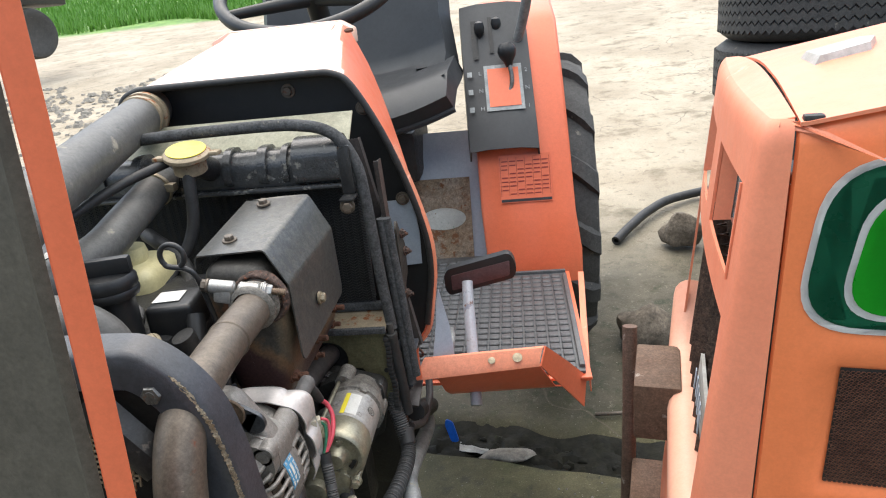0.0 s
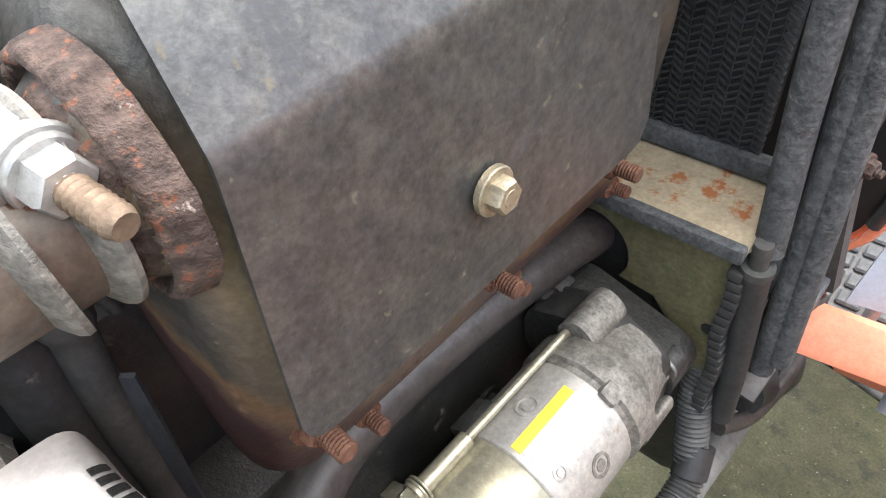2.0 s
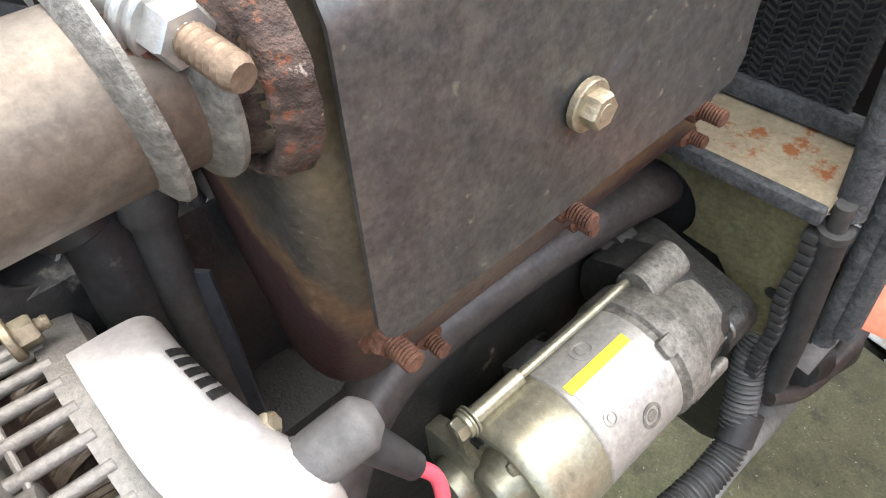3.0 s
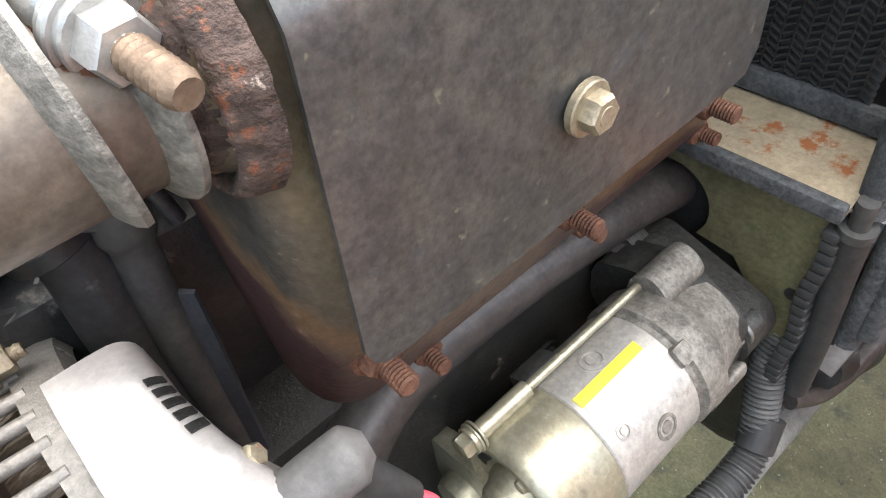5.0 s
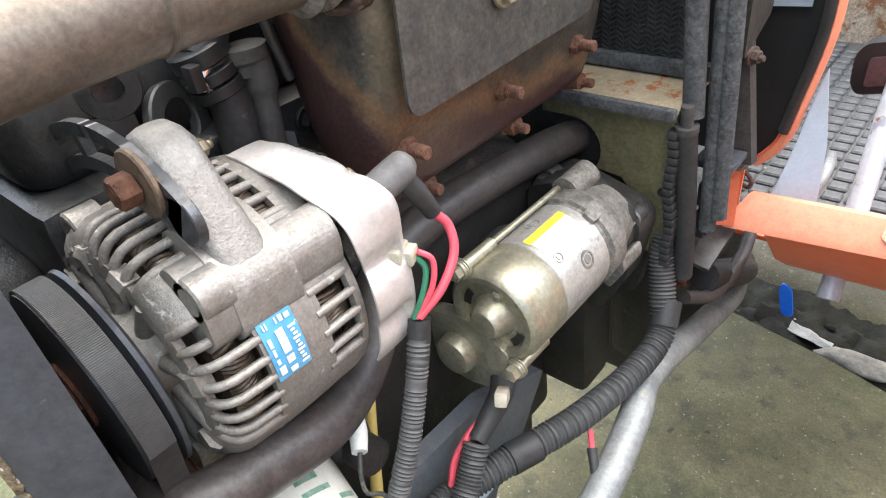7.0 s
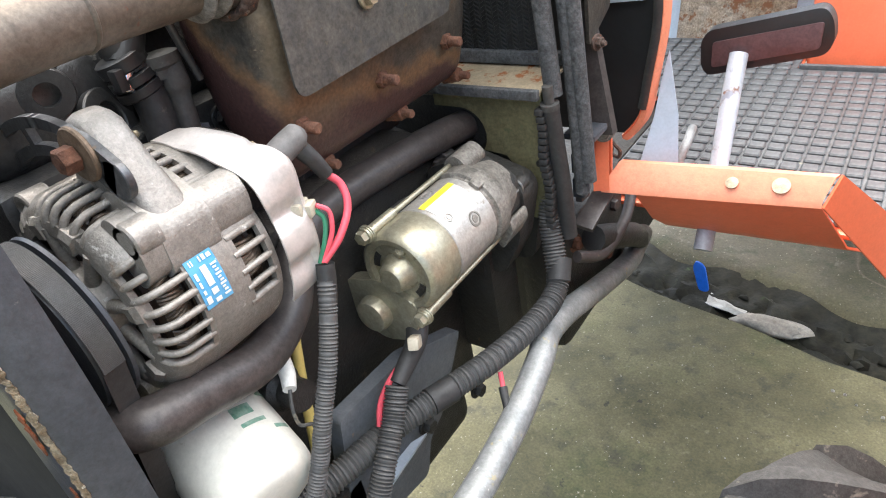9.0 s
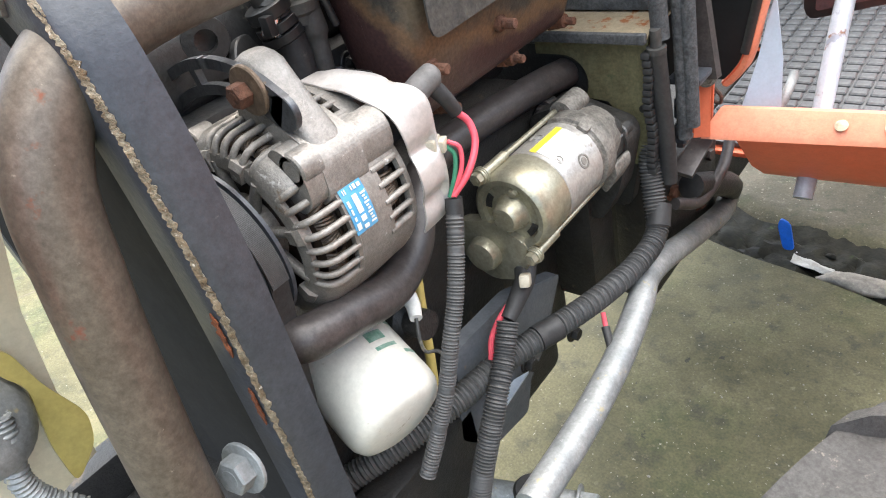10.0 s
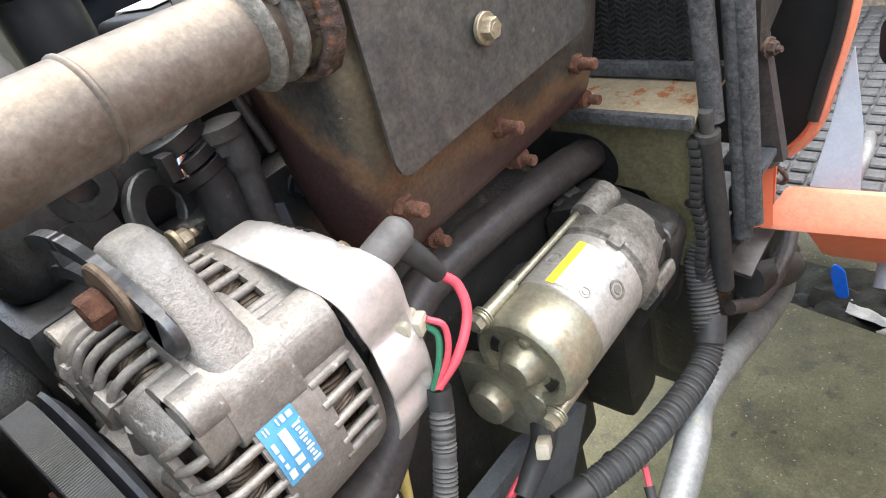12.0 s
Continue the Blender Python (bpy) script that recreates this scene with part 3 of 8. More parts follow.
eng = thing("engine_block", (XC, 0.45, 0.35), "black oily cast iron engine block with bell housing", "engine")
bm = B()
prism(bm, [(0.27, 0.36), (0.61, 0.36), (0.61, 0.64), (0.58, 0.66), (0.30, 0.66), (0.27, 0.62)], "x", -0.30, -0.085, 0.008)
part("block", bm, M_dark, eng)
part("cylinder_head", box(B(), (-0.205, 0.45, 0.70), (0.17, 0.33, 0.10), 0.01), M_blk, eng)
bm = B()
box(bm, (-0.20, 0.43, 0.775), (0.13, 0.28, 0.06), 0.022, seg=4)
box(bm, (-0.165, 0.41, 0.80), (0.055, 0.06, 0.02), 0.008)
part("valve_cover", bm, M_blk, eng, "glossy black rocker cover")
bm = B()
lathe(bm, [(0.05, 0), (0.125, 0.004), (0.13, 0.05), (0.11, 0.055)], (-0.19, 0.60, 0.50), (0, 1, 0), 40)
box(bm, (-0.10, 0.625, 0.50), (0.12, 0.05, 0.20), 0.01)
part("bell_housing", bm, M_dark, eng)
# Added dark sheet that fills the shaded gap between pipe and shelf.
bm = B()
prism(bm, round_poly([(-0.17, 0.66), (-0.06, 0.668), (0.0, 0.668), (0.0, 0.60), (-0.02, 0.50), (-0.17, 0.48)], 0.01), "y", 0.648, 0.66, 0.002)
part("rear_plate", bm, M_dark, eng)
part("front_cover", box(B(), (-0.235, 0.268, 0.58), (0.15, 0.05, 0.26), 0.02, seg=3), M_dark, eng)
part("oil_pan", box(B(), (-0.19, 0.44, 0.335), (0.2, 0.3, 0.07), 0.012), M_dark, eng)
bm = B()
prism(bm, round_poly([(0.386, 0.519), (0.468, 0.515), (0.543, 0.483), (0.497, 0.420), (0.472, 0.407), (0.459, 0.373), (0.402, 0.384), (0.369, 0.431)], 0.006), "x", -0.058, -0.045, 0.002)
part("mount_plate", bm, M_slate, eng, "slate-grey mounting bracket")
# Flange gets a paler paint than its bracket: light on top, put in colour.
bm = B()
sheet(bm, [[(-0.050, 0.436, 0.4262), (-0.046, 0.396, 0.4262)], [(-0.039, 0.463, 0.4255), (-0.034, 0.399, 0.4255)]], 0.003)
part("mount_flange", bm, M_grey_sheet, eng, "folded flange of the bracket, its lit top painted pale")
for p in ((-0.084, 0.40, 0.60), (-0.084, 0.55, 0.57), (-0.084, 0.33, 0.56), (-0.044, 0.47, 0.43), (-0.044, 0.55, 0.40)):
    add_bolt(eng, p, (1, 0, 0), M_dark, 0.007, 0.007)
for y in (0.33, 0.43, 0.53):
    add_bolt(eng, (-0.119, y, 0.735), (1, 0, 0), M_blk, 0.006, 0.006)
bm = B()
lathe(bm, [(0.016, 0), (0.016, 0.03), (0.011, 0.034), (0.011, 0.05)], (-0.085, 0.36, 0.57), (1, 0, 0.1), 16)
part("core_plug", bm, M_dark, eng)

# muffler with its shield
muf = thing("muffler", (-0.08, 0.5, 0.69), "scorched rusty box muffler under a dark steel heat shield", "muffler")


def pressed_box(bm, poly, y0, y1, r0, r1, dome=0.0, n=6):
    """A pressed shell along y: an outline across it, with its two ends rounded over by r0 and r1."""
    P = [Vector((u, 0, v)) for u, v in poly]
    q = len(P)
    nrm = []
    for i in range(q):
        t = (P[(i + 1) % q] - P[i - 1]).normalized()
        nrm.append(Vector((t.z, 0, -t.x)))
    mid = sum(P, Vector()) / q
    if sum((p - mid).dot(n_) for p, n_ in zip(P, nrm)) < 0:
        nrm = [-n_ for n_ in nrm]

    def ring(y, inset, pull=0.0):
        return [bm.verts.new((p - n_ * inset).lerp(mid, pull) + Vector((0, y, 0))) for p, n_ in zip(P, nrm)]
    rings = [ring(y0 - dome, r0, 0.75), ring(y0 - dome * 0.7, r0, 0.45), ring(y0 - dome * 0.3, r0, 0.16)]
    for k in range(n + 1):
        a = math.pi / 2 * k / n
        rings.append(ring(y0 + r0 * (1 - math.cos(a)), r0 * (1 - math.sin(a))))
    for k in range(n + 1):
        a = math.pi / 2 * (1 - k / n)
        rings.append(ring(y1 - r1 * (1 - math.cos(a)), r1 * (1 - math.sin(a))))
    for u, w in zip(rings, rings[1:]):
        for i in range(q):
            bm.faces.new((u[i], u[(i + 1) % q], w[(i + 1) % q], w[i]))
    bm.faces.new(rings[0][::-1]), bm.faces.new(rings[-1])
    return bm


MUF = round_poly([(-0.112, 0.868), (-0.046, 0.864), (-0.034, 0.800), (-0.044, 0.735), (-0.055, 0.697), (-0.088, 0.692), (-0.108, 0.735), (-0.118, 0.800)], 0.021, 7)
part("body", pressed_box(B(), MUF, 0.4150, 0.636, 0.017, 0.028, 0.0015), M_muffler, muf, "scorched pressed steel box", sharp=60)
for y, x0, z, r_ in ((0.4300, -0.060, 0.735, 0.0105), (0.512, -0.060, 0.735, 0.0105), (0.594, -0.060, 0.735, 0.0105), (0.456, -0.072, 0.697, 0.0085), (0.541, -0.072, 0.697, 0.0085), (0.620, -0.072, 0.697, 0.0085)):
    part("stud_boss", tube(B(), [(x0, y, z), (x0 + 0.007, y + 0.0006, z), (x0 + 0.015, y, z)], lambda t, r_=r_: r_ * (1 - 0.33 * t), 14), M_rust, muf)


def shield_row(k):
    """One section of the shield: far rim, top, slope, side; k runs from its front to its rear end."""
    a, b = ((-0.116, 0.425, 0.875), (-0.048, 0.426, 0.877), (-0.0285, 0.4240, 0.8395), (-0.0262, 0.4195, 0.7570)), ((-0.110, 0.556, 0.893), (-0.040, 0.560, 0.893), (-0.0215, 0.567, 0.8480), (-0.0240, 0.5775, 0.7625))
    c = [Vector(p).lerp(Vector(q), k) for p, q in zip(a, b)]
    u = lambda p, q, d: p + (q - p).normalized() * d
    return [u(c[0], c[1], -0.004) + Vector((0, 0, -0.012)), u(c[0], c[1], -0.003) + Vector((0, 0, -0.003)), c[0], c[0].lerp(c[1], 0.5), u(c[1], c[0], 0.004), u(c[1], c[0], 0.0012) - Vector((0, 0, 0.0006)), u(c[1], c[2], 0.0035), c[1].lerp(c[2], 0.5), u(c[2], c[1], 0.0032), u(c[2], c[1], 0.0008), u(c[2], c[3], 0.0032), c[2].lerp(c[3], 0.5), u(c[3], c[2], 0.006), c[3]]


bm = B()
prof = []
for k in (0.0, 0.012, 0.03, 0.055, 0.1, 0.25, 0.4, 0.55, 0.7, 0.85, 0.93, 0.97, 1.0):
    r = shield_row(k)
    e = min(k, 1 - k) / 0.055
    if e < 1:
        up = (r[-2] - r[-1]).normalized()
        r[-1] = r[-1] + up * 0.0085 * (1 - math.sqrt(1 - (1 - e) ** 2))
        r[-2] = r[-1] + (r[-3] - r[-1]) * 0.12
    if k == 1.0:
        r[2] += Vector((0.004, -0.006, 0))
    prof.append(r)
sheet(bm, prof, 0.0016)
shield = part("heat_shield", bm, M_shield, muf, "dark steel shield with blotchy stains", sharp=60)
add_bolt(shield, (-0.0235, 0.490, 0.795), (1, 0, 0), M_gold, 0.0052, 0.005, label="gold plated flange bolt", washer=1.4)
for p in ((-0.084, 0.535, 0.8918), (-0.092, 0.453, 0.8795)):
    add_bolt(shield, p, (0, -0.13, 1), M_pipe, 0.0052, 0.0045)
for y in (0.431, 0.510, 0.590):
    part("stud", hexbolt(B(), (-0.050, y, 0.735), (1, 0, 0), 0.0062, 0.009, washer=1.25, stud=0.012, stud_r=0.62), M_rust, muf)
for y in (0.456, 0.541, 0.622):
    part("stud", hexbolt(B(), (-0.066, y, 0.696), (1, 0, 0), 0.0058, 0.008, washer=1.2, stud=0.010, stud_r=0.6), M_rust, muf)
bm = B()
lathe(bm, [(0.0165, 0), (0.0180, 0.001), (0.0200, 0.004), (0.0225, 0.008), (0.0262, 0.0115), (0.0275, 0.014)], (-0.0575, 0.4065, 0.8305), (0.0, 1, 0.0), 40)
part("outlet_flange", bm, M_muffler, muf, "scorched dished outlet collar")
bm = B()
lathe(bm, [(0.0178, 0.4085), (0.0188, 0.4092), (0.0203, 0.4112), (0.0212, 0.4138), (0.0222, 0.4142), (0.0234, 0.4126), (0.0248, 0.4118), (0.0262, 0.4122), (0.0273, 0.4140), (0.0280, 0.4168), (0.0285, 0.4200)], (-0.0570, 0.0, 0.8305), (0, 1, 0), 150, close=False)
for v in bm.verts:
    d = Vector((v.co.x + 0.0570, 0, v.co.z - 0.8305)).normalized()
    v.co += d * 0.0009 * noise.noise(v.co * 130) + (d - Vector((0, 1, 0))) * (0.0006 * noise.noise(v.co * 420) + 0.0004 * noise.noise(v.co * 1100))
part("weld_ring", bm, M_scale, muf, "rust-crusted weld round the outlet", sharp=70)

exh = thing("exhaust_pipe", (-0.045, 0.18, 0.5), "brown heat-stained exhaust pipe with an elbow, clamped to the muffler", "exhaust pipe")
pipe_pts = [(-0.057, 0.418, 0.829), (-0.054, 0.33, 0.831), (-0.050, 0.262, 0.829), (-0.047, 0.226, 0.818), (-0.044, 0.202, 0.788), (-0.043, 0.191, 0.74), (-0.044, 0.180, 0.66), (-0.045, 0.172, 0.58), (-0.045, 0.17, 0.48)]
part("pipe", tube(B(), pipe_pts, 0.0175, 36, hollow=0.88), M_pipe, exh)
bm = B()
tube(bm, [(-0.0539, 0.3305, 0.831), (-0.0540, 0.3320, 0.831), (-0.0541, 0.3335, 0.831)], lambda t: 0.0174 + 0.0011 * math.sin(math.pi * t), 36)
part("weld_bead", bm, M_pipe, exh, "rusty weld ring")

clamp = thing("pipe_clamp", (-0.06, 0.405, 0.82), "zinc exhaust clamp with a long threaded bolt", "clamp")
bm = B()
for y, tilt in ((0.3950, 0.05), (0.4055, -0.03)):
    lathe(bm, [(0.0180, -0.0030), (0.0196, -0.0022), (0.0222, -0.0006), (0.0232, 0.0008), (0.0230, 0.0022), (0.0216, 0.0020), (0.0192, 0.0006), (0.0180, -0.0002), (0.0180, -0.0030)], (-0.0575, y, 0.8300), (tilt, 1, tilt), 44, close=False)
part("band", bm, M_cast, clamp, "dull zinc band with two flared lips")
part("channel", lathe(B(), [(0.0172, 0), (0.0181, 0.0004), (0.0181, 0.0076), (0.0172, 0.008)], (-0.0575, 0.3965, 0.830), (0, 1, 0), 40), M_rust, clamp, "rusty channel between the lips")
bm = B()
ca, cb = Vector((-0.0955, 0.3965, 0.8555)), Vector((-0.0450, 0.4042, 0.8440))
for k0, k1, kb in ((0.0, 0.48, 0.25), (0.53, 0.92, 0.75)):
    bm = B()
    cyl(bm, ca.lerp(cb, k0), ca.lerp(cb, k1), 0.0066, 24, 0.002)
    p = ca.lerp(cb, kb)
    box(bm, (p.x, p.y, p.z - 0.008), (0.017, 0.012, 0.014), 0.003, (0, 12, 0))
    part("saddle", bm, M_bright, clamp, "bright zinc saddle half")
for k0, k1, r_ in ((0.93, 0.96, 0.0078), (0.965, 1.0, 0.0084)):
    part("washer", cyl(B(), ca.lerp(cb, k0), ca.lerp(cb, k1), r_, 24, 0.0004), M_bright, clamp)
bm = B()
hexbolt(bm, cb, cb - ca, 0.0060, 0.0056, washer=1.2)
part("nut", bm, M_bright, clamp)
bm = B()
cd = (cb - ca).normalized()
lathe(bm, [(0.0034, 0.0)] + [(0.0034 - 0.0004 * (k % 2), 0.0008 + 0.0008 * k) for k in range(19)] + [(0.0026, 0.0172)], cb + cd * 0.002, cd, 14)
part("stud", bm, M_stud, clamp, "brown threaded stud")
part("bolt_head", hexbolt(B(), ca, ca - cb, 0.0056, 0.005, washer=1.2), M_pipe, clamp)


# alternator
AX, AZ, RA = -0.081, 0.690, 0.0635
alt = thing("alternator", (AX, 0.34, 0.63), "dirty cast aluminium alternator with slotted housing and a blue sticker", "alternator")


def sector(bm, prof, a0, a1, n=6):
    """A closed outline of (radius, y) swept round the axis of the alternator from a0 to a1 degrees."""
    full = a1 - a0 >= 359.9
    m = n if full else n + 1
    rings = []
    for k in range(m):
        a = radians(a0 + (a1 - a0) * k / n)
        rings.append([bm.verts.new((AX + r * math.cos(a), y, AZ + r * math.sin(a))) for r, y in prof])
    q = len(prof)
    for k in range(n):
        u, w = rings[k], rings[(k + 1) % m]
        for i in range(q):
            bm.faces.new((u[i], u[(i + 1) % q], w[(i + 1) % q], w[i]))
    if not full:
        bm.faces.new(rings[0][::-1]), bm.faces.new(rings[-1])


# outline of the housing from the front face to the rear rim, (radius, y)
CASE = [(0.0455, 0.2862), (0.0500, 0.2864), (0.0535, 0.2872), (0.0580, 0.2890), (0.0612, 0.2925), (0.0630, 0.2970), (RA, 0.3035), (RA + 0.0003, 0.3115), (RA + 0.0007, 0.3185), (RA + 0.0007, 0.3260), (RA + 0.0005, 0.3335), (RA + 0.0002, 0.3425), (0.0632, 0.3515), (0.0630, 0.3595), (0.0620, 0.3640), (0.0560, 0.3665)]
CASE_N = []
for i in range(len(CASE)):
    (r0, y0), (r1, y1) = CASE[max(i - 1, 0)], CASE[min(i + 1, len(CASE) - 1)]
    d = math.hypot(r1 - r0, y1 - y0)
    CASE_N.append(((y1 - y0) / d, -(r1 - r0) / d))


def case_point(i, a, out):
    """A point over the housing: station i along its outline (may lie between two), angle a, height out."""
    k = min(int(i), len(CASE) - 2)
    f = i - k
    r, y = (CASE[k][j] + (CASE[k + 1][j] - CASE[k][j]) * f + (CASE_N[k][j] + (CASE_N[k + 1][j] - CASE_N[k][j]) * f) * out for j in (0, 1))
    return Vector((AX + r * math.cos(radians(a)), y, AZ + r * math.sin(radians(a))))


# windows: first and last angle, first and last station, number of openings
WINDOWS = [(58, 98, 2, 7, 5), (116, 148, 2, 7, 4), (-26, 36, 2, 7, 7), (156, 264, 2, 7, 11), (56, 116, 10, 12, 7), (-16, 22, 11, 13, 4)]


def cast_shell(name, i0, i1, thick):
    """A cast wall over stations i0 to i1 with the windows cut through it."""
    bm = B()
    step = 2
    n = 360 // step
    cells = {(k, i) for k in range(n) for i in range(i0, i1)}
    for a0, a1, w0, w1, _ in WINDOWS:
        cells -= {(int(a // step) % n, i) for a in range(a0, a1, step) for i in range(w0, w1)}
    cache = {}

    def v(k, i, side):
        key = (k % n, i, side)
        if key not in cache:
            cache[key] = bm.verts.new(case_point(i, (k % n) * step, -thick * side))
        return cache[key]
    for k, i in cells:
        bm.faces.new((v(k, i, 0), v(k + 1, i, 0), v(k + 1, i + 1, 0), v(k, i + 1, 0)))
        bm.faces.new((v(k, i, 1), v(k, i + 1, 1), v(k + 1, i + 1, 1), v(k + 1, i, 1)))
        for (dk, di), (p, q) in (((0, -1), ((k, i), (k + 1, i))), ((0, 1), ((k + 1, i + 1), (k, i + 1))), ((-1, 0), ((k, i + 1), (k, i))), ((1, 0), ((k + 1, i), (k + 1, i + 1)))):
            if ((k + dk) % n, i + di) not in cells:
                bm.faces.new((v(*p, 0), v(*p, 1), v(*q, 1), v(*q, 0)))
    return part(name, bm, M_alu, alt, sharp=40)


front_case = cast_shell("front_housing", 0, 11, 0.0042)
rear_case = cast_shell("rear_housing", 11, 15, 0.0042)
for a0, a1, w0, w1, count in WINDOWS:
    for k in range(count + 1):
        a = a0 + (a1 - a0) * k / count
        edge = k in (0, count)
        pts = [case_point(w0 - 0.35 + (w1 - w0 + 0.7) * j / 10, a, -0.0018 if edge else -0.0012) for j in range(11)]
        part("slot_bar", tube(B(), pts, 0.0021 if not edge else 0.0025, 10, per=1), M_alu, alt)
for w, r in ((7, 0.0016), (10, 0.0012)):
    for a0, a1 in ((36, 116),) if w == 10 else ((-96, 36), (36, 264)):
        pts = [case_point(w + 0.4, a0 + (a1 - a0) * j / 40, -0.0012) for j in range(41)]
        part("casting_seam", tube(B(), pts, r, 8, per=1), M_alu, alt)
bm = B()
sector(bm, [(0.010, 0.282), (0.023, 0.282), (0.024, 0.286), (0.024, 0.295), (0.010, 0.295)], 0, 360, 32)
part("bearing_hub", bm, M_alu, alt, sharp=32)
for a in (12, 68, 100, 148, 205, 262, 318):
    sector(bm := B(), [(0.043, 0.2845), (0.0515, 0.2838), (0.0550, 0.2862), (0.0550, 0.293), (0.043, 0.293)], a - 5, a + 5, 4)
    part("lug", bm, M_alu, alt, sharp=32)
for k in range(9):
    a = radians(k * 40 + 14)
    pts = [Vector((AX + r * math.cos(a), y, AZ + r * math.sin(a))) for r, y in ((0.020, 0.2885), (0.030, 0.2885), (0.040, 0.2882), (0.049, 0.2880))]
    part("spoke", tube(B(), pts, lambda t: 0.0042 - 0.0014 * t, 10, per=3), M_alu, alt)
# ear for the adjusting bolt, flat shoulder, bosses and lower foot
bm = B()
ring_prev = None
for z, x0, x1, y0, y1 in ((0.732, -0.094, -0.0225, 0.3115, 0.3350), (0.746, -0.091, -0.0290, 0.3115, 0.3340), (0.757, -0.087, -0.0355, 0.3115, 0.3330), (0.767, -0.0830, -0.0410, 0.3112, 0.3325), (0.775, -0.0800, -0.0455, 0.3112, 0.3322), (0.782, -0.0765, -0.0500, 0.3115, 0.3325), (0.786, -0.073, -0.0540, 0.313, 0.3310), (0.7885, -0.069, -0.0585, 0.316, 0.3285)):
    ring_now = [bm.verts.new((u, v, z)) for u, v in round_poly([(x0, y0), (x1, y0), (x1, y1), (x0, y1)], 0.007, 4)]
    q = len(ring_now)
    if ring_prev:
        for i in range(q):
            bm.faces.new((ring_prev[i], ring_prev[(i + 1) % q], ring_now[(i + 1) % q], ring_now[i]))
    ring_prev = ring_now
bm.faces.new(ring_prev)
part("ear", bm, M_alu, alt, sharp=50)
bm = B()
prism(bm, round_poly([(-0.066, 0.746), (-0.050, 0.7555), (-0.030, 0.7445), (-0.0210, 0.735), (-0.0210, 0.712), (-0.035, 0.706), (-0.055, 0.730)], 0.008, 4), "y", 0.3085, 0.3385, 0.003, 3)
prism(bm, round_poly([(-0.050, 0.738), (-0.040, 0.7485), (-0.029, 0.7435), (-0.0215, 0.734), (-0.0215, 0.716), (-0.035, 0.706)], 0.007, 4), "y", 0.2965, 0.310, 0.003, 3)
prism(bm, round_poly([(-0.042, 0.736), (-0.0375, 0.7445), (-0.028, 0.7420), (-0.0213, 0.734), (-0.0225, 0.718), (-0.034, 0.706)], 0.006, 4), "y", 0.3375, 0.3620, 0.003, 3)
part("shoulder", bm, M_alu, alt, sharp=50)
prism(b2 := B(), round_poly([(-0.110, 0.645), (-0.062, 0.640), (-0.070, 0.602), (-0.094, 0.598)], 0.008), "y", 0.284, 0.302, 0.004, 2)
foot = part("foot", b2, M_cast, alt)
add_bolt(foot, (-0.082, 0.284, 0.613), (0, -1, 0), M_rust, 0.0085, 0.009)
for x, y, z in ((-0.0300, 0.2965, 0.7355), (-0.108, 0.2905, 0.7420)):
    lathe(b2 := B(), [(0.0100, 0.014), (0.0098, 0.001), (0.0088, 0), (0.0062, 0), (0.0056, 0.001), (0.0050, 0.010), (0.0003, 0.0105)], (x, y, z), (0, 1, 0), 22)
    part("screw_boss", b2, M_alu, alt)
bm = B()
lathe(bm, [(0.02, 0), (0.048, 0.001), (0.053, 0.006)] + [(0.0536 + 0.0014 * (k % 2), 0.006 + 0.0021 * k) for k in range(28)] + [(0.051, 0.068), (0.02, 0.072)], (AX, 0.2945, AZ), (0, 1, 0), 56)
part("stator", bm, M_slot_copper, alt, "copper windings, darkened as slot shade")
bm = B()
for k in range(96):
    a = radians(-70 + 200 * k / 95)
    for y0, y1 in ((0.2975, 0.3105), (0.340, 0.3600)):
        slant = 0.10 if k // 6 % 2 else -0.04
        p = [Vector((AX + r * math.cos(a + o * slant), y, AZ + r * math.sin(a + o * slant))) for r, y, o in ((0.0530, y0, 0), (0.0565, y0 + 0.25 * (y1 - y0), 0.3), (0.0568, y0 + 0.7 * (y1 - y0), 0.7), (0.0530, y1, 1))]
        tube(bm, p, 0.00105, 6, per=2)
tagged(part("winding", bm, M_winding, alt, "bundles of varnished wire"), kind="stuff")
# pressed cover at the rear end
def cover_point(a, f, lift=0.0):
    """Over the cover: angle a, f from its front edge (0) to its rear corner (1), and on to the inner rim (2)."""
    dip = 0.9 * math.exp(-(((a - 17) / 5) ** 2)) + 0.8 * math.exp(-(((a + 12) / 6) ** 2))
    hump = math.exp(-(((a - 39) / 14) ** 2))
    ease = lambda x: 3 * x * x - 2 * x ** 3 if 0 < x < 1 else float(x >= 1)
    crest = max(hump, 0.62 * ease((a - 47) / 9) * (1 - 0.75 * ease((a - 74) / 20)))
    g = min(f, 1.0)
    y = 0.365 - 0.007 / (1 + math.exp(-(a - 45) / 5)) + g * (0.029 - 0.005 * ease((a - 40) / 45)) + (0.004 * dip if f < 0.12 else 0)
    r = RA + 0.0065 - 0.0025 * g ** 2 + 0.005 * hump + 0.0085 * crest * ease(g * 1.15) - 0.0065 * dip * (f < 0.8)
    r -= 0.0055 * ease((a - 56) / 22)
    if f > 0.72:
        u = min((f - 0.72) / 0.28, 1.0)
        r -= 0.0060 * (1 - math.sqrt(max(0.0, 1 - u * u)))
    if f > 1:
        r -= (r - 0.044) * (f - 1)
        y += 0.001 * (f - 1)
    r += lift
    return (AX + r * math.cos(radians(a)), y + lift * 0.7, AZ + r * math.sin(radians(a)))


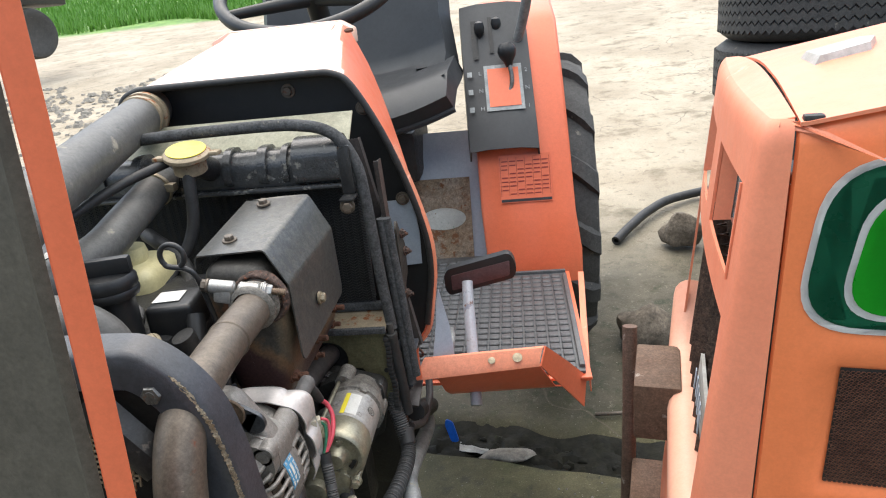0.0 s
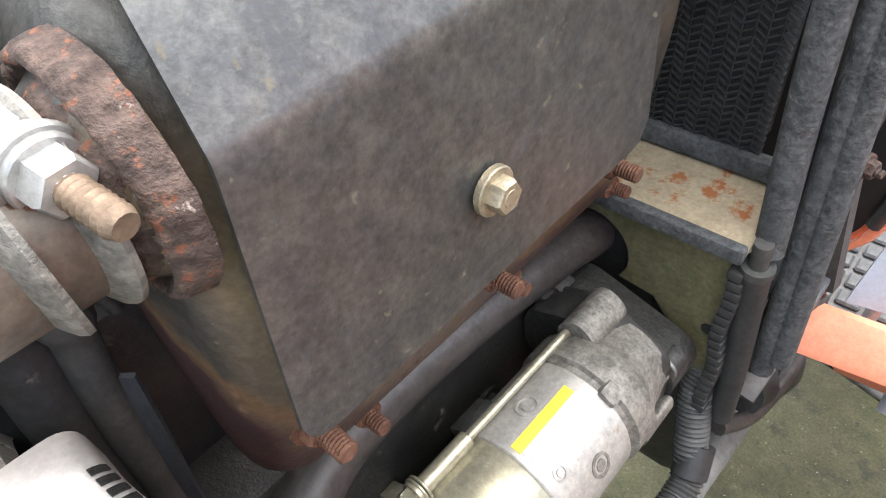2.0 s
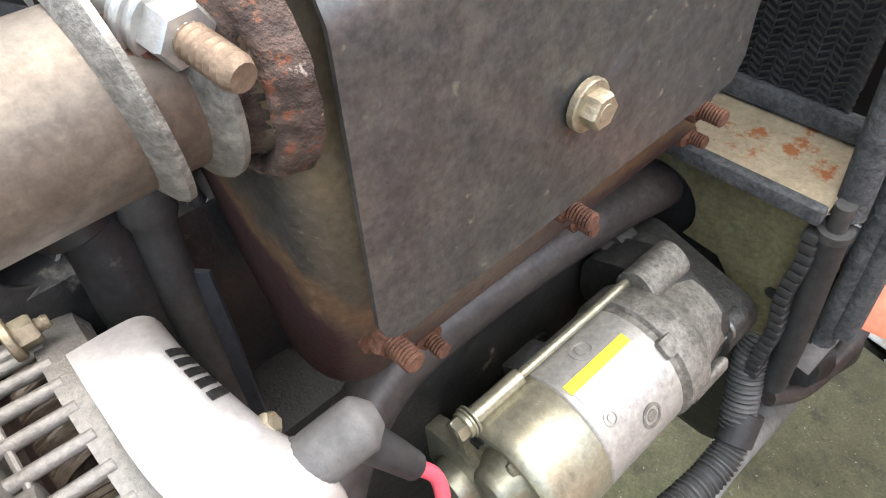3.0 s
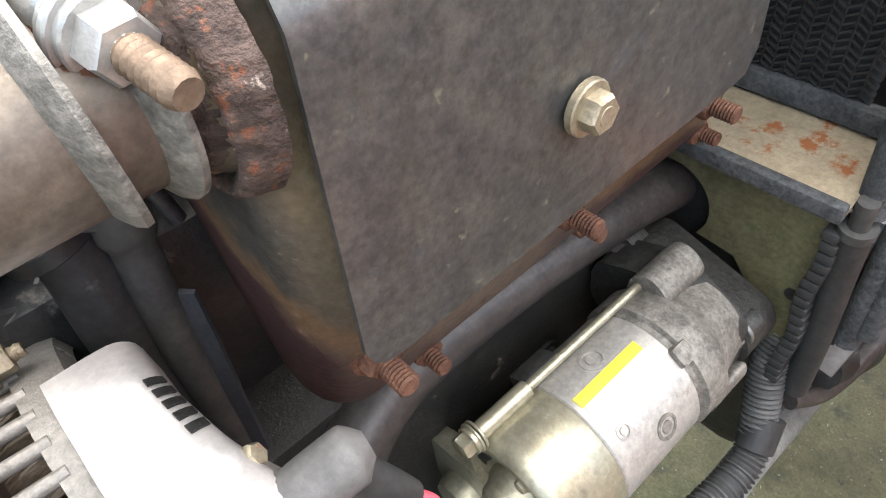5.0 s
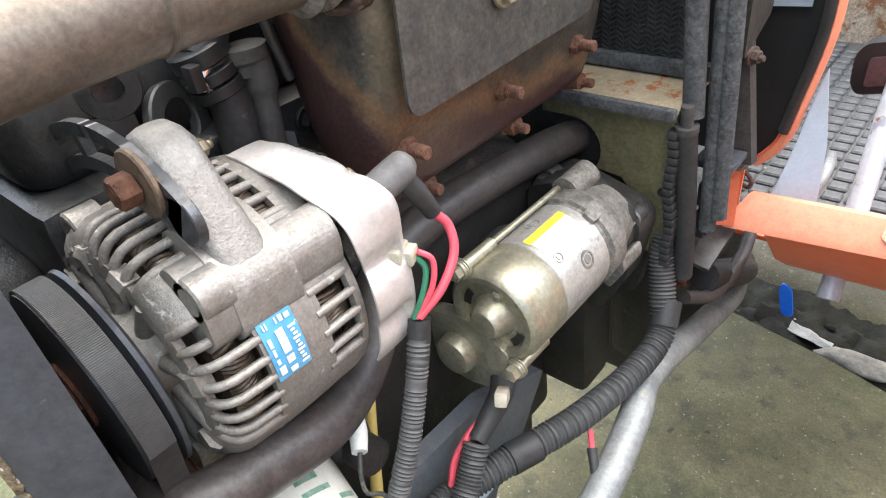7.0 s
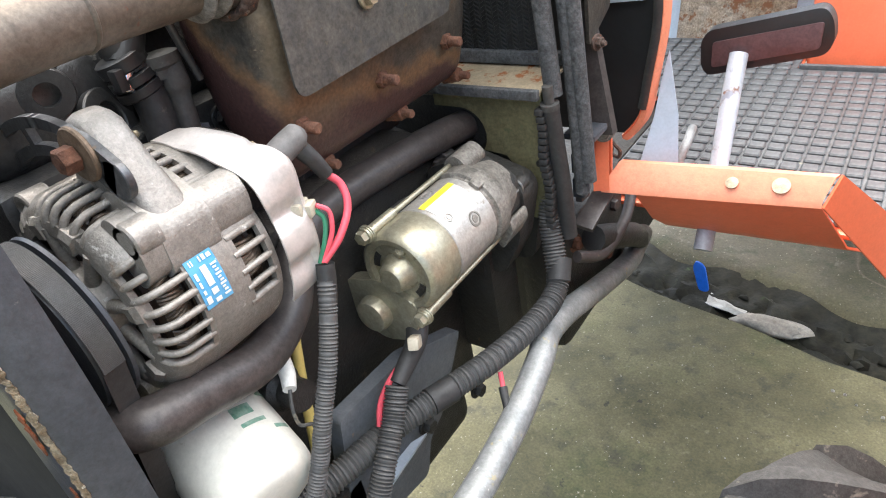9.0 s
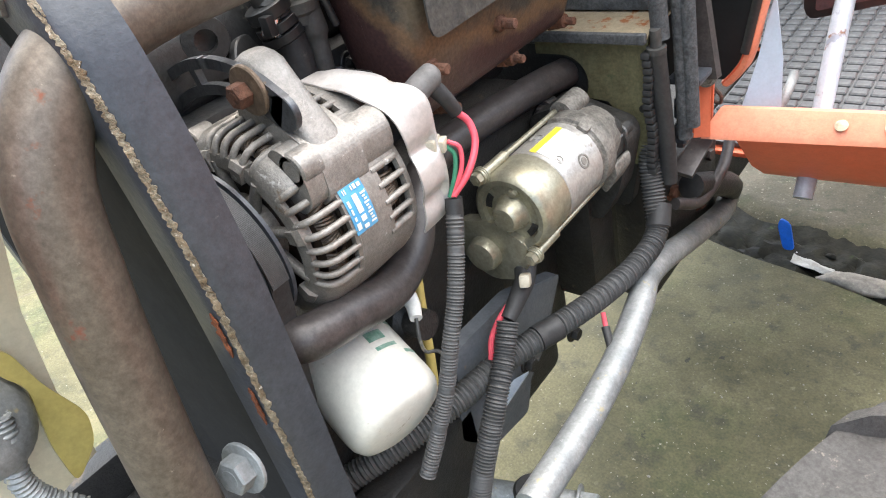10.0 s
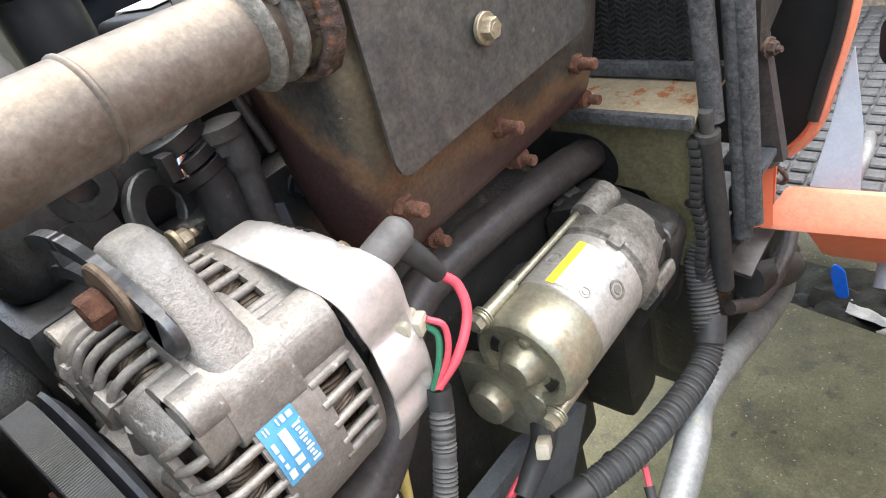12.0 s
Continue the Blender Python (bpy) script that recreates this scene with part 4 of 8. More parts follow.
bm = B()
sheet(bm, [[cover_point(-30 + 126 * k / 90, f) for k in range(91)] for f in (0.0, 0.06, 0.2, 0.35, 0.5, 0.62, 0.72, 0.80, 0.87, 0.93, 0.97, 1.0, 1.15, 1.4, 1.8)], 0.0012)
cover = part("rear_cover", bm, M_alu_sheet, alt, "pressed bright aluminium end cover", sharp=50)
for k in range(5):
    bm = B()
    a = 62.5 + 3.6 * k
    sheet(bm, [[cover_point(a + o, f, 0.0007) for o in (0.0, 0.7, 1.4, 2.1)] for f in (0.80, 0.86, 0.92, 0.97)], 0.0005)
    part("slot", bm, M_dark, cover, "dark slot")
lathe(b2 := B(), [(0.0036, -0.002), (0.0036, 0.0012), (0.0028, 0.0022), (0.0004, 0.0024)], Vector(cover_point(52, 1.02)), (0.4, 0.7, 0.55), 6)
part("nut", b2, M_gold, cover)
# Near-black drum added so the gap under the cover looks shaded.
bm = B()
lathe(bm, [(0.02, 0), (0.050, 0.001), (0.050, 0.010), (0.02, 0.012)], (AX, 0.362, AZ), (0, 1, 0), 40)
part("rectifier", bm, M_dark, alt)
# pulley
bm = B()
lathe(bm, [(0.012, 0), (0.040, 0.001), (0.0475, 0.002), (0.0480, 0.004), (0.036, 0.009), (0.036, 0.014), (0.0490, 0.0175), (0.0495, 0.0195), (0.042, 0.022), (0.012, 0.023)], (AX, 0.2570, AZ), (0, 1, 0), 64)
part("pulley", bm, M_hoop, alt, "dark steel belt pulley")
part("pulley_nut", hexbolt(B(), (AX, 0.2570, AZ), (0, -1, 0), 0.011, 0.007), M_rust, alt)
part("shaft", cyl(B(), (AX, 0.274, AZ), (AX, 0.286, AZ), 0.013), M_dark, alt)
# sticker on the curved side
def on_drum(a, y, lift):
    return (AX + (RA + 0.0007 + lift) * math.cos(radians(a)), y, AZ + (RA + 0.0007 + lift) * math.sin(radians(a)))
bm = B()
sheet(bm, [[on_drum(a, y, 0.0006) for a in (-2, 4, 9, 14, 19, 24)] for y in (0.3130, 0.3295)], 0.0004)
lab = part("sticker", bm, M_blue, alt, "blue sticker with worn white print")
PRINT = [(20.0, 22.5, 0.3150, 0.3156), (20.0, 22.5, 0.3164, 0.3170), (20.0, 22.5, 0.3210, 0.3217), (20.0, 22.5, 0.3228, 0.3246), (20.0, 22.0, 0.3256, 0.3280)]
PRINT += [(16.0 - 1.75 * k, 16.9 - 1.75 * k, 0.3248 + 0.0004 * (k % 3), 0.3284 - 0.0006 * (k * 5 % 3)) for k in range(10)]
PRINT += [(8.0, 18.0, 0.3190, 0.3226), (3.5, 6.5, 0.3190, 0.3226), (-0.5, 1.5, 0.3190, 0.3224), (13.0, 16.5, 0.3144, 0.3160), (9.0, 12.0, 0.3146, 0.3158), (5.5, 7.5, 0.3146, 0.3160), (0.5, 4.0, 0.3144, 0.3172)]
for a0, a1, y0, y1 in PRINT:
    bm = B()
    sheet(bm, [[on_drum(a, y, 0.0011) for a in (a0, (a0 + a1) / 2, a1)] for y in (y0, y1)], 0.0003)
    part("print_bar", bm, M_paper, lab)
add_bolt(alt, (-0.034, 0.3620, 0.733), (0, 1, 0), M_gold, 0.0042, 0.005)
add_bolt(alt, (-0.100, 0.349, 0.757), (0, 1, 0), M_gold, 0.0045, 0.006, stud=0.005)
# the whole unit sits nose up
for ob in alt.children_recursive:
    for v in ob.data.vertices:
        v.co.z -= (v.co.y + 0.035) * 0.015
        v.co.x += (v.co.y + 0.035) * 0.02 - 0.001
        v.co.y += 0.002
# rubber boot and plug at the back
bm = B()
tube(bm, [(-0.0285, 0.379, 0.730), (-0.0265, 0.388, 0.7345), (-0.0245, 0.397, 0.7385), (-0.0225, 0.406, 0.7415), (-0.0215, 0.4115, 0.7420)], lambda t: 0.0080 * (1 - 0.55 * max(0, t - 0.8) / 0.2), 20)
lathe(bm, [(0.008, 0), (0.0088, 0.001), (0.0088, 0.003), (0.008, 0.004)], (-0.0262, 0.389, 0.735), (0.2, 0.85, 0.38), 20)
part("terminal_boot", bm, M_boot, alt, "grey rubber terminal boot")
bm = B()
tube(bm, [(-0.0230, 0.404, 0.738), (-0.0190, 0.410, 0.727), (-0.0165, 0.4155, 0.7145)], lambda t: 0.0058 - 0.0014 * t, 14)
part("boot_tail", bm, M_rubber, alt)
bm = B()
box(bm, (-0.0205, 0.391, 0.704), (0.010, 0.013, 0.010), 0.002, (0, 0, 20))
box(bm, (-0.0150, 0.395, 0.703), (0.005, 0.009, 0.008), 0.001, (0, 0, 20))
part("plug", bm, M_plug, alt, "off-white plastic plug")

# adjusting strap
strap = thing("alternator_strap", (-0.10, 0.299, 0.76), "grey steel slotted alternator strap with a rusty bolt", "bracket")
out, inn = [], []
path = [(-0.166, 0.704), (-0.163, 0.734), (-0.149, 0.759), (-0.121, 0.7730), (-0.088, 0.7780), (-0.059, 0.7730), (-0.0385, 0.7615)]
sp = spline([(x, 0, z) for x, z in path], 6)
bm = B()
w = 0.0105
L1, L2 = [], []
for i, p in enumerate(sp):
    t = (sp[min(i + 1, len(sp) - 1)] - sp[max(i - 1, 0)]).normalized()
    n_ = Vector((-t.z, 0, t.x))
    wide = w * (1 + 0.55 * max(0, 1 - i / 16))
    L1.append(p + n_ * w), L2.append(p - n_ * wide)
tip = sp[-1]
slot_a, slot_b = 13, len(sp) - 3
for y0, y1 in ((0.3105, 0.3148),):
    def quad(a, b, c, d):
        vs = [bm.verts.new((p.x, y, p.z)) for y in (y0, y1) for p in (a, b, c, d)]
        for f in ((0, 1, 2, 3), (7, 6, 5, 4), (0, 4, 5, 1), (1, 5, 6, 2), (2, 6, 7, 3), (3, 7, 4, 0)):
            bm.faces.new([vs[k] for k in f])
    for i in range(len(sp) - 1):
        if slot_a <= i < slot_b and not 20 <= i < 21:
            m1a, m1b = sp[i].lerp(L1[i], 0.42), sp[i + 1].lerp(L1[i + 1], 0.42)
            m2a, m2b = sp[i].lerp(L2[i], 0.42), sp[i + 1].lerp(L2[i + 1], 0.42)
            quad(L1[i], L1[i + 1], m1b, m1a)
            quad(m2a, m2b, L2[i + 1], L2[i])
        else:
            quad(L1[i], L1[i + 1], L2[i + 1], L2[i])
cyl(bm, (tip.x, 0.3105, tip.z), (tip.x, 0.3148, tip.z), w, 24, 0.0005)
bmesh.ops.remove_doubles(bm, verts=bm.verts, dist=1e-6)
part("strap", bm, M_strap, strap)
bm = B()
cyl(bm, (-0.0570, 0.3105, 0.7735), (-0.0570, 0.3075, 0.7735), 0.0140, 28, 0.0008)
part("washer", bm, M_stud, strap, "rusty thick washer")
part("bolt", hexbolt(B(), (-0.0570, 0.3075, 0.7735), (0, -1, 0), 0.0068, 0.008, washer=0), M_rust, strap)

belt = thing("fan_belt", (AX, 0.272, 0.60), "worn black rubber fan belt on the pulley", "belt")
bm = B()
ring = arc((AX, AZ), 0.0475, 0, 165, 28)
far = arc((-0.15, 0.47), 0.055, 150, 350, 14)
loop = ring + [(x, z) for x, z in far]
n = len(loop)
vs = []
for i, (x, z) in enumerate(loop):
    x0, z0 = loop[i - 1]
    x1, z1 = loop[(i + 1) % n]
    t = Vector((x1 - x0, 0, z1 - z0)).normalized()
    nn = Vector((t.z, 0, -t.x))
    p = Vector((x, 0, z))
    vs.append([bm.verts.new((p + nn * o + Vector((0, y, 0)))) for o, y in ((0.0025, 0.2615), (0.0025, 0.2735), (-0.006, 0.2705), (-0.006, 0.2650))])
for i in range(n):
    for k in range(4):
        bm.faces.new((vs[i][k], vs[(i + 1) % n][k], vs[(i + 1) % n][(k + 1) % 4], vs[i][(k + 1) % 4]))
part("belt_loop", bm, M_rubber, belt, sharp=30)
bm = B()
for k in range(150):
    a = radians(-6 + 150 * k / 149)
    c = (AX + 0.0503 * math.cos(a), 0.2675, AZ + 0.0503 * math.sin(a))
    box(bm, c, (0.0008, 0.0115, 0.00055), 0, (0, -math.degrees(a), 0))
tagged(part("ribs", bm, M_conduit, belt, "dusty cross ribs"), kind="stuff")


# starter motor
SX, SZ, RS = -0.0305, 0.6025, 0.0345
st = thing("starter_motor", (SX, 0.54, 0.53), "starter motor with grey casing and yellow zinc end cap", "starter motor")
bm = B()
lathe(bm, [(0.012, 0.0045), (0.0245, 0.0045), (0.0258, 0.0005), (0.0300, 0.0), (0.0328, 0.0018), (RS, 0.006), (RS, 0.0345), (RS - 0.0006, 0.0355)], (SX, 0.466, SZ), (0, 1, 0), 56)
endcap = part("end_cap", bm, M_zinc_yellow, st, "gold-green zinc plated end cap")
bm = B()
lathe(bm, [(0.0158, 0.005), (0.0150, 0.001), (0.0125, -0.002), (0.0118, -0.006), (0.0095, -0.0085), (0.004, -0.009)], (SX, 0.466, SZ), (0, 1, 0), 32)
part("bearing_cap", bm, M_zinc_yellow, endcap)
for a in (75, 255):
    add_bolt(endcap, (SX + 0.0205 * math.cos(radians(a)), 0.4695, SZ + 0.0205 * math.sin(radians(a))), (0, -1, 0), M_zinc_yellow, 0.0034, 0.003, washer=1.25)
for a in (-35, 160):
    bm = B()
    rows = [[(SX + r * math.cos(radians(a + o)), 0.4690 + 0.0008, SZ + r * math.sin(radians(a + o))) for r in (0.0185, 0.0238)] for o in (-17, -12, -6, 0, 6, 12, 17)]
    sheet(bm, rows, 0.0008)
    part("end_slot", bm, M_dark, endcap, "dark crescent slot")
bm = B()
lathe(bm, [(RS - 0.0010, 0), (RS - 0.0002, 0.0008), (RS - 0.0002, 0.0530), (RS - 0.0016, 0.0545)], (SX, 0.5018, SZ), (0, 1, 0), 56)
yoke = part("casing", bm, M_yoke, st)
for y, a in ((0.532, 28), (0.527, 103), (0.512, 52)):
    d = Vector((math.cos(radians(a)), 0, math.sin(radians(a))))
    k = 0.6 if a == 52 else 1.0
    lathe(bm2 := B(), [(0.0062 * k, 0), (0.0062 * k, 0.0010), (0.0048 * k, 0.0012), (0.0045 * k, -0.0006), (0.0034 * k, -0.0006), (0.0030 * k, 0.0012), (0.0005, 0.0013)], Vector((SX, y, SZ)) + d * (RS - 0.0008), d, 20)
    part("pole_screw", bm2, M_cast if a == 28 else M_yoke, yoke)
bm = B()
rows = []
for a in (82, 85, 88, 91):
    d = (math.cos(radians(a)) * (RS + 0.0004), math.sin(radians(a)) * (RS + 0.0004))
    rows.append([(SX + d[0], y, SZ + d[1]) for y in (0.505, 0.5465)])
sheet(bm, rows, 0.0004)
part("yellow_strip", bm, M_yellow, yoke, "yellow strip sticker")
bm = B()
rows = []
for a in (58, 66, 74, 81.5):
    d = (math.cos(radians(a)) * (RS + 0.0003), math.sin(radians(a)) * (RS + 0.0003))
    rows.append([(SX + d[0], y, SZ + d[1]) for y in (0.506, 0.546)])
sheet(bm, rows, 0.0004)
part("white_label", bm, M_paper, yoke, "plain white sticker with faded print")
bm = B()
lathe(bm, [(RS - 0.0025, -0.003), (RS - 0.0010, 0.0), (RS + 0.0016, 0.0012), (RS + 0.0016, 0.0165), (RS - 0.001, 0.0200), (RS - 0.004, 0.0260), (RS - 0.008, 0.046)], (SX, 0.5590, SZ), (0, 1, 0), 56)
for a in (60,):
    d = Vector((math.cos(radians(a)), 0, math.sin(radians(a))))
    box(bm, Vector((SX, 0.5585, SZ)) + d * (RS - 0.0004), (0.007, 0.010, 0.010), 0.0018, (0, -a, 0))
part("nose_ring", bm, M_cast, st, "dusty grey cast ring")
bm = B()
prism(bm, round_poly([(SX - 0.025, SZ + 0.024), (SX - 0.0235, SZ + 0.036), (SX - 0.0165, SZ + 0.0425), (SX - 0.009, SZ + 0.041), (SX - 0.001, SZ + 0.034), (SX - 0.004, SZ + 0.024)], 0.005), "y", 0.5755, 0.606, 0.002)
part("nose_ear", bm, M_cast, st, "grey cast ear that takes the long bolt")
bm = B()
prism(bm, round_poly([(SX + 0.012, SZ - 0.030), (SX + 0.022, SZ - 0.044), (SX + 0.034, SZ - 0.024), (SX + 0.032, SZ - 0.012)], 0.005), "y", 0.578, 0.606, 0.002)
part("nose_ear", bm, M_cast, st)
bm = B()
prism(bm, round_poly([(SX - 0.052, SZ - 0.010), (SX - 0.052, SZ + 0.020), (SX - 0.034, SZ + 0.028), (SX - 0.014, SZ + 0.034), (SX + 0.026, SZ + 0.014), (SX + 0.028, SZ - 0.018), (SX - 0.01, SZ - 0.034)], 0.008), "y", 0.584, 0.608, 0.002)
part("nose_housing", bm, M_flange, st, "dark grey cast nose housing")
bm = B()
prism(bm, round_poly([(-0.086, 0.596), (-0.082, 0.621), (-0.069, 0.6275), (-0.004, 0.6085), (0.001, 0.5960), (-0.010, 0.545), (-0.030, 0.508), (-0.078, 0.512)], 0.006), "y", 0.606, 0.633, 0.003)
flange = part("mounting_flange", bm, M_flange, st, "dusty dark grey cast flange")
bm = B()
prism(bm, round_poly([(-0.066, 0.6262), (-0.008, 0.6092), (-0.010, 0.6030), (-0.064, 0.6195)], 0.002), "y", 0.6025, 0.608, 0.001)
part("rib", bm, M_flange, flange)
for p, r_, m_ in (((-0.0775, 0.6040, 0.6195), 0.0072, M_pipe_dark), ((-0.0085, 0.6090, 0.6030), 0.0056, M_flange)):
    lathe(b2 := B(), [(r_ * 1.35, 0.012), (r_ * 1.35, 0.003), (r_ * 1.2, 0.0)], p, (0, 1, 0), 24)
    part("bolt_boss", b2, M_flange, flange)
    add_bolt(flange, p, (0, -1, 0), m_ if r_ > 0.006 else M_steel, r_, 0.009)
bm = B()
lathe(bm, [(0.010, -0.011), (0.0135, -0.010), (0.0150, -0.006), (0.0155, -0.001), (0.0235, 0.0005), (0.0245, 0.004), (0.0245, 0.07), (0.02, 0.10)], (SX - 0.030, 0.466, SZ - 0.043), (0, 1, 0), 36)
prism(bm, round_poly([(SX - 0.058, SZ - 0.018), (SX - 0.02, SZ - 0.010), (SX + 0.014, SZ - 0.026), (SX + 0.006, SZ - 0.062), (SX - 0.03, SZ - 0.072), (SX - 0.058, SZ - 0.052)], 0.009), "y", 0.465, 0.476, 0.003)
part("solenoid", bm, M_zinc_yellow, st, "olive zinc plated solenoid")
for (x, z), y1 in (((SX - 0.0190, SZ + 0.0325), 0.577), ((SX + 0.0190, SZ - 0.0325), 0.580)):
    bm = B()
    cyl(bm, (x, 0.470, z), (x, y1, z), 0.0024, 12, 0.0005)
    cyl(bm, (x, 0.466, z), (x, 0.497, z), 0.0044, 14, 0.0005)
    for y in (0.4655, 0.4635):
        cyl(bm, (x, y, z), (x, y + 0.0014, z), 0.0072, 20, 0.0004)
    hexbolt(bm, (x, 0.4630, z), (0, -1, 0), 0.0056, 0.0055, washer=1.15)
    part("through_bolt", bm, M_zinc_yellow, st)
part("rod_clip", box(B(), (SX - 0.024, 0.508, SZ + 0.0285), (0.012, 0.022, 0.008), 0.002, (0, -30, 0)), M_flange, st)

# oil filter
of = thing("oil_filter", (-0.04, 0.30, 0.54), "white painted spin-on oil filter with green print", "oil filter")
FP, FD = Vector((-0.092, 0.316, 0.575)), Vector((0.78, -0.16, -0.33)).normalized()
bm = B()
lathe(bm, [(0.030, 0), (0.036, 0.002), (0.0375, 0.006), (0.0375, 0.066), (0.0365, 0.073), (0.033, 0.079), (0.026, 0.082), (0.004, 0.083)], FP, FD, 48)
can = part("canister", bm, M_white, of)
M_gprint = mat("worn_green_print", (0.10, 0.26, 0.18), (0.30, 0.40, 0.33), 0.5, scale=220, contrast=0.7, grain=0.2, bump=0.0)
_, fu, fv = axis_frame(FD)
for h0, h1, a0, a1 in ((0.012, 0.017, 200, 226), (0.021, 0.024, 196, 222), (0.029, 0.037, 236, 262), (0.042, 0.045, 230, 262), (0.014, 0.020, 250, 275), (0.05, 0.053, 205, 230)):
    bm = B()
    sheet(bm, [[FP + FD * h + (fu * math.cos(radians(a)) + fv * math.sin(radians(a))) * 0.0378 for a in steps(a0, a1 + 0.01, 6)] for h in (h0, h1)], 0.0003)
    part("print_bar", bm, M_gprint, can)
bm = B()
lathe(bm, [(0.028, -0.012), (0.034, -0.011), (0.034, 0.001), (0.030, 0.002)], FP, FD, 32)
part("filter_seat", bm, M_dark, of)

# ignition coil pack seat, filler cap, dipstick and plumbing on top of the engine
cap = thing("oil_filler_cap", (-0.178, 0.377, 0.812), "black plastic oil filler cap on a ribbed neck", "filler cap")
bm = B()
lathe(bm, [(0.018, 0), (0.018, 0.045), (0.022, 0.047)], (-0.178, 0.377, 0.812), (0, 0, 1), 32)
part("neck", bm, M_plastic, cap)
bm = B()
lathe(bm, [(0.0235, 0.047), (0.0245, 0.05), (0.0245, 0.053), (0.0235, 0.055), (0.0245, 0.057), (0.0245, 0.064), (0.0215, 0.068), (0.004, 0.069)], (-0.178, 0.377, 0.812), (0, 0, 1), 32)
box(bm, (-0.178, 0.377, 0.888), (0.046, 0.011, 0.016), 0.003, (0, 0, 15))
part("lid", bm, M_plastic, cap, "scuffed black lid with a grip bar")

coil = thing("relay_box", (-0.145, 0.415, 0.80), "black plastic box with a white label on the engine top", "box")
bm = B()
box(bm, (-0.142, 0.415, 0.820), (0.045, 0.05, 0.036), 0.006, (0, 0, 8), 3)
part("case", bm, M_plastic, coil)
bm = B()
tube(bm, [(-0.117, 0.40, 0.825), (-0.113, 0.385, 0.80), (-0.112, 0.378, 0.79)], 0.009, 16)
part("spout", bm, M_plastic, coil)
bm = B()
cyl(bm, (-0.112, 0.378, 0.792), (-0.110, 0.370, 0.776), 0.0065, 16)
part("connector", bm, M_chrome, coil, "shiny metal connector")
plate_label("label", [(-0.158, 0.400, 0.8383), (-0.132, 0.4035, 0.8383), (-0.1355, 0.428, 0.8383), (-0.161, 0.4245, 0.8383)], M_paper, coil, label="white paper label")

dip = thing("dipstick", (-0.12, 0.40, 0.78), "black wire dipstick with a loop handle", "dipstick")
bm = B()
loop = [(-0.121 + 0.0115 * math.cos(a), 0.393, 0.888 + 0.0115 * math.sin(a)) for a in [radians(-60 + 300 * k / 14) for k in range(15)]]
tube(bm, loop + [(-0.108, 0.395, 0.872), (-0.103, 0.40, 0.85), (-0.098, 0.405, 0.80), (-0.096, 0.41, 0.77)], 0.0026, 10, per=4)
part("wire", bm, M_blk, dip)

eye = thing("lifting_eye", (-0.131, 0.364, 0.72), "black steel lifting eye with a round hole", "bracket")
EYE_C, EYE_N = Vector((-0.131, 0.364, 0.759)), Vector((0.88, 0.42, 0.2)).normalized()
EYE_U = Vector((-0.42, 0.88, 0)).normalized()
EYE_V = EYE_N.cross(EYE_U)
bm = B()
lathe(bm, [(0.0110, -0.003), (0.0195, -0.003), (0.0205, -0.002), (0.0205, 0.002), (0.0195, 0.003), (0.0118, 0.003), (0.0110, 0.002), (0.0110, -0.003)], EYE_C, EYE_N, 40, close=False)
ring = [EYE_C + EYE_U * u + EYE_V * v for u, v in ((-0.019, -0.006), (-0.011, -0.0135), (0.011, -0.0135), (0.019, -0.006), (0.0235, -0.030), (0.022, -0.052), (-0.020, -0.052), (-0.0225, -0.030))]
lo, hi = [bm.verts.new(p - EYE_N * 0.003) for p in ring], [bm.verts.new(p + EYE_N * 0.0028) for p in ring]
bm.faces.new(lo[::-1]), bm.faces.new(hi)
for i in range(8):
    bm.faces.new((lo[i], lo[(i + 1) % 8], hi[(i + 1) % 8], hi[i]))
part("ring", bm, M_eye, eye)
add_bolt(eye, EYE_C + EYE_U * 0.010 + EYE_V * -0.029 + EYE_N * 0.003, EYE_N, M_steel, 0.0075, 0.008)
eye2 = thing("lifting_eye", (-0.135, 0.335, 0.76), "small black steel eye beside the rocker cover", "bracket")
bm = B()
lathe(bm, [(0.007, -0.003), (0.014, -0.003), (0.0145, -0.002), (0.0145, 0.002), (0.014, 0.003), (0.007, 0.003), (0.007, -0.003)], (-0.132, 0.339, 0.786), (0.9, -0.4, 0), 30, close=False)
box(bm, (-0.134, 0.335, 0.768), (0.006, 0.022, 0.014), 0.001, (0, 0, -20))
part("ring", bm, M_blk, eye2)

h1 = thing("coolant_hose", (-0.112, 0.39, 0.68), "black ribbed coolant hose with a clip beside the muffler", "hose")
bm = B()
tube(bm, [(-0.121, 0.376, 0.815), (-0.1155, 0.3825, 0.79), (-0.1125, 0.3845, 0.765), (-0.1110, 0.3825, 0.735), (-0.110, 0.382, 0.70), (-0.110, 0.382, 0.66)], 0.0108, 20)
part("tube", bm, M_rubber, h1)
bm = B()
for h in (0.0, 0.011, 0.018):
    lathe(bm, [(0.0128, 0), (0.0142, 0.001), (0.0142, 0.006 if h else 0.008), (0.0128, 0.007 if h else 0.009)], Vector((-0.1165, 0.377, 0.795)) + Vector((0.0015, 0.003, -0.013)).normalized() * (h - 0.0), (0.11, 0.2, -0.95), 24)
box(bm, (-0.104, 0.366, 0.785), (0.008, 0.006, 0.012), 0.001)
part("clip", bm, M_plastic, h1)
h2 = thing("breather_hose", (-0.102, 0.40, 0.68), "thin black hose with a grey rubber cap", "hose")
bm = B()
